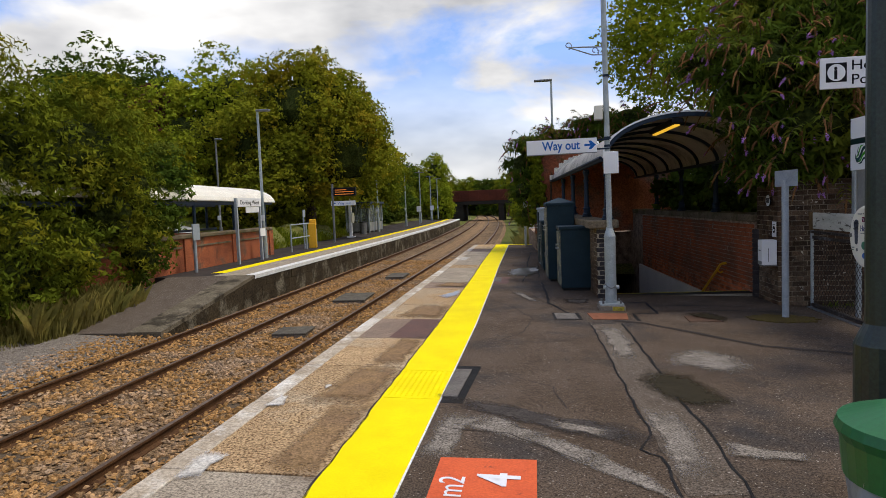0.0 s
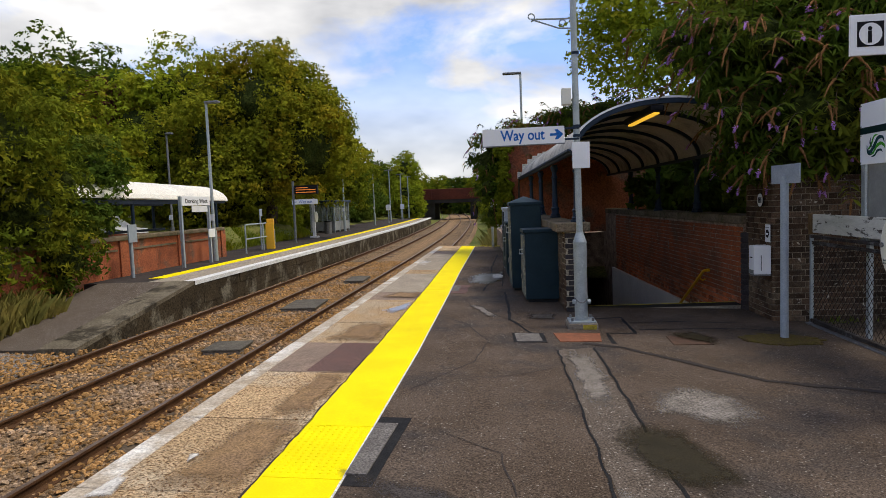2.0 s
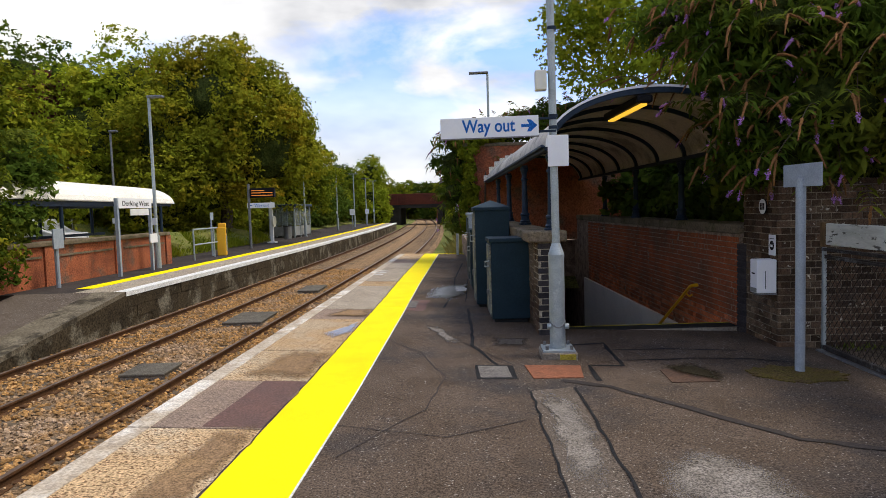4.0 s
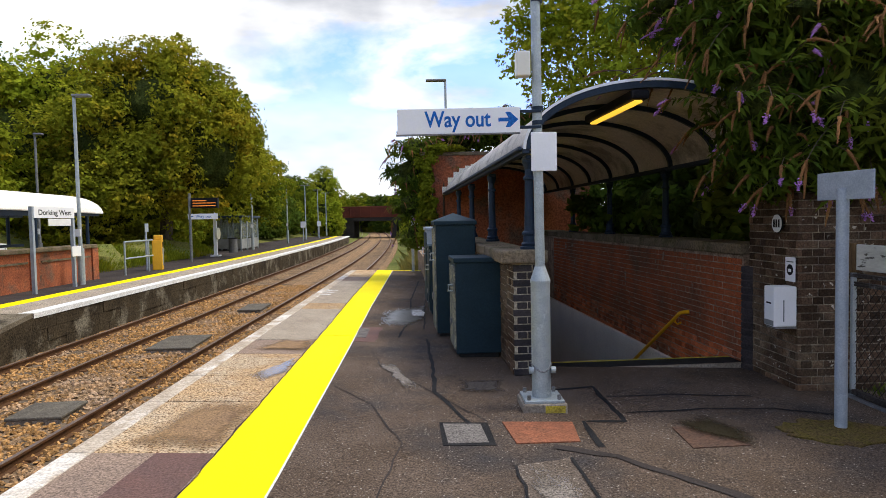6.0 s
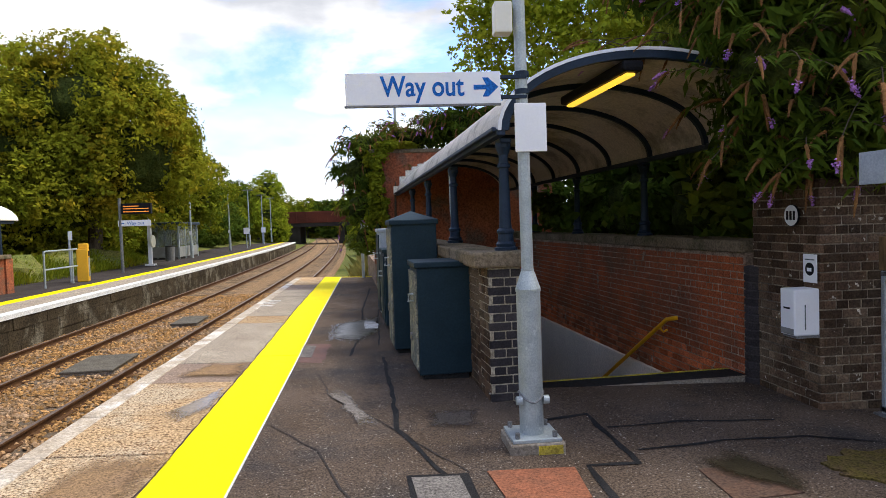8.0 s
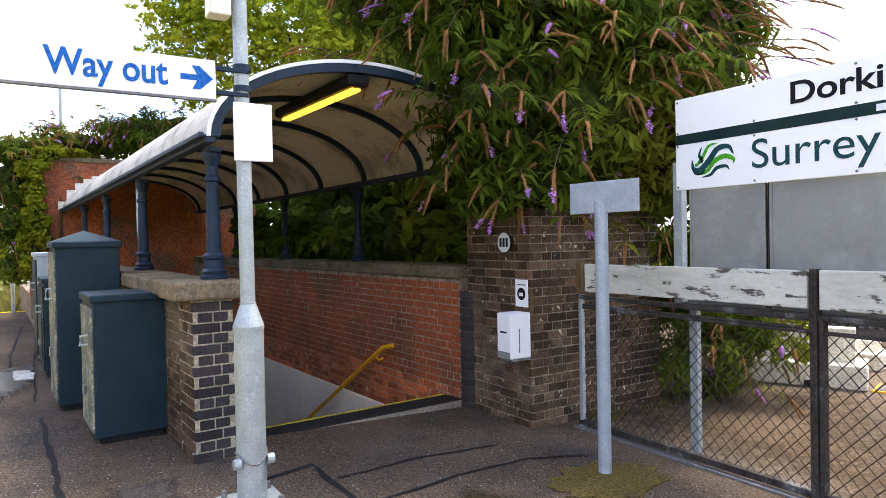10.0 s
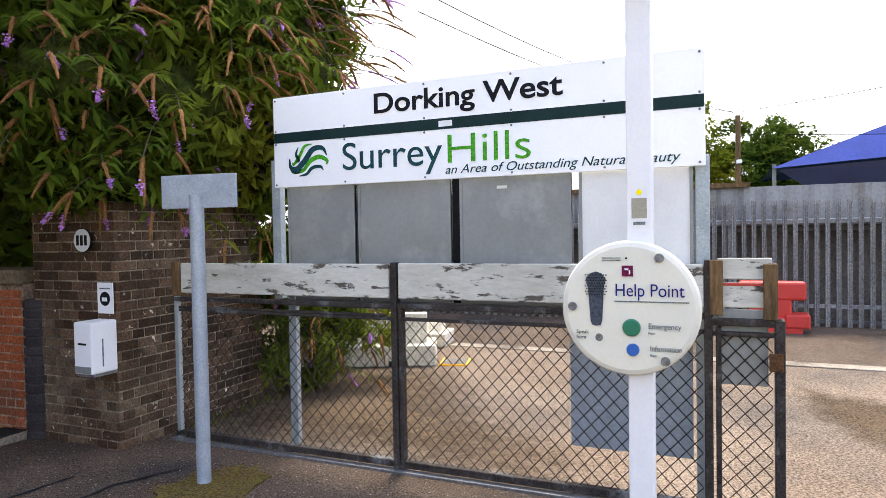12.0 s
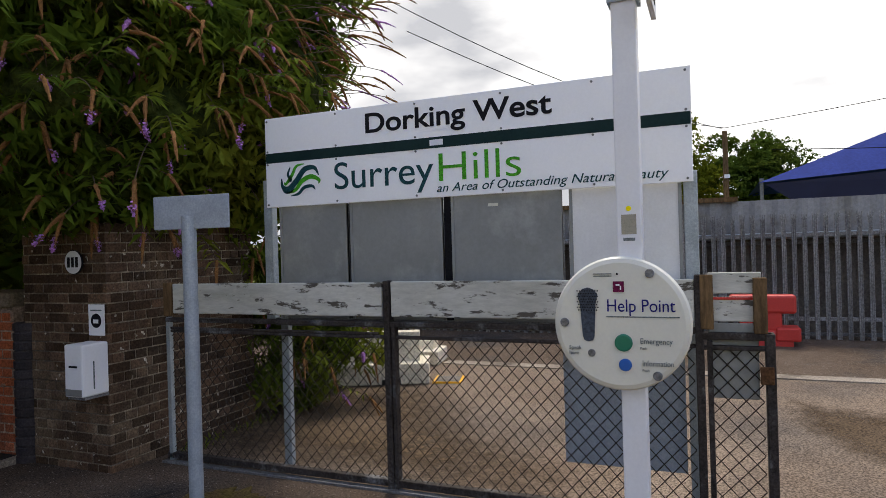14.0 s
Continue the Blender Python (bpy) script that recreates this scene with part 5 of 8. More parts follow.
# ---- lamp pole with the exit sign ----
lp = thing("lamp_post", "tall galvanised lamp post with a hinged base on the platform", "lamp post", (1.81, 10.55, gz(1.81)))
part("footing", bx(-0.19, 0.19, -0.19, 0.19, -0.05, 0.075, 0.012), "concrete", lp)
part("paint_patch", bx(0.0, 0.17, -0.1935, -0.189, 0.0, 0.06, 0.001), "oldyellow", lp, "worn yellow paint")
base = part("base_plate", bx(-0.17, 0.17, -0.17, 0.17, 0.075, 0.1, 0.004), "galv", lp)
for a in (-0.13, 0.13):
    for b in (-0.13, 0.13):
        part("bolt", cyl(nb(), (a, b, 0.1), (a, b, 0.14), 0.017, n=6), "galv_dark", base)
part("lower_tube", cyl(nb(), (0, 0, 0.1), (0, 0, 1.1), 0.084, 0.084, 28), "galv", lp, smooth=False)
bm = nb()
lathe(bm, (0, 0, 1.1), ((.088, -.005), (.088, .015), (.045, .14), (.047, .15)), 28)
part("shoulder_cone", bm, "galv", lp)
bm = nb()
cyl(bm, (0, 0, 1.24), (-0.02, 0, 4.4), 0.042, 0.04, 20)
cyl(bm, (-0.02, 0, 4.4), (-0.04, 0, 8.0), 0.04, 0.03, 16)
part("upper_tube", bm, "galv", lp)
bm = nb()
tube(bm, [(0.086 * math.cos(a), 0.086 * math.sin(a), 0.36 + 0.03 * math.cos(2 * a)) for a in [i * math.pi / 12 for i in range(25)]], 0.008, 6)
hinge = part("hinge", bm, "galv_dark", lp)
for s in (-1, 1):
    part("hinge_bolt", cyl(nb(), (s * 0.075, -0.05, 0.34), (s * 0.115, -0.05, 0.34), 0.03, n=10), "galv", hinge)
part("notice_plate", bx(-0.075, 0.145, -0.067, -0.055, 2.06, 2.39, 0.004), "white", lp, "blank white rectangular plate")
for zz in (2.46, 2.58, 3.5):
    part("band", cyl(nb(), (-.005, 0, zz), (-.005, 0, zz + 0.035), 0.05, n=20), "bluecol", lp)
part("junction_box", bx(-0.19, -0.07, -0.06, 0.06, 2.87, 3.08, 0.01), "cream", lp, "small cream junction box")
bm = nb()
tube(bm, [(-0.04, 0, 3.95), (-0.55, 0, 3.97)], 0.012, 6)
tube(bm, [(-0.04, 0, 3.83), (-0.2, 0, 3.84), (-0.36, 0, 3.9), (-0.52, 0, 3.96)], 0.010, 6)
tube(bm, [(-0.55 + 0.05 * math.cos(t) * (1 - t / 9), 0, 4.0 + 0.05 * math.sin(t) * (1 - t / 9)) for t in [i * 0.5 - 1.5 for i in range(13)]], 0.009, 6)
tube(bm, [(-0.16 + 0.05 * math.cos(t) * (1 - t / 9), 0, 3.9 + 0.05 * math.sin(t) * (1 - t / 9)) for t in [i * 0.5 for i in range(11)]], 0.009, 6)
part("scroll_bracket", bm, "galv", lp, "wrought iron scroll bracket")
sg = thing("exit_sign", "white enamel sign with blue lettering and an arrow", "sign", (0.60, 10.5, 2.33))
sg.rotation_euler = Euler((0, radians(-0.3), radians(0)))
part("panel", bx(0, 1.045, -0.012, 0.012, 0, 0.215, 0.004), "white", sg)
part("lower_trim", bx(-0.01, 1.045, -0.016, 0.016, -0.012, 0.0), "galv_dark", sg)
text("Way out", 0.19, (0.235, -0.0135, 0.058), TO_TRACK, "blueink", sg, fit=0.565, bold=0.0035, label="blue letters")
bm = nb()
prism(bm, [(0.86, .094), (.945, .094), (.92, .046), (.96, .046), (1.03, .11), (.96, .174), (.92, .174), (.945, .126), (.86, .126)], 0.0135, 0.0125, m=None)
for v in bm.verts:
    v.co = Vector((v.co.x, -v.co.z, v.co.y))
part("arrow", bm, "blueink", sg, "blue arrow")
for zz in (0.045, 0.18):
    part("fixing_arm", bx(1.045, 1.23, 0.0, 0.03, zz - 0.012, zz + 0.012, 0.003), "bluecol", sg)

# ---- low grey post with blank plate ----
gp = thing("sign_post", "grey steel post with a blank rectangular plate", "sign post", (4.118, 10.0, gz(4.118)))
part("pole", cyl(nb(), (0, 0, -0.02), (0, 0, 1.9), 0.046, n=24), "greypost", gp)
part("plate", bx(-0.28, 0.28, -0.012, 0.004, 1.83, 2.05, 0.004, m=Matrix.Translation((0.006, -0.02, 0)) @ pose(0, 0, 0, 0, 0, -81)), "greypost", gp, "blank grey plate")
part("cap", cyl(nb(), (0, 0, 1.9), (0, 0, 1.915), 0.048, n=24), "greypost", gp)
bm = nb()
rr = random.Random(2)
ring = [(0.46 * math.cos(t) * rr.uniform(.7, 1.1), 0.33 * math.sin(t) * rr.uniform(.75, 1.1)) for t in [i * 2 * math.pi / 40 for i in range(40)]]
prism(bm, ring, -0.01, 0.014)
for v in bm.verts:
    v.co += Vector((4.05, 9.9, gz(4.05 + v.co.x)))
lone(part("moss_patch", bm, "moss"), "patch of moss and dead leaves round the post", "moss", "structure")

# ---- brown brick pier, sanitiser and number disc ----
sz = thing("hand_sanitiser", "white wall-mounted dispenser box on the brick pier", "dispenser", (4.275, 11.2, 0.5))
part("box", bx(-0.1, 0.125, -0.09, 0.1, 0.0, 0.39, 0.012), "white", sz)
part("slot", bx(-0.01, 0.0, -0.093, -0.09, 0.05, 0.26), "greyink", sz)
# thin grey strip drawn as shade low on the box front
part("base_shade", bx(-0.103, -0.1, -0.08, 0.09, 0.01, 0.06), "panelgrey", sz)
part("drip_tray", bx(-0.08, 0.125, -0.085, 0.095, -0.02, 0.0), "galv_dark", sz)
part("badge", bx(-0.103, -0.1, -0.035, 0.05, 0.22, 0.235), "black", sz, "plain dark badge")
nt = thing("hygiene_notice", "small white notice with a black round hand-wash symbol", "notice", (4.395, 11.22, 0.93))
part("card", bx(-0.004, 0.004, -0.085, 0.085, 0.0, 0.24, 0.003), "white", nt)
part("symbol", cyl(nb(), (-0.0045, 0, 0.115), (-0.0065, 0, 0.115), 0.055, n=28), "black", nt)
part("symbol_mark", bx(-0.008, -0.0066, -0.025, 0.03, 0.095, 0.125, 0.0), "white", nt)
part("caption", bx(-0.0055, -0.004, -0.06, 0.06, 0.19, 0.2), "greyink", nt)
nd = thing("number_disc", "oval white cast plate with dark bars on the brick pier", "plate", (4.39, 11.44, 1.5))
part("disc", cyl(nb(), (0, 0, 0), (-0.015, 0, 0), 0.09, n=32), "panelwhite", nd)
part("rim", cyl(nb(), (0.003, 0, 0), (-0.010, 0, 0), 0.096, n=32), "black", nd)
for i, yy in enumerate((0.045, 0.0, -0.045)):
    part("bar", bx(-0.018, -0.0152, yy - 0.014, yy + 0.014, -0.04, 0.04), "black", nd)

# ---- gate ----
gt = thing("yard_gate", "old steel gate with chain-link mesh and peeling white boards", "gate", (4.85, 0, 0))
G0 = gz(4.85)


def bar(name, x0, x1, y0, y1, z0, z1, mt="gatesteel", bev=0.006, parent=None, label=""):
    return part(name, bx(x0, x1, y0, y1, z0, z1, bev), mt, parent or gt, label)


bar("post", -0.03, 0.01, 10.92, 10.96, G0, 1.03, "galv")
bar("timber_post", -0.05, 0.035, 10.885, 10.96, 1.04, 1.31, "oldwood")
bar("top_rail", -0.035, 0.03, 6.93, 10.96, 0.99, 1.025)
bar("top_rail", -0.02, 0.02, 6.93, 10.95, 0.905, 0.928)
bar("middle_post", -0.045, 0.03, 8.9, 8.945, G0 - 0.02, 1.31, "gatesteel")
bar("middle_post", -0.035, 0.03, 8.865, 8.893, G0 - 0.02, 1.0, "gatesteel")
bar("bottom_rail", -0.03, 0.03, 6.93, 10.98, G0 + 0.03, G0 + 0.08)
bar("board", -0.03, 0.01, 8.96, 10.88, 1.06, 1.30, "gatewood", 0.008, label="white board stained with black mould")
bar("board", -0.032, 0.008, 6.93, 8.89, 1.06, 1.305, "gatewood", 0.008, label="white board with peeling paint")
bar("closing_post", -0.04, 0.03, 6.885, 6.93, G0, 1.33)
bar("timber_stub", -0.055, -0.02, 6.83, 6.9, 1.02, 1.33, "oldwood")
bar("timber_post", -0.05, 0.03, 6.555, 6.625, 1.0, 1.31, "oldwood")
bar("post", -0.05, 0.04, 6.52, 6.57, G0, 1.0)
bar("side_rail", -0.04, 0.03, 6.53, 6.9, 0.96, 1.0)
bar("side_rail", -0.03, 0.03, 6.53, 6.9, 0.90, 0.925)
bar("side_board", 0.0, 0.03, 6.58, 6.86, 1.22, 1.34, "gatewood", 0.006)
bar("side_board", 0.0, 0.03, 6.58, 6.86, 1.06, 1.20, "gatewood", 0.006)
bar("red_scrap", -0.006, 0.0, 6.62, 6.84, 1.185, 1.2, "red_plastic", 0.002, label="scrap of red tape")
bar("side_board", 0.01, 0.03, 6.6, 6.86, 0.62, 1.05, "panelgrey", 0.006)
bar("hinge_plate", -0.055, -0.045, 6.53, 6.6, 0.72, 0.82, "rust")
bar("post", -0.04, 0.03, 6.84, 6.87, G0, 0.95)
bar("tie", -0.02, 0.0, 9.0, 10.98, 0.93, 0.95, "gatesteel")


def chainlink(y0, y1, z0, z1, x, half=0.046, rise=0.05):
    """Woven diamond mesh: zigzag wires that meet at every second crossing."""
    bm = nb()
    r = 0.0032
    nj, nk = max(1, round((y1 - y0) / half)), max(1, round((z1 - z0) / rise))
    sy, sz = (y1 - y0) / nj, (z1 - z0) / nk
    for j in range(nj):
        for k in range(nk):
            up = (j + k) % 2 == 0
            a = Vector((x + (0.004 if up else -0.004), y0 + (j if up else j + 1) * sy, z0 + k * sz))
            b = Vector((x + (0.004 if up else -0.004), y0 + (j + 1 if up else j) * sy, z0 + (k + 1) * sz))
            s = (b - a).normalized().cross(Vector((1, 0, 0))) * r
            t = Vector((r, 0, 0))
            q = [[bm.verts.new(p + o) for o in (s + t * .6, -s + t * .6, -t)] for p in (a, b)]
            for i in range(3):
                bm.faces.new((q[0][i], q[0][(i + 1) % 3], q[1][(i + 1) % 3], q[1][i]))
    return bm


part("chain_link", chainlink(6.94, 10.93, G0 + 0.06, 0.915, 0.0), "wire", gt, "diamond chain-link wire mesh")
part("chain_link", chainlink(6.58, 6.86, G0 + 0.06, 0.915, 0.0), "wire", gt, "diamond chain-link wire mesh")
gsl = thing("gate_track", "rusty steel strip on the ground under the gate", "ground rail", (4.82, 0, 0), kind="structure")
part("strip", bx(-0.04, 0.02, 6.5, 11.0, G0 - 0.03, G0 + 0.02, 0.004), "galv_dark", gsl)

# ---- station sign board ----
sb = thing("station_sign", "large white station name board above grey poster panels", "station sign", (4.97, 0, 0))
part("name_panel", bx(-0.012, 0.012, 6.92, 10.02, 2.255, 2.57, 0.003), "signwhite", sb)
part("lower_panel", bx(-0.012, 0.012, 6.92, 10.02, 1.88, 2.252, 0.003), "signwhite", sb)
part("band", bx(-0.0145, -0.0125, 6.925, 10.015, 2.222, 2.298), "darkgreen", sb, "dark green band")
text("Dorking West", 0.2, (-0.0145, 9.14, 2.378), TO_WEST, "black", sb, fit=1.37, bold=0.0035, label="bold black letters")
text("Surrey", 0.285, (-0.0145, 9.41, 1.985), TO_WEST, "teal", sb, fit=0.80, label="dark teal letters")
text("Hills", 0.285, (-0.0145, 8.585, 1.988), TO_WEST, "leafgreen", sb, fit=0.585, bold=-0.002, label="green letters")
text("an Area of Outstanding Natural Beauty", 0.085, (-0.0145, 8.58, 1.915), TO_WEST, "teal", sb, fit=1.52, shear=0.3, label="small italic letters")
part("badge", bx(-0.017, -0.0146, 8.52, 8.62, 2.24, 2.28), "white", sb, "small plain white badge")
def swirl(points, width, mt):
    """A tapering stroke through points (across, up) of the round emblem."""
    ctrl = [Vector((p[0], p[1], 0)) for p in points]
    ctrl = [ctrl[0] * 2 - ctrl[1]] + ctrl + [ctrl[-1] * 2 - ctrl[-2]]
    line = []
    for i in range(1, len(ctrl) - 2):
        p0, p1, p2, p3 = ctrl[i - 1:i + 3]
        for j in range(8):
            t = j / 8
            line.append(0.5 * (2 * p1 + (p2 - p0) * t + (2 * p0 - 5 * p1 + 4 * p2 - p3) * t * t + (3 * p1 - p0 - 3 * p2 + p3) * t ** 3))
    line.append(ctrl[-2])
    bm, n = nb(), len(line)
    rows = []
    for i, p in enumerate(line):
        d = (line[min(i + 1, n - 1)] - line[max(i - 1, 0)]).normalized()
        k = width * 0.5 * math.sin(math.pi * (0.02 + 0.96 * i / (n - 1))) ** 0.7
        rows.append([bm.verts.new((-0.0145, 9.885 - 0.36 * q.x, 1.945 + 0.36 * q.y)) for q in (p + Vector((-d.y, d.x, 0)) * k, p - Vector((-d.y, d.x, 0)) * k)])
    for r0, r1 in zip(rows, rows[1:]):
        bm.faces.new((r0[1], r1[1], r1[0], r0[0]))
    part("wave_mark", bm, mt, sb, "curved stripe of the round emblem")


swirl([(0.26, 0.66), (0.2, 0.5), (0.27, 0.38), (0.2, 0.34)], 0.07, "teal")
swirl([(0.03, 0.42), (0.06, 0.24), (0.22, 0.2), (0.42, 0.36), (0.62, 0.58), (0.86, 0.6), (0.97, 0.44)], 0.13, "teal")
swirl([(0.62, 0.7), (0.42, 0.66), (0.3, 0.48), (0.14, 0.3), (0.1, 0.34)], 0.075, "leafgreen")
swirl([(0.16, 0.1), (0.38, 0.16), (0.55, 0.34), (0.78, 0.42), (0.97, 0.34), (0.96, 0.26)], 0.1, "leafgreen")
swirl([(0.26, 0.04), (0.46, 0.08), (0.6, 0.2), (0.8, 0.22), (0.88, 0.14)], 0.075, "teal")
swirl([(0.02, 0.26), (0.1, 0.14), (0.24, 0.12), (0.36, 0.2)], 0.05, "teal")
for y in (10.0, 9.38, 8.73, 8.1, 7.5, 6.95):
    for z in (2.545, 2.31, 2.21, 1.9):
        part("screw", cyl(nb(), (-0.0125, y, z), (-0.017, y, z), 0.008, n=8), "galv_dark", sb)
for (y0, y1, mt) in ((9.33, 9.93, "panelgrey"), (8.56, 9.30, "panelgrey"), (7.72, 8.49, "panelgrey"), (6.99, 7.67, "panelwhite")):
    p = part("poster_panel", bx(0.03, 0.055, y0, y1, 1.02, 1.9, 0.004), mt, sb)
    for (a, b, c, d) in ((y0, y0 + 0.02, 1.02, 1.88), (y1 - 0.02, y1, 1.02, 1.88)):
        part("panel_frame", bx(0.022, 0.058, a, b, c, d), "panelgrey", p)
for (a, b) in ((9.305, 9.325), (8.5, 8.555)):
    part("gap_strip", bx(0.05, 0.07, a, b, 1.0, 1.9), "black", sb)
for y in (10.05, 6.94):
    part("back_post", bx(0.035, 0.10, y - 0.04, y + 0.04, 1.0 if y > 10 else gz(4.97) - 0.05, 2.1 if y > 10 else 1.95, 0.006), "galv", sb)
part("front_leg", bx(0.025, 0.075, 9.88, 9.95, gz(4.97), 1.05, 0.006), "galv", sb, "perforated galvanised leg")
part("label", bx(0.026, 0.03, 8.15, 8.22, 1.80, 1.82), "cream", sb)
part("label", bx(0.026, 0.03, 7.95, 8.02, 1.06, 1.08), "cream", sb)
part("hung_board", bx(0.08, 0.10, 7.0, 7.75, 0.1, 0.95, 0.004), "greypost", sb, "pale blue-grey board behind the mesh")
part("lower_beam", bx(0.03, 0.08, 6.95, 10.0, 0.96, 1.02), "galv_dark", sb)

# ---- help point ----
hp = thing("help_point", "white help point post with a round cream intercom panel", "help point", (3.88, 7.173, gz(3.88) - 0.015))
part("post", bx(-0.0, 0.10, -0.055, 0.055, -0.02, 3.2, 0.006), "white", hp)
bm = nb()
lathe(bm, (0, 0, 0), ((0.282, -0.05), (0.299, -0.035), (0.303, 0.0), (0.294, 0.02), (0.275, 0.028), (0.0001, 0.03)), 56)
for v in bm.verts:
    v.co = Matrix.Translation((-0.03, 0.042, 1.298)) @ TO_WEST @ v.co
disc = part("round_panel", bm, "cream", hp, smooth=False)
FX = -0.0615


def dot(y, z, r, mt, name, h=0.012, n=28):
    bm = nb()
    lathe(bm, (0, 0, 0), ((r, 0), (r, h * .6), (r * .85, h), (0.0001, h)), n)
    for v in bm.verts:
        v.co = Matrix.Translation((FX + 0.002, 0.02 + y, 1.30 + z)) @ TO_WEST @ v.co
    return part(name, bm, mt, disc)


M["btn_green"] = mat("green button", (0.01, 0.15, 0.09), (0.012, 0.17, 0.1), 20, 0.3, bump=0, amount=0.03)
M["btn_blue"] = mat("blue button", (0.01, 0.1, 0.4), (0.012, 0.11, 0.42), 20, 0.3, bump=0, amount=0.03)
dot(0.01, -0.085, 0.039, "btn_green", "emergency_button")
dot(0.005, -0.184, 0.028, "btn_blue", "information_button")
for (y, z) in ((-0.109, 0.225), (0.272, 0.003), (-0.132, -0.228)):
    s = dot(y, z, 0.02, "galv_dark", "security_screw", 0.012, 16)
bm = nb()
prism(bm, [(0.20, .085), (.21, .13), (.19, .155), (.165, .163), (.14, .155), (.12, .13), (.13, .085), (.138, -.06), (.145, -.078), (.165, -.083), (.183, -.078), (.19, -.06)], 0, 0.003)
for v in bm.verts:
    v.co = Vector((FX + 0.001 - v.co.z, 0.02 + v.co.x, 1.30 + v.co.y))
part("microphone_symbol", bm, "slate", disc, "grey microphone symbol")
bm = nb()
for j in range(8):
    for i in range(9 if j % 2 else 8):
        y, z = 0.165 + (i - 4 + (0.5 if j % 2 == 0 else 0)) * 0.0115, 0.06 + j * 0.0125
        if abs(y - 0.165) < 0.05:
            cyl(bm, (FX - 0.0025, 0.02 + y, 1.30 + z), (FX - 0.0045, 0.02 + y, 1.30 + z), 0.0035, n=6)
part("speaker_holes", bm, "black", disc)
dot(0.153, -0.135, 0.017, "galv_dark", "microphone_grille", 0.004, 18)
part("hearing_badge", bx(FX - 0.002, FX + 0.001, 0.022, 0.07, 1.442, 1.49), "purple", disc, "dark magenta hearing loop badge")
part("badge_mark", bx(FX - 0.003, FX - 0.002, 0.034, 0.040, 1.452, 1.470, m=None), "white", disc)
part("badge_mark", bx(FX - 0.003, FX - 0.002, 0.041, 0.058, 1.470, 1.478), "white", disc)
text("Help Point", 0.08, (FX - 0.0005, 0.103, 1.354), TO_WEST, "navyink", disc, fit=0.29, label="navy letters")
text("Emergency", 0.036, (FX - 0.0005, -0.04, 1.212), TO_WEST, "greyink", disc, fit=0.135, label="grey letters")
text("Push", 0.016, (FX - 0.0005, -0.04, 1.187), TO_WEST, "greyink", disc)
text("Information", 0.036, (FX - 0.0005, -0.047, 1.114), TO_WEST, "greyink", disc, fit=0.13, label="grey letters")
text("Push", 0.016, (FX - 0.0005, -0.047, 1.089), TO_WEST, "greyink", disc)
text("Speak\nhere", 0.024, (FX - 0.0005, 0.275, 1.18), TO_WEST, "greyink", disc)
part("caption_bar", bx(FX - 0.001, FX + 0.001, -0.21, 0.103, 1.328, 1.333), "greyink", disc, "unreadable small print")
part("caption_bar", bx(FX - 0.001, FX + 0.001, 0.075, 0.157, 1.522, 1.526), "greyink", disc, "unreadable small print")
part("caption_bar", bx(FX - 0.001, FX + 0.001, 0.075, 0.157, 1.512, 1.516), "greyink", disc, "unreadable small print")
dot(0.031, 0.223, 0.005, "black", "sensor", 0.003, 10)
part("sticker", bx(-0.002, 0.0, -0.033, 0.033, 1.7, 1.79), "scuffed", hp, "scuffed metal label plate")
part("sticker", bx(-0.002, 0.0, -0.026, 0.026, 1.67, 1.684), "greyink", hp)
part("yellow_dot", cyl(nb(), (0.0, 0.0, 1.817), (-0.002, 0.0, 1.817), 0.012, n=16), "yellow", hp)
part("sign_cap", bx(-0.01, 0.11, -0.07, 0.07, 2.76, 2.79), "galv", hp)
hs = thing("help_sign", "white help point sign with an information symbol", "sign", (3.36, 7.05, 2.56))
part("panel", bx(0, 0.66, -0.012, 0.012, 0, 0.285, 0.004), "white", hs)
part("symbol", bx(0.045, 0.225, -0.0145, -0.0125, 0.06, 0.235), "black", hs)
part("ring", cyl(nb(), (0.135, -0.0147, 0.147), (0.135, -0.0157, 0.147), 0.078, n=32), "white", hs)
text("i", 0.16, (0.112, -0.0165, 0.092), TO_TRACK, "black", hs, bold=0.006)
text("Help\nPoint", 0.13, (0.26, -0.0135, 0.165), TO_TRACK, "black", hs, fit=0.3)

# ---- bin and dark post ----
bn = thing("litter_bin", "hoop litter bin with a green lid and a clear bag", "litter bin", (1.86, 2.62, gz(1.86)))
bm = nb()
lathe(bm, (0, 0, 0.93), ((0.225, -0.15), (0.235, -0.03), (0.25, 0.0), (0.24, 0.03), (0.12, 0.075), (0.001, 0.085)), 32)
part("lid", bm, "binlid", bn)
bm = nb()
lathe(bm, (0, 0, 0.0), ((0.15, 0.1), (0.19, 0.3), (0.2, 0.6), (0.21, 0.8)), 20)
for i, v in enumerate(bm.verts):
    v.co.x += 0.015 * math.sin(i * 2.1)
    v.co.y += 0.015 * math.cos(i * 1.3)
M["bag"] = mat("clear bin bag", (0.45, 0.47, 0.48), (0.35, 0.37, 0.38), 6, 0.25, bump=0.3, fine=14, amount=0.1, bumpdist=0.03, trans=0.5)
part("bag", bm, "bag", bn, "translucent clear bag", smooth=True)
part("stem", cyl(nb(), (0.24, 0.1, -0.02), (0.24, 0.1, 0.9), 0.03, n=12), "postgreen", bn)
dp = thing("lamp_post", "blackish green iron lamp post", "lamp post", (2.33, 3.82, gz(2.33)))
bm = nb()
lathe(bm, (0, 0, 0), ((0.13, -0.02), (0.13, 0.95), (0.11, 1.0), (0.085, 1.05), (0.078, 5.5)), 20)
part("shaft", bm, "postgreen", dp)


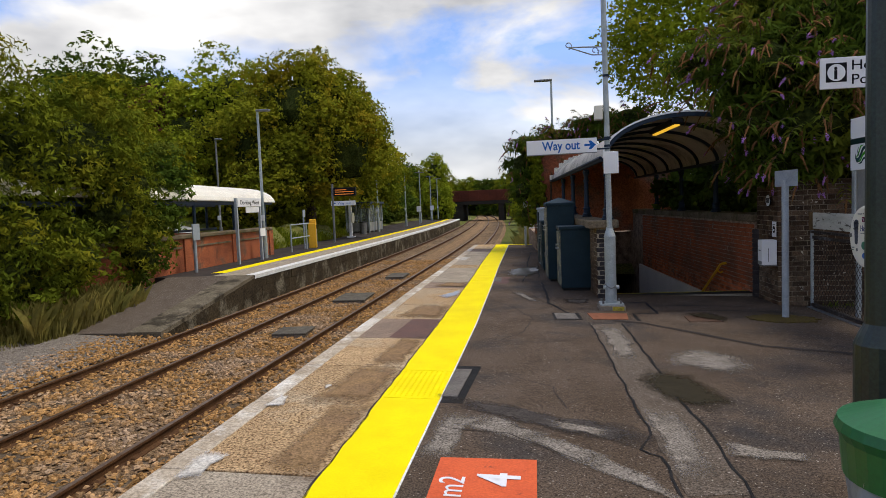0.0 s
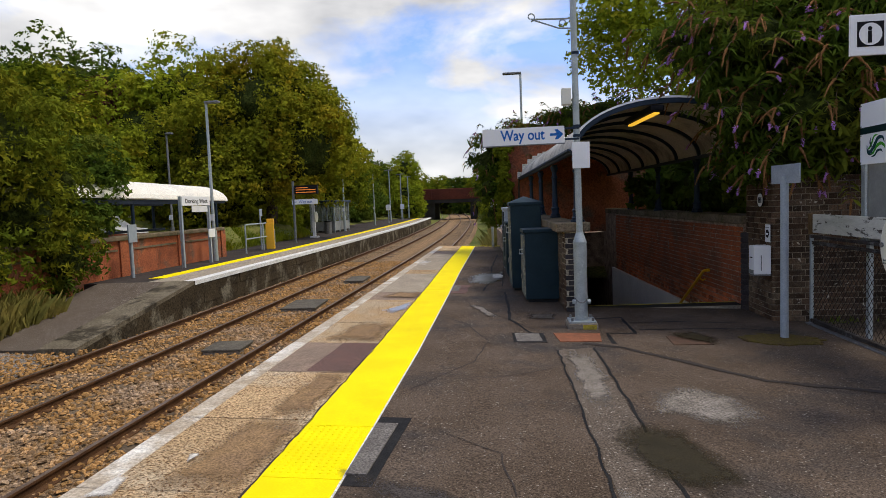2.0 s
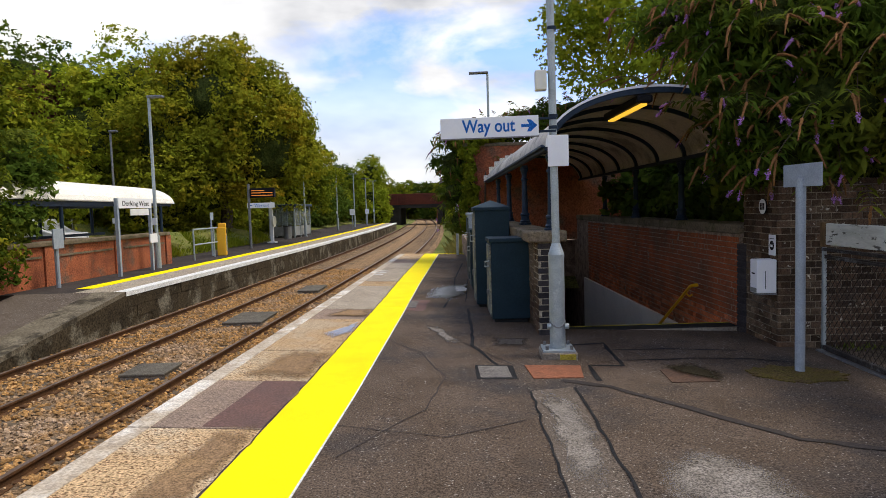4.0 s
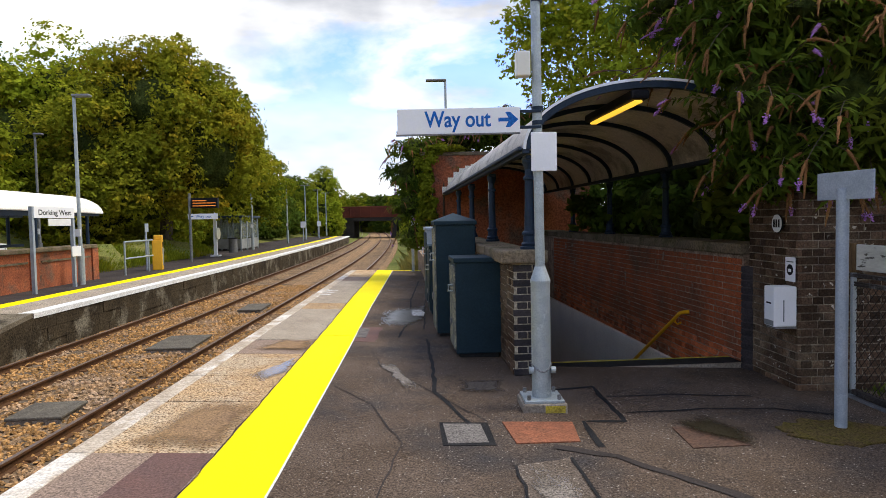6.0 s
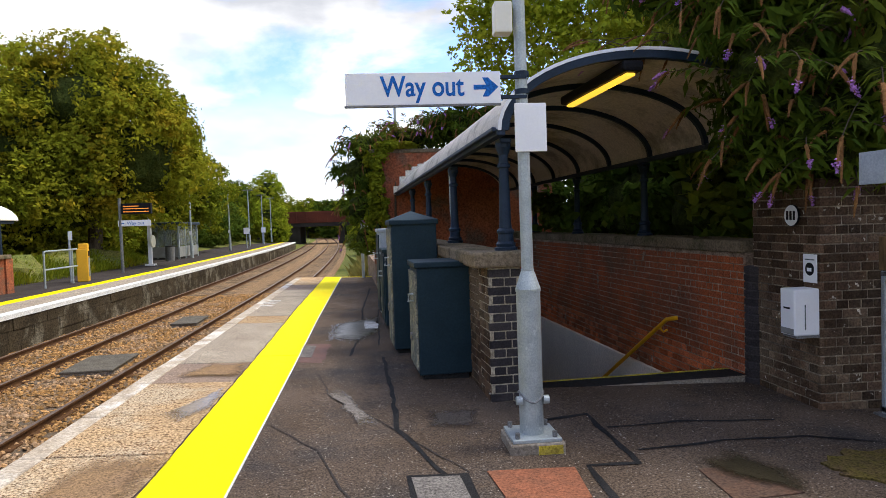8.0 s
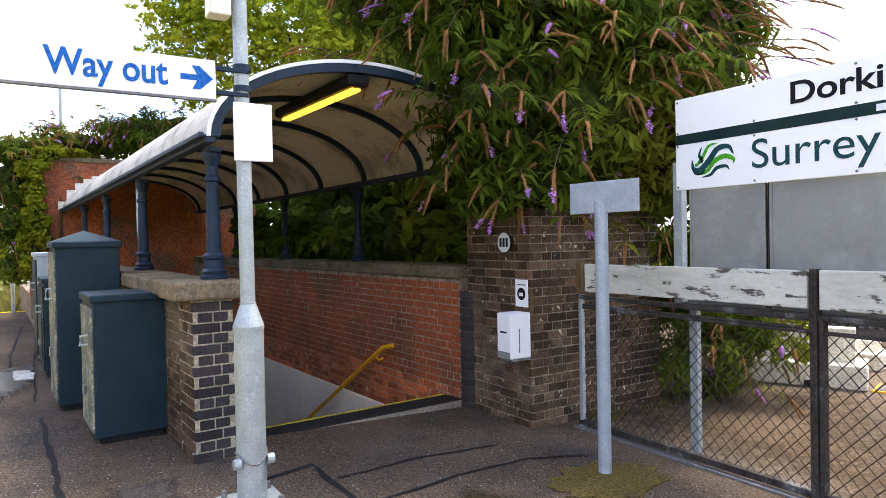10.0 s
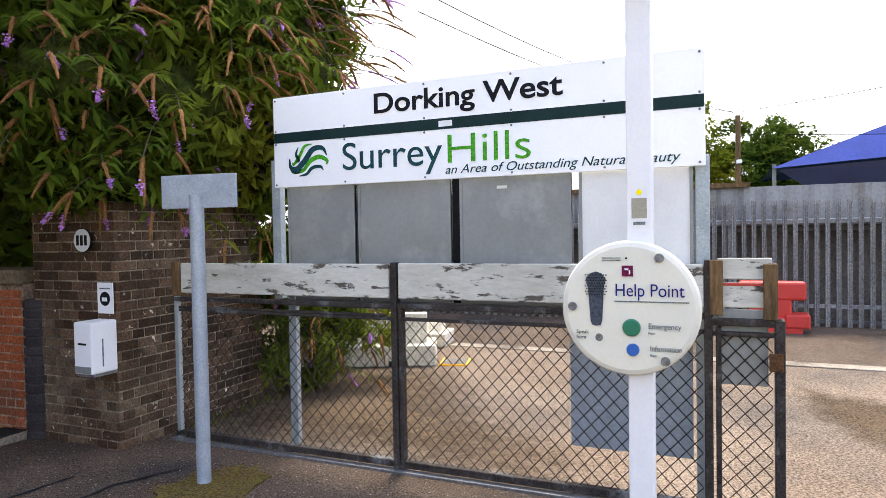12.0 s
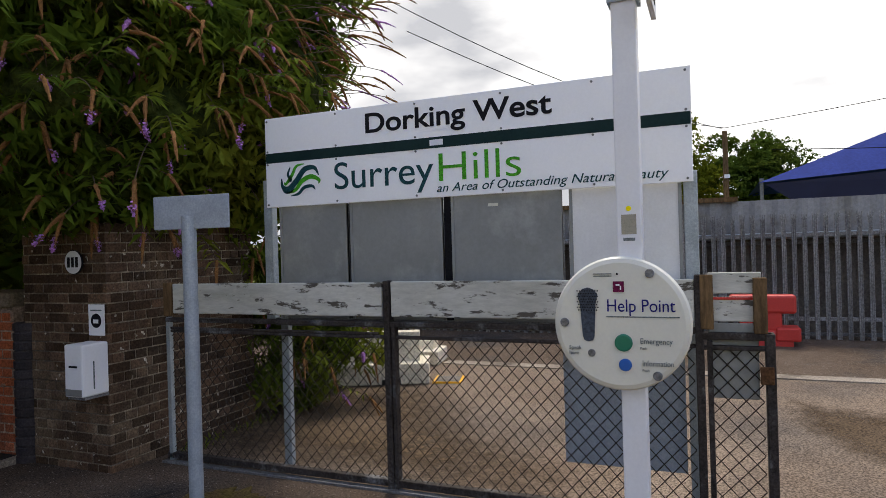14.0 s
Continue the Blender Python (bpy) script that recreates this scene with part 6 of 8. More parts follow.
# ---- lamps and furniture of the far platform ----
def lamp(at, h, arm, label, mt="galv", lean=0.0, twin=False):
    t = thing("lamp_post", label, "lamp post", at, 0, "platform lamp posts")
    part("base_tube", cyl(nb(), (0, 0, -0.03), (0, 0, 1.2), 0.11, 0.11, 14), mt, t)
    part("shaft", cyl(nb(), (0, 0, 1.2), (0, 0, h), 0.065, 0.05, 12), mt, t)
    for s in ((arm, -arm) if twin else (arm,)):
        bm = nb()
        x0, x1 = (0.0, s) if s > 0 else (s, 0.0)
        box(bm, x0 - 0.04, x1 + 0.04, -0.12, 0.12, h - 0.02, h + 0.07, 0.03)
        head = part("lantern", bm, "galv_dark", t)
    part("id_plate", bx(-0.09, 0.09, -0.13, -0.11, 1.6, 1.85), "white", t)
    return t


LAMP = "slim galvanised lamp post on the opposite platform"
lamp((-10.75, 26.6, -0.32), 6.2, 0.5, LAMP)
for (x, y) in ((-12.1, 52.4), (-12.3, 65), (-12.9, 77), (-13.4, 88), (-13.8, 97), (-14.3, 106)):
    lamp((x, y, -0.32), 6.0, 0.5, LAMP, twin=y > 60)
lamp((1.62, 31.5, -0.9), 8.15, -0.75, "galvanised lamp post beyond the platform end")
for (x, y, h) in ((-16.5, 34, 6.0), (-20, 36, 5.5)):
    lamp((x, y, -0.3), h, 0.3, "thin lamp post among the trees behind the opposite platform", "galv_dark")

fs = thing("name_sign", "white station name sign on two grey posts", "station sign", (-10.55, 23.7, -0.32))
for y in (0, 2.1):
    part("post", bx(-0.05, 0.05, y - 0.05, y + 0.05, -0.02, 2.53), "greypost", fs)
part("panel", bx(0.05, 0.08, 0.0, 2.1, 2.2, 2.53, 0.005), "white", fs)
text("Dorking West", 0.22, (0.082, 0.2, 2.29), TO_EAST, "black", fs, fit=1.7, bold=0.003, label="black letters")
part("lower_panel", bx(0.05, 0.075, 0.7, 1.9, 1.96, 2.18, 0.005), "panelwhite", fs)
part("notice", bx(0.05, 0.08, 1.9, 2.4, 0.98, 1.3), "white", fs)

wf = thing("brick_wall", "red brick parapet wall with a dark coping", "wall", (0, 0, 0), kind="structure")
part("masonry", bx(-11.75, -11.35, 14, 28.6, -0.9, 0.82), "brick_far", wf)
part("coping", bx(-11.85, -11.25, 13.9, 28.7, 0.82, 0.96, 0.03), "stone", wf)
part("return_wall", bx(-17.5, -11.75, 28.2, 28.6, -0.9, 0.82), "brick_far", wf)
for i in range(4):
    part("recess_trim", bx(-11.35, -11.32, 14.6 + 3.6 * i, 17.5 + 3.6 * i, 0.5, 0.56), "stone", wf)
for i in range(5):
    part("pilaster", bx(-11.37, -11.29, 14.0 + 3.6 * i, 14.4 + 3.6 * i, -0.9, 0.82), "brick_far", wf)

fc = thing("far_canopy", "white curved canopy roof over the opposite stairs", "canopy", (-13.0, 12.6, 0.0))
bm = nb()
rows = []
for i in range(15):
    a = math.pi * (0.03 + 0.94 * i / 14)
    x, zz = 1.55 * math.cos(a), 2.2 + 0.75 * math.sin(a)
    rows.append([bm.verts.new(p) for p in ((x, 0, zz), (x, 17.0, zz - 0.2), (x * 1.01, 17.0, zz - 0.17), (x * 1.01, 0, zz + 0.03))])
for p, q in zip(rows, rows[1:]):
    for j in range(4):
        bm.faces.new((p[j], p[(j + 1) % 4], q[(j + 1) % 4], q[j]))
bmesh.ops.recalc_face_normals(bm, faces=bm.faces[:])
part("roof_sheet", bm, "sheet_far", fc)
for x in (-1.45, 1.4):
    part("eave_beam", bx(x - 0.05, x + 0.05, 0, 16.9, 1.98, 2.13), "gutter", fc)
    for i in range(6):
        part("column", cyl(nb(), (x, 0.6 + 3.1 * i, 0.9), (x, 0.6 + 3.1 * i, 2.05), 0.06, n=10), "bluecol", fc)
part("back_sheet", bx(-1.5, -1.4, 0, 16.9, 0.9, 1.0), "gutter", fc)

# ticket machine, rail, screens, shelter
tm = thing("ticket_machine", "yellow ticket validator on the opposite platform", "ticket machine", (-10.85, 32.9, -0.32), 15)
part("body", bx(-0.2, 0.2, -0.22, 0.22, 0.0, 1.3, 0.03), "ticket", tm)
part("head", bx(-0.14, 0.2, -0.16, 0.16, 1.3, 1.5, 0.03), "ticket", tm)
part("face", bx(0.2, 0.215, -0.15, 0.15, 0.2, 0.95), "panelgrey", tm)
part("screen", bx(0.2, 0.22, -0.1, 0.1, 1.0, 1.2), "black", tm)
gr = thing("guard_rail", "grey tubular guard rail on the opposite platform", "guard rail", (-10.9, 30.0, -0.32))
for y in (0, 2.1):
    part("post", cyl(nb(), (0, y, 0), (0, y, 1.3), 0.035, n=10), "galv", gr)
for z in (0.65, 1.3):
    part("bar", cyl(nb(), (0, 0, z), (0, 2.5, z), 0.032, n=10), "galv", gr)
ps = thing("sign_post", "small grey plate on a post beside the guard rail", "sign post", (-11.2, 32.6, -0.32))
part("pole", cyl(nb(), (0, 0, 0), (0, 0, 2.0), 0.04, n=10), "greypost", ps)
part("plate", bx(0.03, 0.05, -0.16, 0.16, 1.65, 2.0), "greypost", ps)
ps2 = thing("sign_post", "grey post with a small box by the brick wall", "sign post", (-10.75, 20.9, -0.32))
part("pole", cyl(nb(), (0, 0, 0), (0, 0, 1.65), 0.06, n=10), "greypost", ps2)
part("plate", bx(0.05, 0.09, -0.22, 0.22, 1.1, 1.65), "greypost", ps2)
ci = thing("departure_screen", "dark departure display with amber text on a post", "departure screen", (-11.3, 38.0, -0.32))
part("pole", cyl(nb(), (0, 0, 0), (0, 0, 3.5), 0.07, n=12), "galv_dark", ci)
part("housing", bx(0.1, 1.45, -0.12, 0.12, 2.75, 3.25, 0.02), "black", ci)
for z in (2.84, 2.98, 3.1):
    part("amber_line", bx(0.2, 1.35 if z < 3 else 0.9, -0.13, -0.121, z, z + 0.035), "amber", ci, "amber display line")
part("arm", bx(0.0, 0.15, -0.03, 0.03, 3.0, 3.1), "galv_dark", ci)
part("platform_sign", bx(-0.1, 1.4, -0.03, 0.0, 2.18, 2.46, 0.004), "white", ci)
text("Way out", 0.22, (0.3, -0.033, 2.25), TO_TRACK, "blueink", ci, fit=0.8, label="blue letters")
part("sign_arrow", bx(-0.02, 0.18, -0.033, -0.03, 2.3, 2.34), "blueink", ci)
fh = thing("help_point", "white help point on the opposite platform", "help point", (-11.9, 43.6, -0.32))
part("post", bx(-0.09, 0.09, -0.09, 0.09, 0, 2.9), "white", fh)
part("sign", bx(-0.03, 0.03, -0.1, 0.9, 2.5, 2.9), "white", fh)
part("round_panel", cyl(nb(), (0.1, 0, 1.35), (0.2, 0, 1.35), 0.35, n=24), "cream", fh)
part("foot", bx(-0.25, 0.25, -0.25, 0.25, 0, 0.08), "white", fh)
sh = thing("waiting_shelter", "glazed waiting shelter with a dark flat roof", "shelter", (-13.4, 50.5, -0.32))
part("roof", bx(-1.0, 1.2, -0.2, 4.6, 2.3, 2.48, 0.03), "bluecol", sh)
for x in (-0.85, 1.0):
    for y in (0.0, 1.5, 3.0, 4.4):
        part("upright", bx(x - 0.05, x + 0.05, y - 0.05, y + 0.05, 0, 2.3), "galv", sh)
for y0, y1 in ((0.05, 1.45), (1.55, 2.95), (3.05, 4.35)):
    part("kick_panel", bx(0.97, 1.02, y0, y1, 0.15, 0.85), "panelgrey", sh)
    part("pane", bx(0.985, 0.995, y0, y1, 0.9, 2.25), "pane", sh)
    part("back_pane", bx(-0.86, -0.84, y0, y1, 0.2, 2.25), "pane", sh)
part("end_pane", bx(-0.8, 0.95, -0.01, 0.01, 0.9, 2.25), "pane", sh)
part("kick_panel", bx(-0.8, 0.95, -0.02, 0.02, 0.15, 0.85), "panelgrey", sh)
part("bench", bx(-0.7, -0.2, 0.4, 4.0, 0.45, 0.52), "galv", sh)
bnn = thing("litter_bin", "small grey bin beside the shelter", "litter bin", (-12.3, 48.3, -0.32))
part("drum", cyl(nb(), (0, 0, 0), (0, 0, 0.9), 0.28, n=16), "galv_dark", bnn)
part("rim", cyl(nb(), (0, 0, 0.9), (0, 0, 0.97), 0.3, n=16), "black", bnn)
for (x, y) in ((-11.6, 70), (-12.2, 84)):
    t = thing("notice_post", "small white notice on a post", "notice", (x + bend(y) * .3, y, -0.32))
    part("pole", cyl(nb(), (0, 0, 0), (0, 0, 1.9), 0.05, n=8), "greypost", t)
    part("card", bx(-0.25, 0.25, -0.06, -0.03, 1.4, 2.0), "white", t)


def car(at, rz, mt, label):
    c = thing("car", label, "car", at, rz, "parked cars")
    bm = nb()
    prism(bm, [(-2.1, .35), (-2.05, .75), (-1.3, .92), (-0.6, 1.42), (0.9, 1.45), (1.6, .98), (2.1, .9), (2.15, .4)], -0.85, 0.85)
    for v in bm.verts:
        k = 0.82 if v.co.y > 1.2 else 1.0
        v.co = Vector((v.co.z * k, v.co.x, v.co.y))
    bmesh.ops.bevel(bm, geom=bm.edges[:], offset=0.06, segments=2, affect="EDGES")
    part("body", bm, mt, c)
    bm = nb()
    prism(bm, [(-1.2, .95), (-0.6, 1.36), (0.85, 1.38), (1.4, .98)], -0.86, 0.86)
    for v in bm.verts:
        k = 0.86 if v.co.y > 1.2 else 1.0
        v.co = Vector((v.co.z * k, v.co.x, v.co.y))
    part("windows", bm, "glass", c)
    for x in (-0.8, 0.8):
        for y in (-1.35, 1.35):
            w = part("wheel", cyl(nb(), (x - 0.1, y, 0.32), (x + 0.1, y, 0.32), 0.32, n=20), "tyre", c)
            part("rim", cyl(nb(), (x - 0.11, y, 0.32), (x + 0.11, y, 0.32), 0.18, n=14), "galv", w)


car((-18.5, 26.5, 0.15), 80, "carpaint", "dark blue parked car behind the opposite canopy")
car((-19.0, 31.5, 0.15), 85, "vanpaint", "silver parked car behind the opposite canopy")

# no-access sign at the platform end
es = thing("end_sign", "white no-access sign with a red ring on a post", "sign", (0.42, 25.2, gz(0.4)))
part("pole", cyl(nb(), (-0.1, 0.03, 0), (-0.1, 0.03, 2.4), 0.045, n=12), "galv", es)
part("panel", bx(-0.06, 0.26, -0.01, 0.01, 0.98, 1.55, 0.004), "white", es)
bm = nb()
tube(bm, [(0.10 + 0.1 * math.cos(t), -0.014, 1.36 + 0.1 * math.sin(t)) for t in [i * math.pi / 12 for i in range(25)]], 0.014, 6)
part("ring", bm, "redink", es)
part("slash", bx(0.0, 0.2, -0.018, -0.012, 1.35, 1.375, m=Matrix.Translation((0.1, 0, 1.36)) @ pose(0, 0, 0, 0, 45, 0) @ Matrix.Translation((-0.1, 0, -1.36))), "redink", es)
for z in (1.05, 1.1, 1.15, 1.2):
    part("print_bar", bx(-0.02, 0.22, -0.013, -0.0105, z, z + 0.02), "redink", es, "unreadable red print")
es2 = thing("end_post", "short trackside post beyond the platform", "post", (0.55, 27.5, -1.1))
part("pole", cyl(nb(), (0, 0, 0), (0, 0, 2.1), 0.04, n=10), "galv", es2)
part("plate", bx(-0.1, 0.1, -0.02, 0.02, 1.6, 2.1), "white", es2)

# ---- car park ----
pf = thing("palisade_fence", "grey steel palisade fence beside the car park", "fence", (13.0, 0, -0.2))
for z in (0.35, 1.75):
    part("rail", bx(0.03, 0.08, -6, 16, z, z + 0.06), "palisade", pf)
bm = nb()
folds = [(-0.036, 0.0), (-0.03, 0.018), (-0.012, 0.0), (0.0, 0.014), (0.012, 0.0), (0.03, 0.018), (0.036, 0.0)]
tops = (2.07, 2.1, 2.06, 2.08, 2.06, 2.1, 2.07)
rows = []
for (yy, xx), zt in zip(folds, tops):
    rows.append([bm.verts.new((-xx, yy, 0)), bm.verts.new((-xx, yy, zt)), bm.verts.new((-xx + 0.004, yy, zt)), bm.verts.new((-xx + 0.004, yy, 0))])
for p, q in zip(rows, rows[1:]):
    for j in range(4):
        bm.faces.new((p[j], p[(j + 1) % 4], q[(j + 1) % 4], q[j]))
for yy in (-0.03, 0.0, 0.03):        # three splayed points
    cyl(bm, (-0.008, yy, 2.05), (-0.025, yy * 1.2, 2.14), 0.014, 0.007, 6)
bmesh.ops.recalc_face_normals(bm, faces=bm.faces[:])
pale = part("pale", bm, "palisade", pf)
pale.matrix_basis = pose(0, -5.9, 0)
for i in range(1, 140):
    ob = new("pale", pale.data)
    ob.parent = pf
    ob.matrix_basis = pose(random.uniform(-.008, .008), -5.9 + 0.155 * i, random.uniform(-.015, .015), 0, 0, random.uniform(-3, 3))
for y in (-4.5, -1.7, 1.1, 3.9, 6.7, 9.5, 12.3):
    part("post", bx(0.08, 0.16, y - 0.05, y + 0.05, 0, 2.1), "palisade", pf)
shd = thing("storage_shed", "corrugated grey shed wall behind the fence", "shed", (13.6, 0, -0.2))
def cladding(x0, z0, z1):
    bm, prev = nb(), None
    for i in range(250):
        y = -8 + 0.09 * i
        row = [bm.verts.new((x0 + 0.045 * (i // 2 % 2), y, z0)), bm.verts.new((x0 + 0.045 * (i // 2 % 2), y, z1))]
        if prev:
            bm.faces.new((prev[0], prev[1], row[1], row[0]))
        prev = row
    return bm


part("upper_cladding", cladding(-0.3, 1.72, 2.4), "shed", shd, "pale corrugated upper sheet")
# lower sheet takes the tone with the gap's shade painted in
part("cladding", cladding(0.0, 0, 1.9), "shed_low", shd, "brown-grey corrugated lower sheet darkened for the shade behind the fence")
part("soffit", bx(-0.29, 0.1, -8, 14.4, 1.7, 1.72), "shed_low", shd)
for z in (0.02, 1.62):
    part("sheeting_rail", bx(-0.08, 0.0, -8, 14.4, z, z + 0.07), "galv_dark", shd)
part("roof_edge", bx(-0.38, 0.6, 6.4, 15, 2.4, 2.48), "oldwood", shd)
part("backing", bx(0.1, 0.3, -8, 15, 0, 2.3), "shed", shd)
part("gutter_pipe", cyl(nb(), (-0.36, -8, 1.78), (-0.36, 14, 1.78), 0.05, n=10), "galv", shd)


def barrier(at, rz):
    t = thing("traffic_barrier", "red plastic water-filled traffic barrier", "barrier", at, rz)
    part("lower_block", bx(-0.2, 0.2, -0.45, 0.3, 0.0, 0.3, 0.04), "red_plastic", t)
    part("middle_block", bx(-0.15, 0.15, -0.3, 0.3, 0.28, 0.62, 0.03), "red_plastic", t)
    part("upper_block", bx(-0.17, 0.17, -0.5, 0.45, 0.55, 0.84, 0.04), "red_plastic", t)
    part("foot_block", bx(-0.22, 0.22, -0.55, -0.2, 0.12, 0.34, 0.03), "red_plastic", t)


barrier((12.3, 6.15, -0.2), 0)
def concrete_barrier(at, rz, length, h0, h1, label):
    """A stepped block: a broad base, a sloping shoulder and a narrower crest."""
    t = thing("concrete_block", label, "concrete block", at, rz)
    part("base", bx(0, 0.62, -length / 2, length / 2, 0, h0, 0.02), "planter", t)
    bm = nb()
    prism(bm, [(0.2, h0), (0.56, h0), (0.5, h1), (0.28, h1)], -length / 2 + 0.12, length / 2 - 0.12)
    for v in bm.verts:
        v.co = Vector((v.co.x, v.co.z, v.co.y))
    part("crest", bm, "planter", t)
    for y in (-length / 4, length / 4):
        part("lifting_slot", bx(-0.004, 0.02, y - 0.12, y + 0.12, 0.0, 0.07), "rubber", t)
    return t


concrete_barrier((7.8, 11.0, -0.16), 23, 1.9, 0.26, 0.62, "cream painted concrete barrier block with a stepped top")
concrete_barrier((9.25, 11.1, -0.16), 10, 1.2, 0.2, 0.32, "small cream concrete block on the car park")
dc = thing("drain_cover", "flat metal cover with a yellow painted rim", "drain cover", (8.45, 9.98, -0.16), 15)
part("frame", bx(-0.21, 0.21, -0.18, 0.18, 0.0, 0.02, 0.004), "yellowrail", dc, "yellow painted rim")
part("plate", bx(-0.185, 0.185, -0.155, 0.155, 0.015, 0.024, 0.003), "covergrey", dc)
lone(part("access_road", bx(9.75, 13.2, -12, 15.5, -0.3, -0.153), "asphalt"), "darker tarmac road between the kerb and the fence", "road", "structure")
tt = thing("tent_canopy", "large blue fabric canopy behind the shed", "tent", (24, 0, 0))
bm = nb()
v = [bm.verts.new(p) for p in ((0, 5.4, 3.35), (0, -9, 4.2), (7, -9, 4.2), (7, 5.4, 3.35), (3, -1.0, 5.9))]
for a, b in ((0, 1), (1, 2), (2, 3), (3, 0)):
    bm.faces.new((v[a], v[b], v[4]))
bmesh.ops.subdivide_edges(bm, edges=bm.edges[:], cuts=5, use_grid_fill=True)
part("roof_fabric", bm, "tarp", tt)
bm = nb()
v = [bm.verts.new(p) for p in ((0.1, 5.2, 3.3), (0.1, -9, 4.1), (0.4, -9, 3.1), (0.4, 4.2, 2.6))]
bm.faces.new(v)
part("valance", bm, "tarp_dark", tt)
for y in (5.3, -2, -8):
    part("pole", cyl(nb(), (0.2, y, -0.2), (0.2, y, 3.5), 0.06, n=10), "galv_dark", tt)
tt2 = thing("tent_canopy", "small blue fabric canopy behind the sign board", "tent", (20, 8.6, 0))
bm = nb()
v = [bm.verts.new(p) for p in ((0, 1.5, 2.2), (0, -1.4, 2.3), (3, -1.4, 2.3), (3, 1.5, 2.2), (1.5, 1.2, 3.6))]
for a, b in ((0, 1), (1, 2), (2, 3), (3, 0)):
    bm.faces.new((v[a], v[b], v[4]))
part("roof_fabric", bm, "tarp", tt2)
part("pole", cyl(nb(), (0.2, 0, -0.2), (0.2, 0, 2.4), 0.05, n=8), "galv_dark", tt2)
up = thing("telegraph_pole", "weathered wooden telegraph pole", "telegraph pole", (24.5, 6.35, -0.2))
part("shaft", cyl(nb(), (0, 0, 0), (0, 0, 5.4), 0.1, 0.085, 12), "oldwood", up)
part("bracket", bx(-0.2, -0.09, -0.12, 0.05, 3.8, 3.92), "white", up)
wires = thing("overhead_wires", "thin black overhead wires across the sky", "wires", (0, 0, 0))
for (a, b) in (((16, 14, 7.2), (24.5, 6.35, 5.3)), ((14, 15, 8.2), (24.5, 6.35, 5.25)), ((24.5, 6.35, 5.3), (24, -12, 8.5)), ((24, 5, 4.4), (24, -9, 4.9))):
    a, b = Vector(a), Vector(b)
    part("cable", tube(nb(), [a.lerp(b, i / 12) + Vector((0, 0, -0.5 * math.sin(math.pi * i / 12))) for i in range(13)], 0.012, 5), "black", wires)


# ---- planting ----
def lumps(blobs, seed, share=0.34):
    """Smaller boughs that stand out all over the blobs, for an uneven crown."""
    rng = np.random.default_rng(seed + 7)
    out = []
    for q in blobs:
        c, r = np.array(q[:3]), np.array(q[3:])
        k = 44 if r.mean() > 1.2 else 16
        d = rng.normal(size=(k, 3))
        d /= np.linalg.norm(d, axis=1, keepdims=True)
        size = share * (0.6 + 0.75 * rng.random(k))
        at = c + d * r * (0.78 + 0.16 * rng.random((k, 1)))
        out += [(*p, *(r * w * (1.0, 1.0, 0.8))) for p, w in zip(at, size)]
    return out


def leaf_cloud(blobs, n, size, seed, clump=0.2, ratio=0.55, droop=0.0, shell=0.66):
    """Vertices and faces of n leaves gathered in tufts over the boughs of blobs (x, y, z, rx, ry, rz)."""
    rng = np.random.default_rng(seed)
    b = np.array(lumps(blobs, seed), float)
    wgt = b[:, 3] * b[:, 4] + b[:, 4] * b[:, 5] + b[:, 3] * b[:, 5]
    per = 9
    k = max(8, n // per)
    pick = rng.choice(len(b), k, p=wgt / wgt.sum())
    d = rng.normal(size=(k, 3)) + np.array([0, 0, 0.25])
    d /= np.linalg.norm(d, axis=1, keepdims=True)
    rad = shell + (1.08 - shell) * rng.random((k, 1)) ** 0.6
    c = b[pick, :3] + d * rad * b[pick, 3:]
    r = np.maximum(clump * b[pick, 3:].mean(1), size * 0.9) * (0.5 + rng.random(k))
    p = np.repeat(c, per, 0) + np.clip(rng.normal(size=(k * per, 3)), -1.5, 1.5) * np.repeat(r, per)[:, None] * np.array([0.6, 0.6, 0.35])
    m = len(p)
    out = np.repeat(d, per, 0)
    nor = out * 0.75 + np.array([0, 0, 0.35]) + rng.normal(size=(m, 3)) * 0.4
    nor /= np.linalg.norm(nor, axis=1, keepdims=True)
    ax = np.cross(nor, rng.normal(size=(m, 3)))
    ax[:, 2] -= droop
    ax /= np.linalg.norm(ax, axis=1, keepdims=True)
    sd = np.cross(nor, ax)
    s = size * (0.6 + 0.8 * rng.random((m, 1)))
    v = np.stack([p - ax * s * .5, p + sd * s * ratio * .5 - nor * s * .06, p + ax * s * .5 - nor * s * .15, p - sd * s * ratio * .5 - nor * s * .06], 1)
    return v.reshape(-1, 3), np.arange(m * 4).reshape(m, 4)


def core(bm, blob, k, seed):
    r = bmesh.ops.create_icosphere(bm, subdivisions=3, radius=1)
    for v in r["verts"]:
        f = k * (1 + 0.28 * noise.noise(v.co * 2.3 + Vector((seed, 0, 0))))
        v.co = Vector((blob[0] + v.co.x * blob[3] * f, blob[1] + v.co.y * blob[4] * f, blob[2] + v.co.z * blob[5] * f))


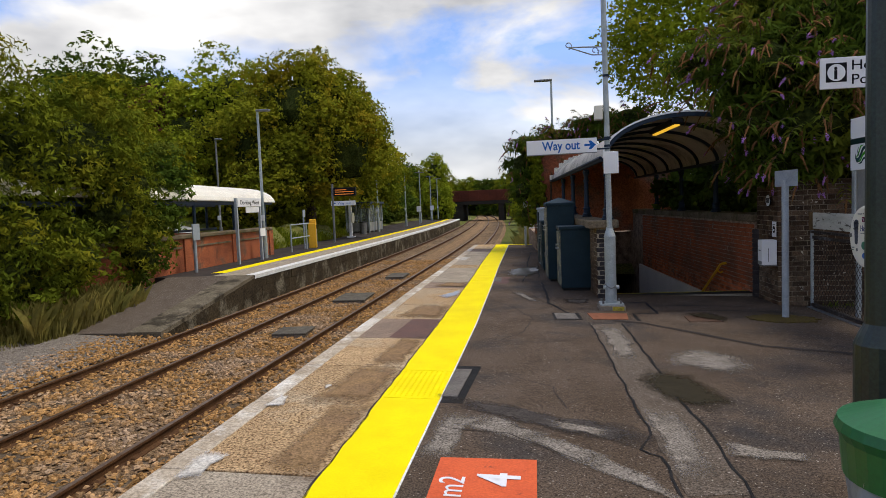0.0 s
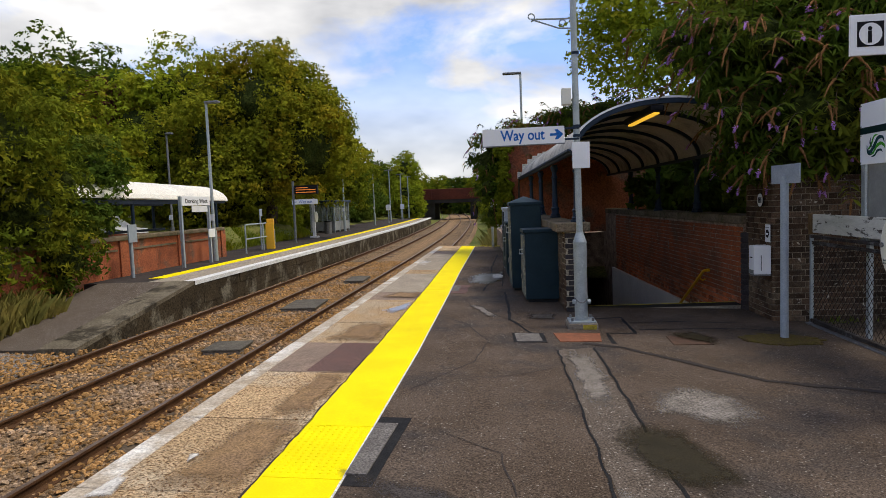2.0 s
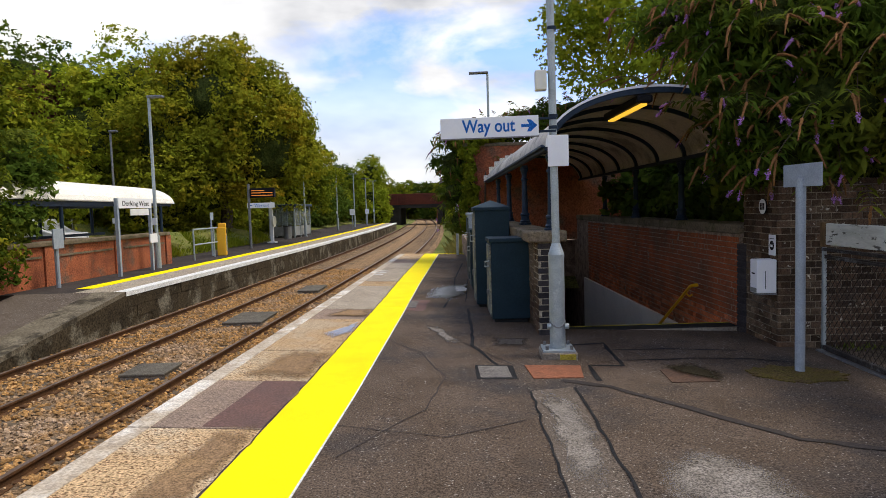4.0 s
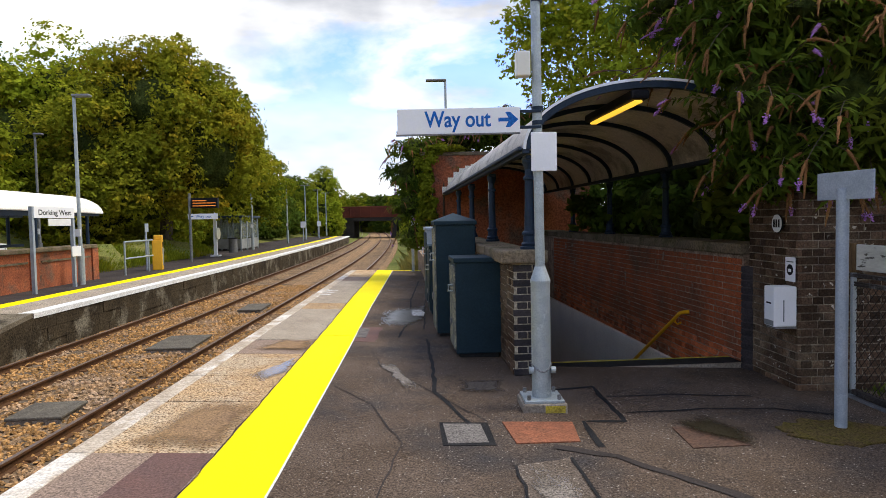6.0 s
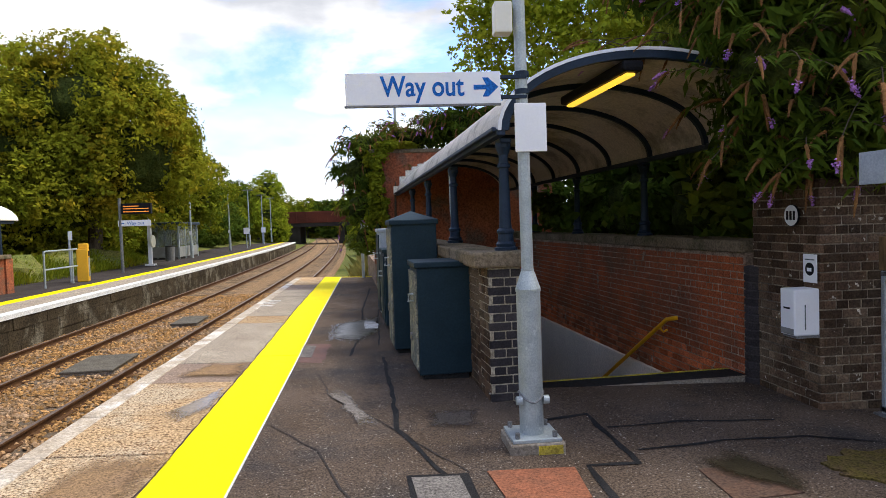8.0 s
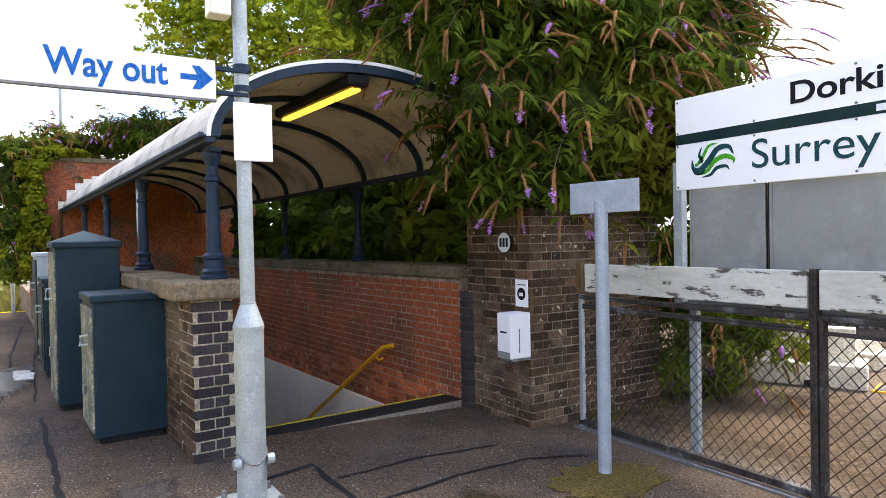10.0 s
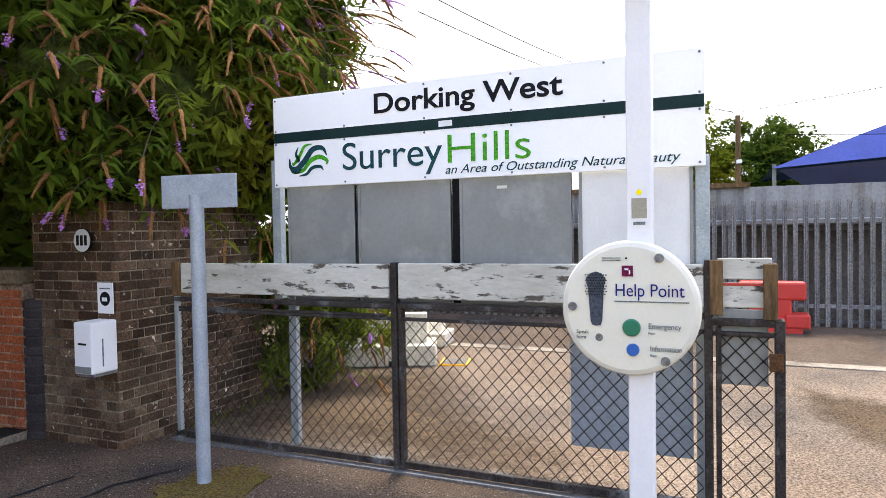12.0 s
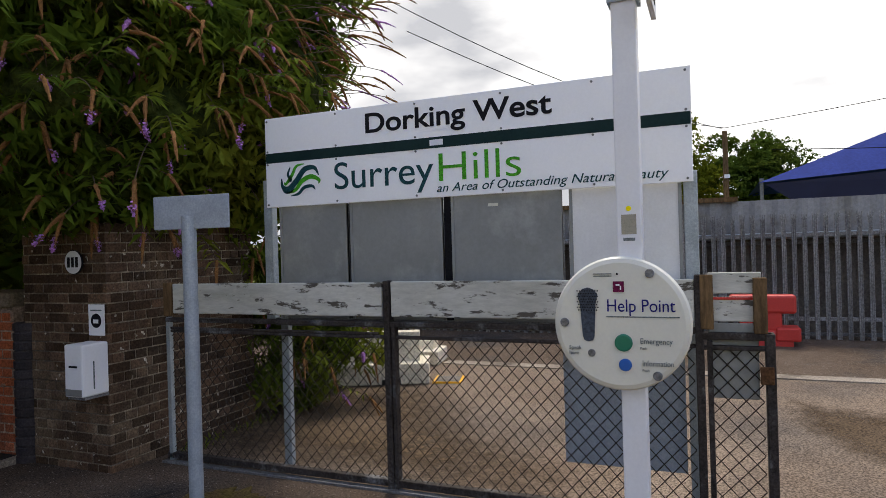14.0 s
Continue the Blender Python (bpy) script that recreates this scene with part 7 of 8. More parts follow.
def tree(name, label, category, base, blobs, n, size, leaf, seed, trunk=0.25, inner=0.62, limbs=True, ratio=0.55, droop=0.0, clump=0.2, group=""):
    x, y, z = base
    t = thing(name, label, category, base, group=group)
    off = np.array(base)
    loc = [(q[0] - x, q[1] - y, q[2] - z, q[3], q[4], q[5]) for q in blobs]
    v, f = leaf_cloud(loc, int(n * 2.0), size * 1.1, seed, clump, ratio, droop)
    me = bpy.data.meshes.new("crown")
    me.from_pydata(v.tolist(), [], f.tolist())
    me.materials.append(M[leaf])
    ob = new("crown", me)
    ob.parent = t
    # dark lumpy cores put the shade between the leaves into colour
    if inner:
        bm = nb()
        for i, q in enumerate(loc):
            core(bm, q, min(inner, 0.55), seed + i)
        part("inner_foliage", bm, "painted_shade", t)
    if trunk:
        rr = random.Random(seed)
        top = max(loc, key=lambda q: q[2])
        bm = nb()
        mid = (top[0] * .4, top[1] * .4, top[2] * .5)
        cyl(bm, (0, 0, -0.3), mid, trunk, trunk * .7, 9)
        cyl(bm, mid, top[:3], trunk * .7, trunk * .2, 8)
        part("trunk", bm, "bark", t)
        if limbs:
            for q in loc:
                bm = nb()
                a = Vector(mid) * rr.uniform(.5, .95)
                e = Vector(q[:3])
                h = a.lerp(e, .5) + Vector((0, 0, -0.1 * e.length * .3))
                cyl(bm, a, h, trunk * .4, trunk * .25, 7)
                cyl(bm, h, e, trunk * .25, trunk * .06, 6)
                part("limb", bm, "bark", t)
    return t


def e(x, y, z, r, ry=None, rz=None):
    return (x, y, z, r, ry or r, rz or r)


# bushes and trees on the far side
tree("buddleia_bush", "tall dense green shrub at the end of the opposite platform", "bush", (-12.0, 15.5, -0.9),
     [e(-12.6, 15.5, 3.0, 2.3), e(-11.6, 16.6, 3.4, 1.7), e(-12.3, 18.6, 2.2, 1.6), e(-11.8, 14.2, 1.0, 1.7), e(-12.1, 17.6, 0.7, 1.4), e(-13.5, 13.5, 4.4, 2.2), e(-12.6, 12.2, 2.0, 2.0), e(-13.0, 9.5, 2.5, 2.4), e(-11.3, 17.2, 1.7, 1.2), e(-11.2, 18.3, 0.6, 1.0), e(-11.4, 18.4, 2.4, 1.1), e(-11.1, 15.4, 0.5, 1.1), e(-11.5, 13.8, 0.3, 1.3), e(-12.0, 11.0, 0.4, 1.4)], 70000, 0.14, "leaf_bush", 11, 0.15, 0.6, ratio=0.35, droop=0.3)
tree("bush", "golden green shrub leaning over the platform ramp", "bush", (-12.0, 19.5, -0.7),
     [e(-12.4, 20.3, 2.4, 1.5), e(-12.0, 19.2, 1.0, 1.3), e(-11.9, 18.2, 0.0, 1.0), e(-12.6, 21.4, 3.0, 1.3)], 8000, 0.17, "leaf_dark", 12, 0.1, 0.68, ratio=0.4)
tree("tree", "dark broad-leaved tree behind the station", "tree", (-40, 60, 2.0), [e(-40, 60, 13, 6.5, 6, 5.5), e(-37, 62, 9, 6), e(-44, 60, 9, 6)], 20000, 0.36, "leaf_dark", 13, 0.5, 0.75)
tree("tree", "tall green tree behind the opposite canopy", "tree", (-21, 45, 0.3), [e(-21, 45, 9.4, 3.6), e(-22.5, 43, 6.2, 4.2), e(-19.5, 44, 5.0, 3.4), e(-24, 42, 3, 4)], 26000, 0.24, "leaf_bright", 14, 0.35, 0.68)
tree("tree", "purple-leaved tree among the green ones", "tree", (-27.5, 44, 0.5), [e(-27, 44, 8.0, 2.6), e(-26, 43, 6.0, 2.4)], 3500, 0.36, "carbon", 15, 0.25, 0.7)
tree("tree", "large full maple with leaves starting to turn", "tree", (-14.2, 42, -0.2),
     [e(-14.4, 42, 8.0, 3.9, 4, 3.6), e(-12.2, 42.5, 5.4, 3.5), e(-16.4, 41, 5.6, 3.8), e(-15.5, 41, 3.4, 3.2), e(-11.8, 44.5, 5.4, 2.3, 2.3, 1.9), e(-17.5, 40, 2.6, 3.2), e(-14, 43, 10.2, 2.0), e(-12.4, 42, 9.3, 1.5), e(-16.2, 41.5, 9.0, 1.6)], 60000, 0.19, "leaf_gold", 16, 0.4, 0.74)
tree("tree", "tall conical green tree", "tree", (-15.5, 61, -0.2), [e(-15.4, 60, 7.6, 2.4, 2.4, 3.4), e(-14.6, 62, 4.6, 2.9, 3, 3.6), e(-16.5, 60, 3.6, 3.2), e(-15.5, 60, 10.6, 1.4, 1.4, 2.2)], 20000, 0.24, "leaf_mid", 17, 0.3, 0.74)
rr = random.Random(4)
for i in range(13):
    yy = 48 + i * 6.2
    xx = -18.3 + bend(yy) * 0.8 + rr.uniform(-1, 1)
    hh = (4.0, 4.4, 4.6, 4.8, 4.9, 4.6, 4.4, 4.6, 5.2, 5.8, 6.4, 6.6, 6.8)[i] + rr.uniform(-0.3, 0.3)
    tree("tree", "green roadside tree in the belt behind the opposite platform", "tree", (xx, yy, 0.1), [e(xx, yy, hh * .62, 3.2, 3.6, hh * .55), e(xx + 1.4, yy + 2, hh * .35, 2.4, 2.6, hh * .4), e(xx - .5, yy + 1, hh * 1.0, 2.0, 2.2, hh * .42)], 10000, 0.25, rr.choice(["leaf_mid", "leaf_bright", "leaf_dark", "leaf_mid"]), 200 + i, 0.2, 0.76, limbs=False, group="tree belt")
for i in range(6):
    xx, yy = -22 - i * 5, 34 + (i % 3) * 5
    tree("tree", "dark green tree behind the car park", "tree", (xx, yy, 0.5), [e(xx, yy, 4.2, 3.6, 3.4, 3.6), e(xx + 1.5, yy - 1, 2.4, 3.2), e(xx - 1, yy, 7.0, 2.4)], 12000, 0.25, ["leaf_mid", "leaf_dark"][i % 2], 300 + i, 0.25, 0.75, limbs=False, group="tree belt")
for i, (x, y, z, r) in enumerate(((-16, 165, 5.2, 5), (-10, 158, 5.0, 4.5), (-4.5, 150, 5.6, 5), (1.5, 140, 6.0, 5.5), (-24, 170, 6, 6), (-30, 150, 5, 6), (6, 130, 6, 6))):
    tree("tree", "distant woodland tree beyond the bridge", "tree", (x, y, -1), [e(x, y, z, r * .8, r * .8, r * .6), e(x + 1.5, y, z - 3.0, r, r, r * .7)], 5500, 0.5, ["leaf_mid", "leaf_dark"][i % 2], 400 + i, 0.3, 0.8, limbs=False, group="distant trees")
for i, (x, y, z, r) in enumerate(((1.2, 66, 1.2, 2.2), (0.2, 84, 1.8, 2.6), (-0.6, 98, 2.2, 2.8), (2.8, 76, 2.6, 3.2), (2.2, 48, 1.5, 2.2), (3.0, 56, 2.6, 3.0), (2.0, 104, 3.6, 3.4), (3.4, 38, 2.0, 2.4))):
    tree("bush", "green lineside bush on the bank", "bush", (x, y, -1.0), [e(x, y, z - 0.4, r), e(x + 1.2, y + 1.5, z - 1.0, r * .9)], 7000, 0.21, ["leaf_mid", "leaf_bright", "leaf_dark"][i % 3], 500 + i, 0.0, 0.75, group="lineside bushes")
tree("tree", "green tree beside the bridge at the end of the platform", "tree", (-14.6, 100, -0.5), [e(-14.4, 100, 2.6, 2.3, 2.4, 3.2), e(-15.2, 103, 6.4, 2.2, 2.4, 3.4), e(-13.6, 99, 1.0, 1.8)], 12000, 0.25, "leaf_bright", 61, 0.2, 0.6, limbs=False)
# right-hand trees
tree("tree", "tall bright green tree behind the stair canopy", "tree", (6.6, 21, 0.2), [e(4.6, 23.5, 6.6, 1.6), e(5.6, 21.5, 7.2, 2.1), e(6.8, 20, 5.2, 2.2), e(7.4, 18, 7.0, 2.2), e(6.2, 18.0, 4.4, 1.5), e(8, 21, 8.5, 2.4)], 34000, 0.115, "leaf_bright", 18, 0.22, 0.0, ratio=0.6)
# added light blocker: keeps sun and sky off the stair shrubs and pier
tree("tree", "dense dark green trees added behind the buddleia to block light", "tree", (8.6, 15.5, -0.2), [e(8.7, 15, 3.4, 1.9, 2.3, 2.1), e(8.6, 18.4, 3.8, 1.9, 2.3, 2.4), e(9.6, 16.5, 5.0, 2.0, 2.4, 1.6)], 14000, 0.2, "leaf_dark", 24, 0.2, 0.7)
tree("bush", "dark shrubs growing behind the stair wall", "bush", (5.6, 15, -0.3), [e(5.6, 13.2, 1.7, 0.9), e(5.7, 15.0, 1.6, 1.2), e(5.6, 17.2, 1.7, 1.2), e(5.6, 19.4, 1.8, 1.3), e(6.6, 14.5, 2.6, 1.2), e(6.8, 17, 2.8, 1.3), e(5.5, 12.7, 2.7, 0.8, .8, .9), e(5.6, 13.7, 2.7, 0.85, .9, 1.0), e(5.7, 14.9, 3.0, 0.9, 1.0, 1.0)], 14000, 0.19, "leaf_dark", 19, 0.06, 0.6)
tree("climbing_ivy", "green ivy climbing the corner of the brick gable wall", "climber", (1.2, 22.4, -0.9), [e(0.8, 22.45, 3.1, 0.22, .25, .5), e(0.85, 22.45, 2.3, 0.2, .25, .6), e(1.3, 22.75, 3.5, 0.55, .3, .14), e(0.8, 22.5, 1.4, 0.25, .25, .6)], 5000, 0.075, "leaf_mid", 20, 0.05, 0.3, ratio=0.7)
# car park trees
tree("tree", "airy green tree beyond the palisade fence", "tree", (31, 8.0, -0.2), [e(31, 8.2, 3.4, 1.6, 1.6, 1.9), e(31, 9.2, 5.2, 1.3), e(31, 7.7, 5.7, 0.7, .7, 1.3)], 14000, 0.125, "leaf_bush", 21, 0.12, 0.0)
tree("tree", "rounded green tree beyond the palisade fence", "tree", (33, 5.4, -0.2), [e(33, 5.4, 4.0, 2.0, 2.0, 1.6), e(33, 4.2, 4.6, 1.5), e(33, 6.4, 5.2, 1.0), e(33, 4.6, 5.4, 0.9)], 17000, 0.125, "leaf_dark", 22, 0.12, 0.0)
tree("hedge", "low green hedge far behind the tent", "hedge", (40, 0, -0.2), [e(40, 2, 2.0, 2.5, 6, 2.6), e(40, -8, 2.2, 2.5, 6, 2.6), e(42, 12, 2.0, 3, 7, 2.4)], 5000, 0.4, "leaf_dark", 23, 0.0, 0.8)


# the buddleia over the brick pier
def buddleia(name, label, base, blobs, n_leaf, n_stem, seed, leaf=0.13, spikes=1.0, inner=0.0, sprays_at=()):
    x, y, z = base
    t = thing(name, label, "buddleia", base)
    rng = random.Random(seed)
    loc = [(q[0] - x, q[1] - y, q[2] - z, q[3], q[4], q[5]) for q in blobs]
    v, f = leaf_cloud(loc, n_leaf, leaf, seed, 0.27, 0.27, 0.55, 0.5)
    me = bpy.data.meshes.new("crown")
    me.from_pydata(v.tolist(), [], f.tolist())
    me.materials.append(M["leaf_bud"])
    ob = new("crown", me)
    ob.parent = t
    # same dark cores, painted shade behind the buddleia leaves
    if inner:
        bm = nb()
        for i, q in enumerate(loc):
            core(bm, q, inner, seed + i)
        part("inner_foliage", bm, "painted_shade", t)
    stems, seeds, blooms, blades = nb(), ([], []), ([], []), ([], [])
    nr = np.random.default_rng(seed)

    def spray(store, at, way, length, rad, count, s, sag=0.0):
        vs, fs = store
        for k in range(count):
            tt = k / count
            c = at + way * length * tt + Vector((0, 0, -sag * tt * tt)) + Vector(nr.normal(size=3)) * rad * (1 - tt * .75)
            a = Vector(nr.normal(size=3)).normalized() * s
            b = a.orthogonal().normalized() * s * .8
            o = len(vs)
            vs.extend([tuple(c - a), tuple(c + b), tuple(c + a), tuple(c - b)])
            fs.append((o, o + 1, o + 2, o + 3))

    def spike(store, at, way, length, rad, sag):
        """A tapering flower spike, slightly knobbly, bending down towards its tip."""
        vs, fs = store
        o, n, rings = len(vs), 6, 9
        u = way.orthogonal().normalized()
        w = way.cross(u)
        for k in range(rings):
            tt = k / (rings - 1)
            c = at + way * length * tt + Vector((0, 0, -sag * tt * tt))
            for j in range(n):
                r = rad * (1.0 - 0.6 * tt ** 2) * rng.uniform(.55, 1.25)
                vs.append(tuple(c + (u * math.cos(j * 1.0472) + w * math.sin(j * 1.0472)) * r))
        for k in range(rings - 1):
            for j in range(n):
                fs.append((o + k * n + j, o + k * n + (j + 1) % n, o + (k + 1) * n + (j + 1) % n, o + (k + 1) * n + j))
        spray(store, at, way, length, rad * 1.1, 70, .006, sag)

    def blade(at, way, length):
        """One narrow pointed leaf, folded along its midrib."""
        side = way.cross(Vector((rng.gauss(0, .4), rng.gauss(0, .4), 1))).normalized()
        up = side.cross(way)
        vs, fs = blades
        o, w = len(vs), length * 0.13
        mid, end = at + way * length * .45 + up * length * .04, at + way * length - Vector((0, 0, length * .18))
        vs.extend([tuple(at), tuple(mid + side * w + up * w * .4), tuple(mid), tuple(mid - side * w + up * w * .4), tuple(end)])
        fs.extend([(o, o + 2, o + 1), (o + 1, o + 2, o + 4), (o, o + 3, o + 2), (o + 3, o + 4, o + 2)])

    def shoot(start, way, length, sag, n):
        """An arching leafy shoot that ends in faded and flowering spikes."""
        pts = [start + way * length * k / 8 + Vector((0, 0, -sag * (k / 8) ** 2)) for k in range(9)]
        tube(stems, pts[::2], 0.0045, 4)
        for k in range(2, 9):
            d = (pts[k] - pts[k - 1]).normalized()
            sidev = d.cross(Vector((0, 0, 1))).normalized() if abs(d.z) < .98 else Vector((1, 0, 0))
            turn = rng.uniform(-.5, .5)
            for sgn in (-1, 1):
                way2 = (d * .55 + sidev * sgn + Vector((0, 0, turn * sgn - .25))).normalized()
                blade(pts[k], way2, rng.uniform(.6, 1.1) * leaf)
        d = (pts[8] - pts[7]).normalized()
        for j in range(n):
            dd = (d + Vector((rng.gauss(0, .35), rng.gauss(0, .35), rng.uniform(-.7, .1)))).normalized()
            ln = rng.uniform(.12, .28)
            if rng.random() < 0.9 * spikes:
                spike(seeds, pts[8], dd, ln, .016, .09)
                if rng.random() < .16:
                    spray(blooms, pts[8] + dd * ln * .85 + Vector((0, 0, -.05)), (dd + Vector((0, 0, -.5))).normalized(), .09, .014, 60, .011)
            else:
                spike(blooms, pts[8], dd, ln * .6, .021, .03)

    for i in range(n_stem):
        q = rng.choices(loc, [p[3] ** 2 for p in loc])[0]
        d = Vector((rng.gauss(0, 1) - 0.6, rng.gauss(0, 1) - 0.9, rng.gauss(0, .7) + .15)).normalized()
        root = Vector(q[:3]) + Vector((d.x * q[3], d.y * q[4], d.z * q[5])) * 0.75
        out = (d + Vector((0, 0, .25))).normalized()
        ln = rng.uniform(.3, .65) * (0.6 if q[3] < .5 else 1.0)
        shoot(root, out, ln, rng.uniform(.15, .55) * ln, 1 + (rng.random() < .4))
    for (cx, cy, cz, r, way) in sprays_at:
        for i in range(16):
            at = Vector((cx - x, cy - y, cz - z)) + Vector((rng.gauss(0, r), rng.gauss(0, r), rng.gauss(0, r)))
            go = (Vector(way) + Vector((rng.gauss(0, .25), rng.gauss(0, .25), rng.uniform(-.45, .4)))).normalized()
            end = at + go * rng.uniform(.25, .5)
            tube(stems, [at, at.lerp(end, .5) + Vector((0, 0, .03)), end], 0.004, 4)
            drop = (go + Vector((0, 0, -.35))).normalized()
            spike(seeds if rng.random() < .82 else blooms, end, drop, rng.uniform(.18, .34), .011, .05)
    tagged(raw("shoot_leaf", blades[0], blades[1], "leaf_bud", t, "narrow pointed leaves on arching shoots"), kind="stuff")
    tagged(part("stem", stems, "bark", t), kind="stuff")
    tagged(raw("seed_spike", seeds[0], seeds[1], "seedhead", t, "drooping brown faded flower spikes"), kind="stuff")
    tagged(raw("flower_spike", blooms[0], blooms[1], "blossom", t, "purple flower spikes"), kind="stuff")
    return t


buddleia("buddleia", "overgrown buddleia with purple flowers hanging over the brick pier", (5.2, 12.0, 1.6),
         [e(4.3, 12.0, 3.8, 0.75, .8, .55), e(4.7, 11.7, 2.85, 0.85, .7, .75), e(5.2, 11.9, 2.3, 0.8), e(5.5, 11.5, 3.1, 1.0), e(6.1, 11.2, 2.6, 0.75), e(4.9, 12.3, 3.9, 1.1), e(6.0, 11.6, 3.7, 1.0), e(4.5, 11.75, 2.2, 0.5, .5, .55), e(5.6, 11.6, 1.85, 0.6, .5, .5), e(6.4, 10.9, 3.3, 0.6), e(3.7, 12.4, 3.95, 0.5, .6, .35), e(5.3, 12.8, 4.6, 1.2), e(4.7, 12.2, 2.75, .5, .5, .5), e(7.2, 11.8, 4.2, 1.2), e(6.3, 13.5, 3.6, 1.6), e(3.9, 11.4, 3.5, .4, .4, .3), e(4.15, 11.25, 2.75, .5, .4, .45), e(4.4, 11.2, 2.25, .4, .3, .4), e(4.95, 11.0, 2.65, .7, .5, .6), e(4.25, 11.3, 3.6, .7, .5, .5), e(5.6, 10.9, 3.2, .7, .5, .6), e(4.28, 11.4, 1.9, .25, .2, .22), e(4.6, 11.2, 2.0, .3, .2, .25)], 60000, 430, 31, 0.18, inner=0.68, sprays_at=((6.2, 10.6, 3.1, .25, (.5, -.85, .1)), (6.5, 10.6, 3.7, .3, (.5, -.85, .15)), (5.8, 10.5, 3.5, .3, (.3, -.9, .1)), (6.9, 10.9, 4.3, .3, (.5, -.85, .2)), (3.6, 11.9, 3.3, .25, (-.8, -.4, -.2))))
buddleia("buddleia", "buddleia hanging beside the sign board", (6.7, 11.3, -0.2),
         [e(6.6, 11.2, 0.9, 0.55, .5, .9), e(7.2, 11.4, 0.6, 0.6, .5, .7), e(6.5, 11.0, 1.9, 0.6, .5, .8), e(7.8, 11.6, 0.7, 0.6), e(6.9, 10.8, 0.75, 0.4, .3, .45), e(6.2, 10.9, 1.0, 0.35, .3, .5), e(7.3, 10.6, 0.5, 0.4, .3, .35), e(6.5, 10.9, 0.3, 0.5, .3, .4)], 15000, 46, 32, 0.12)


buddleia("buddleia", "buddleia with faded brown flower spikes over the brick gable", (1.3, 23.2, -0.8),
         [e(0.3, 23.1, 2.9, 0.5, .6, .55), e(0.5, 23.2, 3.6, 0.6, .6, .4), e(1.7, 23.6, 3.8, 0.8, .6, .5), e(2.9, 23.4, 4.1, 0.9, .7, .55), e(0.3, 23.0, 2.0, 0.45, .5, .5), e(0.5, 23.1, 1.2, 0.45), e(4.0, 23.6, 4.3, 1.0, .8, .6)], 12000, 170, 33, 0.17, inner=0.6)


# grass on the bank
def grass(name, n, x0, x1, y0, y1, h, seed, material="grassblade", lift=0.0, zfun=ground_height):
    rng = np.random.default_rng(seed)
    x, y = x0 + (x1 - x0) * rng.random(n), y0 + (y1 - y0) * rng.random(n)
    z = np.array([zfun(a, b) for a, b in zip(x, y)]) + lift
    hh = h * (0.4 + rng.random(n))
    a = rng.random(n) * 6.283
    dx, dy = np.cos(a), np.sin(a)
    lean = 0.5 * hh * rng.random(n)
    w = 0.012
    v = np.stack([np.stack([x - dy * w, y + dx * w, z], 1), np.stack([x + dy * w, y - dx * w, z], 1), np.stack([x + dx * lean * .5, y + dy * lean * .5, z + hh * .7], 1), np.stack([x + dx * lean * 1.3, y + dy * lean * 1.3, z + hh], 1)], 1)
    f = np.array([(0, 1, 2), (2, 1, 3)])
    f = (np.arange(n)[:, None, None] * 4 + f[None]).reshape(-1, 3)
    return raw(name, v.reshape(-1, 3).tolist(), f.tolist(), material)


lone(grass("long_grass", 3200, -11.3, -10.2, 13.0, 16.8, 0.7, 51), "tall dry yellow grass beside the ramp", "grass", "stuff")
lone(grass("weeds", 2600, -12.0, -10.4, 6.0, 14.5, 0.22, 52), "short weeds and dry grass on the bank", "grass", "stuff")
lone(grass("long_grass", 5000, 0.0, 1.6, 26.5, 60, 0.9, 53, lift=0.2), "tall yellow grass beyond the platform end", "grass", "stuff")
lone(grass("verge_grass", 110, 5.0, 6.5, 10.95, 11.15, 0.1, 54, "leaf_bud", 0.0), "weeds at the foot of the brick pier", "grass", "stuff")
bm = nb()
for i in range(4):
    core(bm, (-14.3, 30 + i * 4, -0.3, 1.8, 3.0, 1.3), 0.8, i)
lone(part("grass_mound", bm, "grassbed"), "low grassy mound behind the platform", "bank", "structure")
lone(grass("mound_grass", 9000, -14.5, -12.7, 30, 46, 0.28, 55, "leaf_mid", zfun=lambda a, b: 0.45 - abs(a + 14.0) * 0.6), "green grass on the mound", "grass", "stuff")


# ---- brickwork, a piece each ----
def brick_mesh(w, d, h, material):
    me = bpy.data.meshes.new("brick")
    bm = nb()
    box(bm, -w / 2, w / 2, -d / 2, d / 2, -h / 2, h / 2)
    top = [ed for ed in bm.edges]
    bmesh.ops.bevel(bm, geom=top, offset=0.004, segments=1, affect="EDGES")
    bm.to_mesh(me)
    bm.free()
    me.materials.append(M[material])
    return me


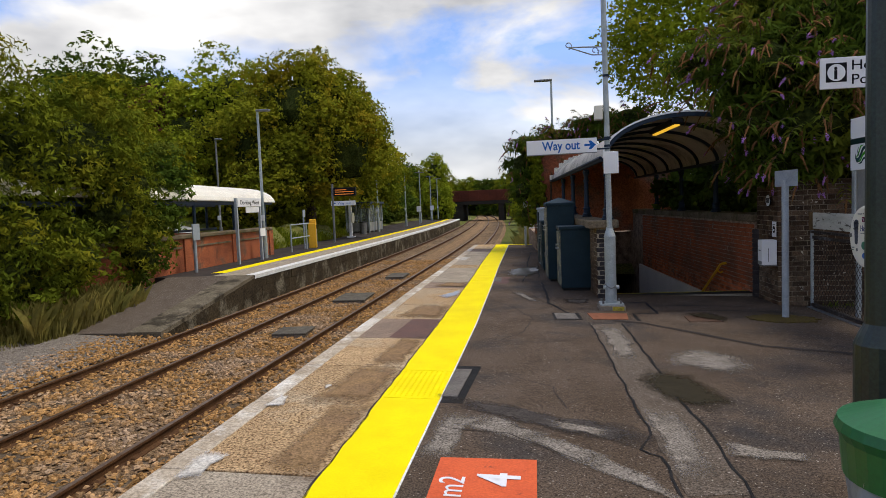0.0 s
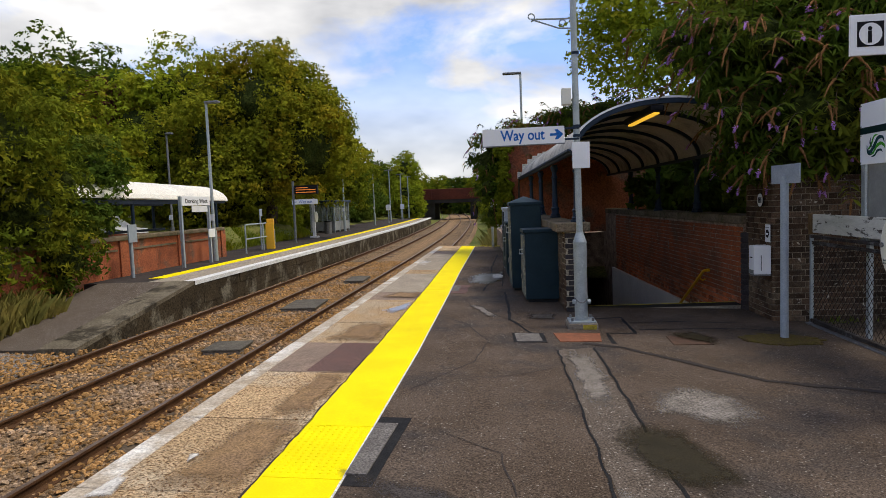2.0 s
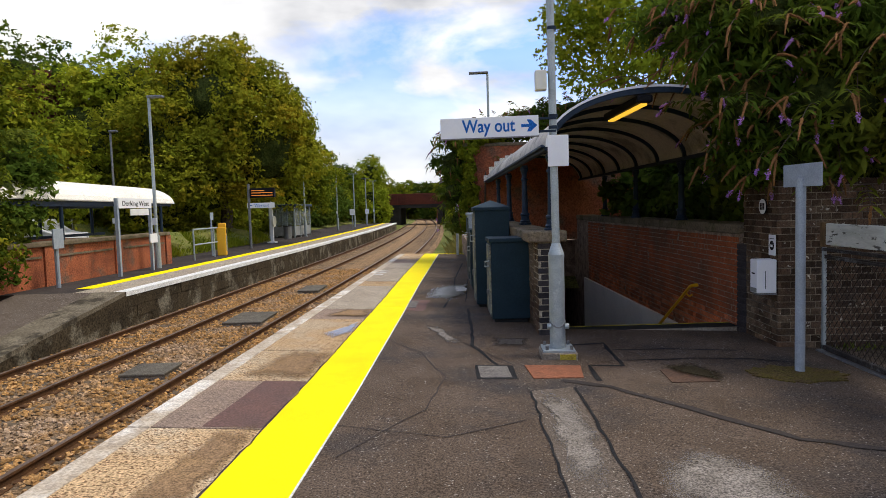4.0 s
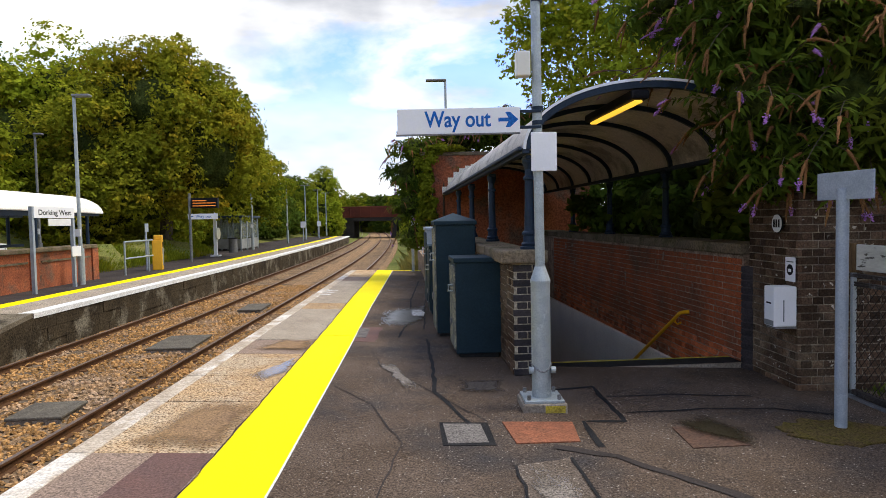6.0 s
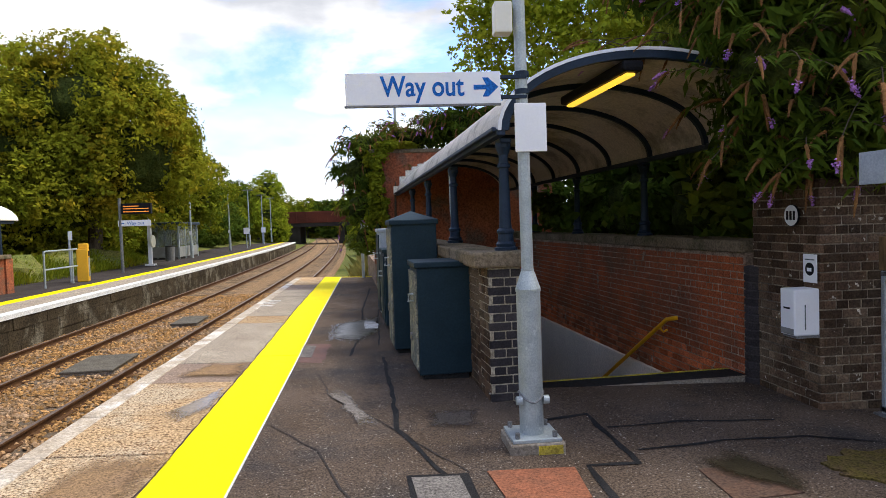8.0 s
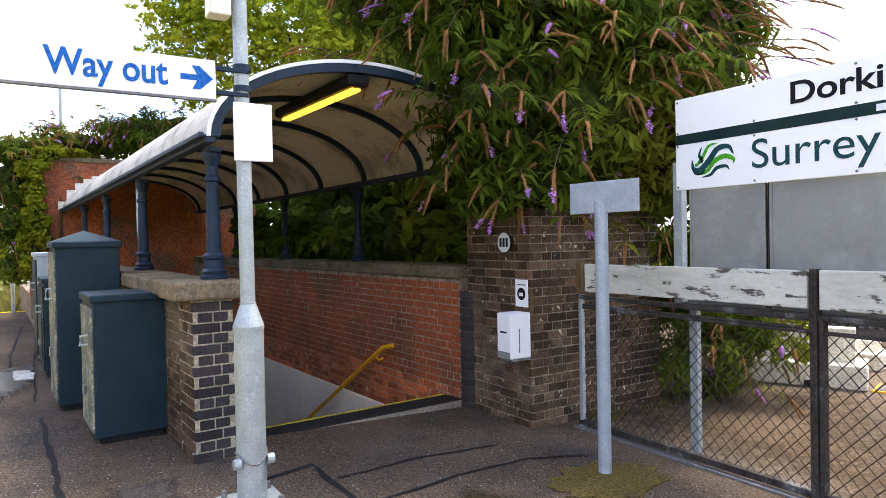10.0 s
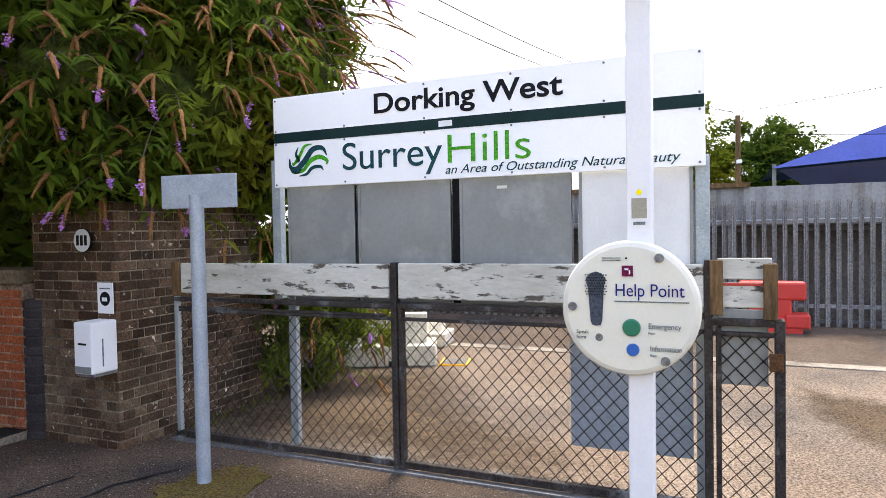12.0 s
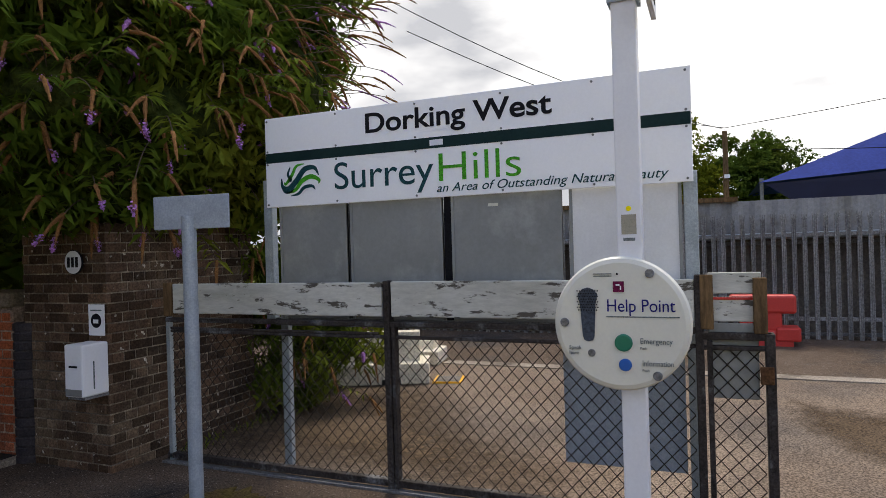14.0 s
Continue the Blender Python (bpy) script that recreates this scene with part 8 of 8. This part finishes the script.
def brick_face(parent, m, width, z0, courses, course, material, seed, limit=300, skip=None, long=0.215, short=0.1025, first=0):
    """Bricks over a face: m takes (along, out, up) into the parent's space."""
    rng = random.Random(seed)
    joint = 0.011
    meshes = {k: brick_mesh(k, 0.05, course - joint, material) for k in (long, short)}
    count, rest = 0, bmesh.new()
    for c in range(courses):
        kind = short if (c + first) % 2 else long
        step = kind + joint
        x = -(step / 2 if (c + first) % 2 else 0.0) - 0.02
        zc = z0 + (c + .5) * course
        while x < width:
            a, b = max(x, 0.0), min(x + kind, width)
            mid = (a + b) / 2
            if b - a > 0.035 and not (skip and skip(mid, zc)):
                tr = m @ pose(mid, 0.0 + rng.uniform(-.004, .003), zc, rng.uniform(-.6, .6), 0, rng.uniform(-.5, .5)) @ Matrix.Diagonal(((b - a) / kind, 1, 1, 1))
                if count < limit:
                    ob = new("brick", meshes[kind])
                    ob.parent = parent
                    ob.matrix_basis = tr
                else:
                    o = bmesh.new()
                    o.from_mesh(meshes[kind])
                    o.transform(tr)
                    tmp = bpy.data.meshes.new("tmp")
                    o.to_mesh(tmp)
                    o.free()
                    rest.from_mesh(tmp)
                    bpy.data.meshes.remove(tmp)
                count += 1
            x += step
    if rest.verts:
        r = part("brick_rest", rest, material, parent)
        tagged(r, kind="stuff")
    else:
        rest.free()


bp = thing("brick_pier", "weathered brown brick wall pier beside the gate", "wall", (4.43, 11.15, 0), kind="structure")
part("mortar_core", bx(0.003, 1.7, 0.003, 0.95, -0.3, 1.80), "mortar", bp)
AL_X = Matrix(((1, 0, 0, 0), (0, 1, 0, 0.02), (0, 0, 1, 0), (0, 0, 0, 1)))
AL_Y = Matrix(((0, 1, 0, 0.02), (1, 0, 0, 0), (0, 0, 1, 0), (0, 0, 0, 1)))
brick_face(bp, AL_X, 1.7, -0.16, 25, 0.0785, "brick_brown", 61, 300)
brick_face(bp, AL_Y, 0.95, -0.16, 25, 0.0785, "brick_brown", 62, 300, first=1)

sw = thing("stair_wall", "stained red brick wall on the far side of the stairs", "wall", (1.98, 11.75, 0), RZ, kind="structure")
part("mortar_core", bx(2.494, 2.88, 0.4, 10.9, -3.4, 1.14), "mortar_dark", sw)
SWM = Matrix(((0, 1, 0, 2.515), (1, 0, 0, 0.4), (0, 0, 1, 0), (0, 0, 0, 1)))
brick_face(sw, SWM, 9.0, -0.48, 20, 0.0785, "brick_red", 63, 300)
tw = thing("stair_wall", "red brick wall between the stairs and the track", "wall", (1.98, 11.75, 0), RZ, kind="structure")
part("mortar_core", bx(-0.253, 0.022, 0.1, 10.9, -3.4, 1.13), "mortar", tw)
TWM = Matrix(((0, 1, 0, -0.235), (1, 0, 0, 0.36), (0, 0, 1, 0), (0, 0, 0, 1)))
brick_face(tw, TWM, 5.0, -0.1, 16, 0.0785, "brick_brown", 64, 300)
TWI = Matrix(((0, 1, 0, 0.005), (1, 0, 0, 0.36), (0, 0, 1, 0), (0, 0, 0, 1)))
brick_face(tw, TWI, 3.0, -0.4, 19, 0.0785, "brick_red", 65, 0)
pb = thing("brick_pier", "blue engineering brick pier with pale mortar and rounded corners", "pier", (1.98, 11.75, 0), RZ, kind="structure")
part("mortar_core", bx(-0.257, 0.03, -0.053, 0.36, -0.3, 1.13), "mortar_light", pb)
PBM = Matrix(((1, 0, 0, -0.26), (0, 1, 0, -0.035), (0, 0, 1, 0), (0, 0, 0, 1)))
brick_face(pb, PBM, 0.295, -0.06, 15, 0.0785, "brick_blue", 66, 300)
PBL = Matrix(((0, 1, 0, -0.24), (1, 0, 0, -0.05), (0, 0, 1, 0), (0, 0, 0, 1)))
brick_face(pb, PBL, 0.41, -0.06, 15, 0.0785, "brick_brown", 67, 300, first=1)
cr = thing("corner_pilaster", "rounded dark brick pilaster at the stair wall end", "pilaster", tuple(S(2.5, 0.24, 0)), 0, kind="structure")
for i in range(15):
    bm = nb()
    zb = -0.16 + 0.0785 * i
    lathe(bm, (0, 0, zb), ((.105, .006), (.112, .012), (.112, .066), (.105, .072)), 18)
    part("brick", bm, "brick_blue", cr)
part("mortar_core", cyl(nb(), (0, 0, -0.2), (0, 0, 1.0), 0.1, n=18), "brick_blue", cr)
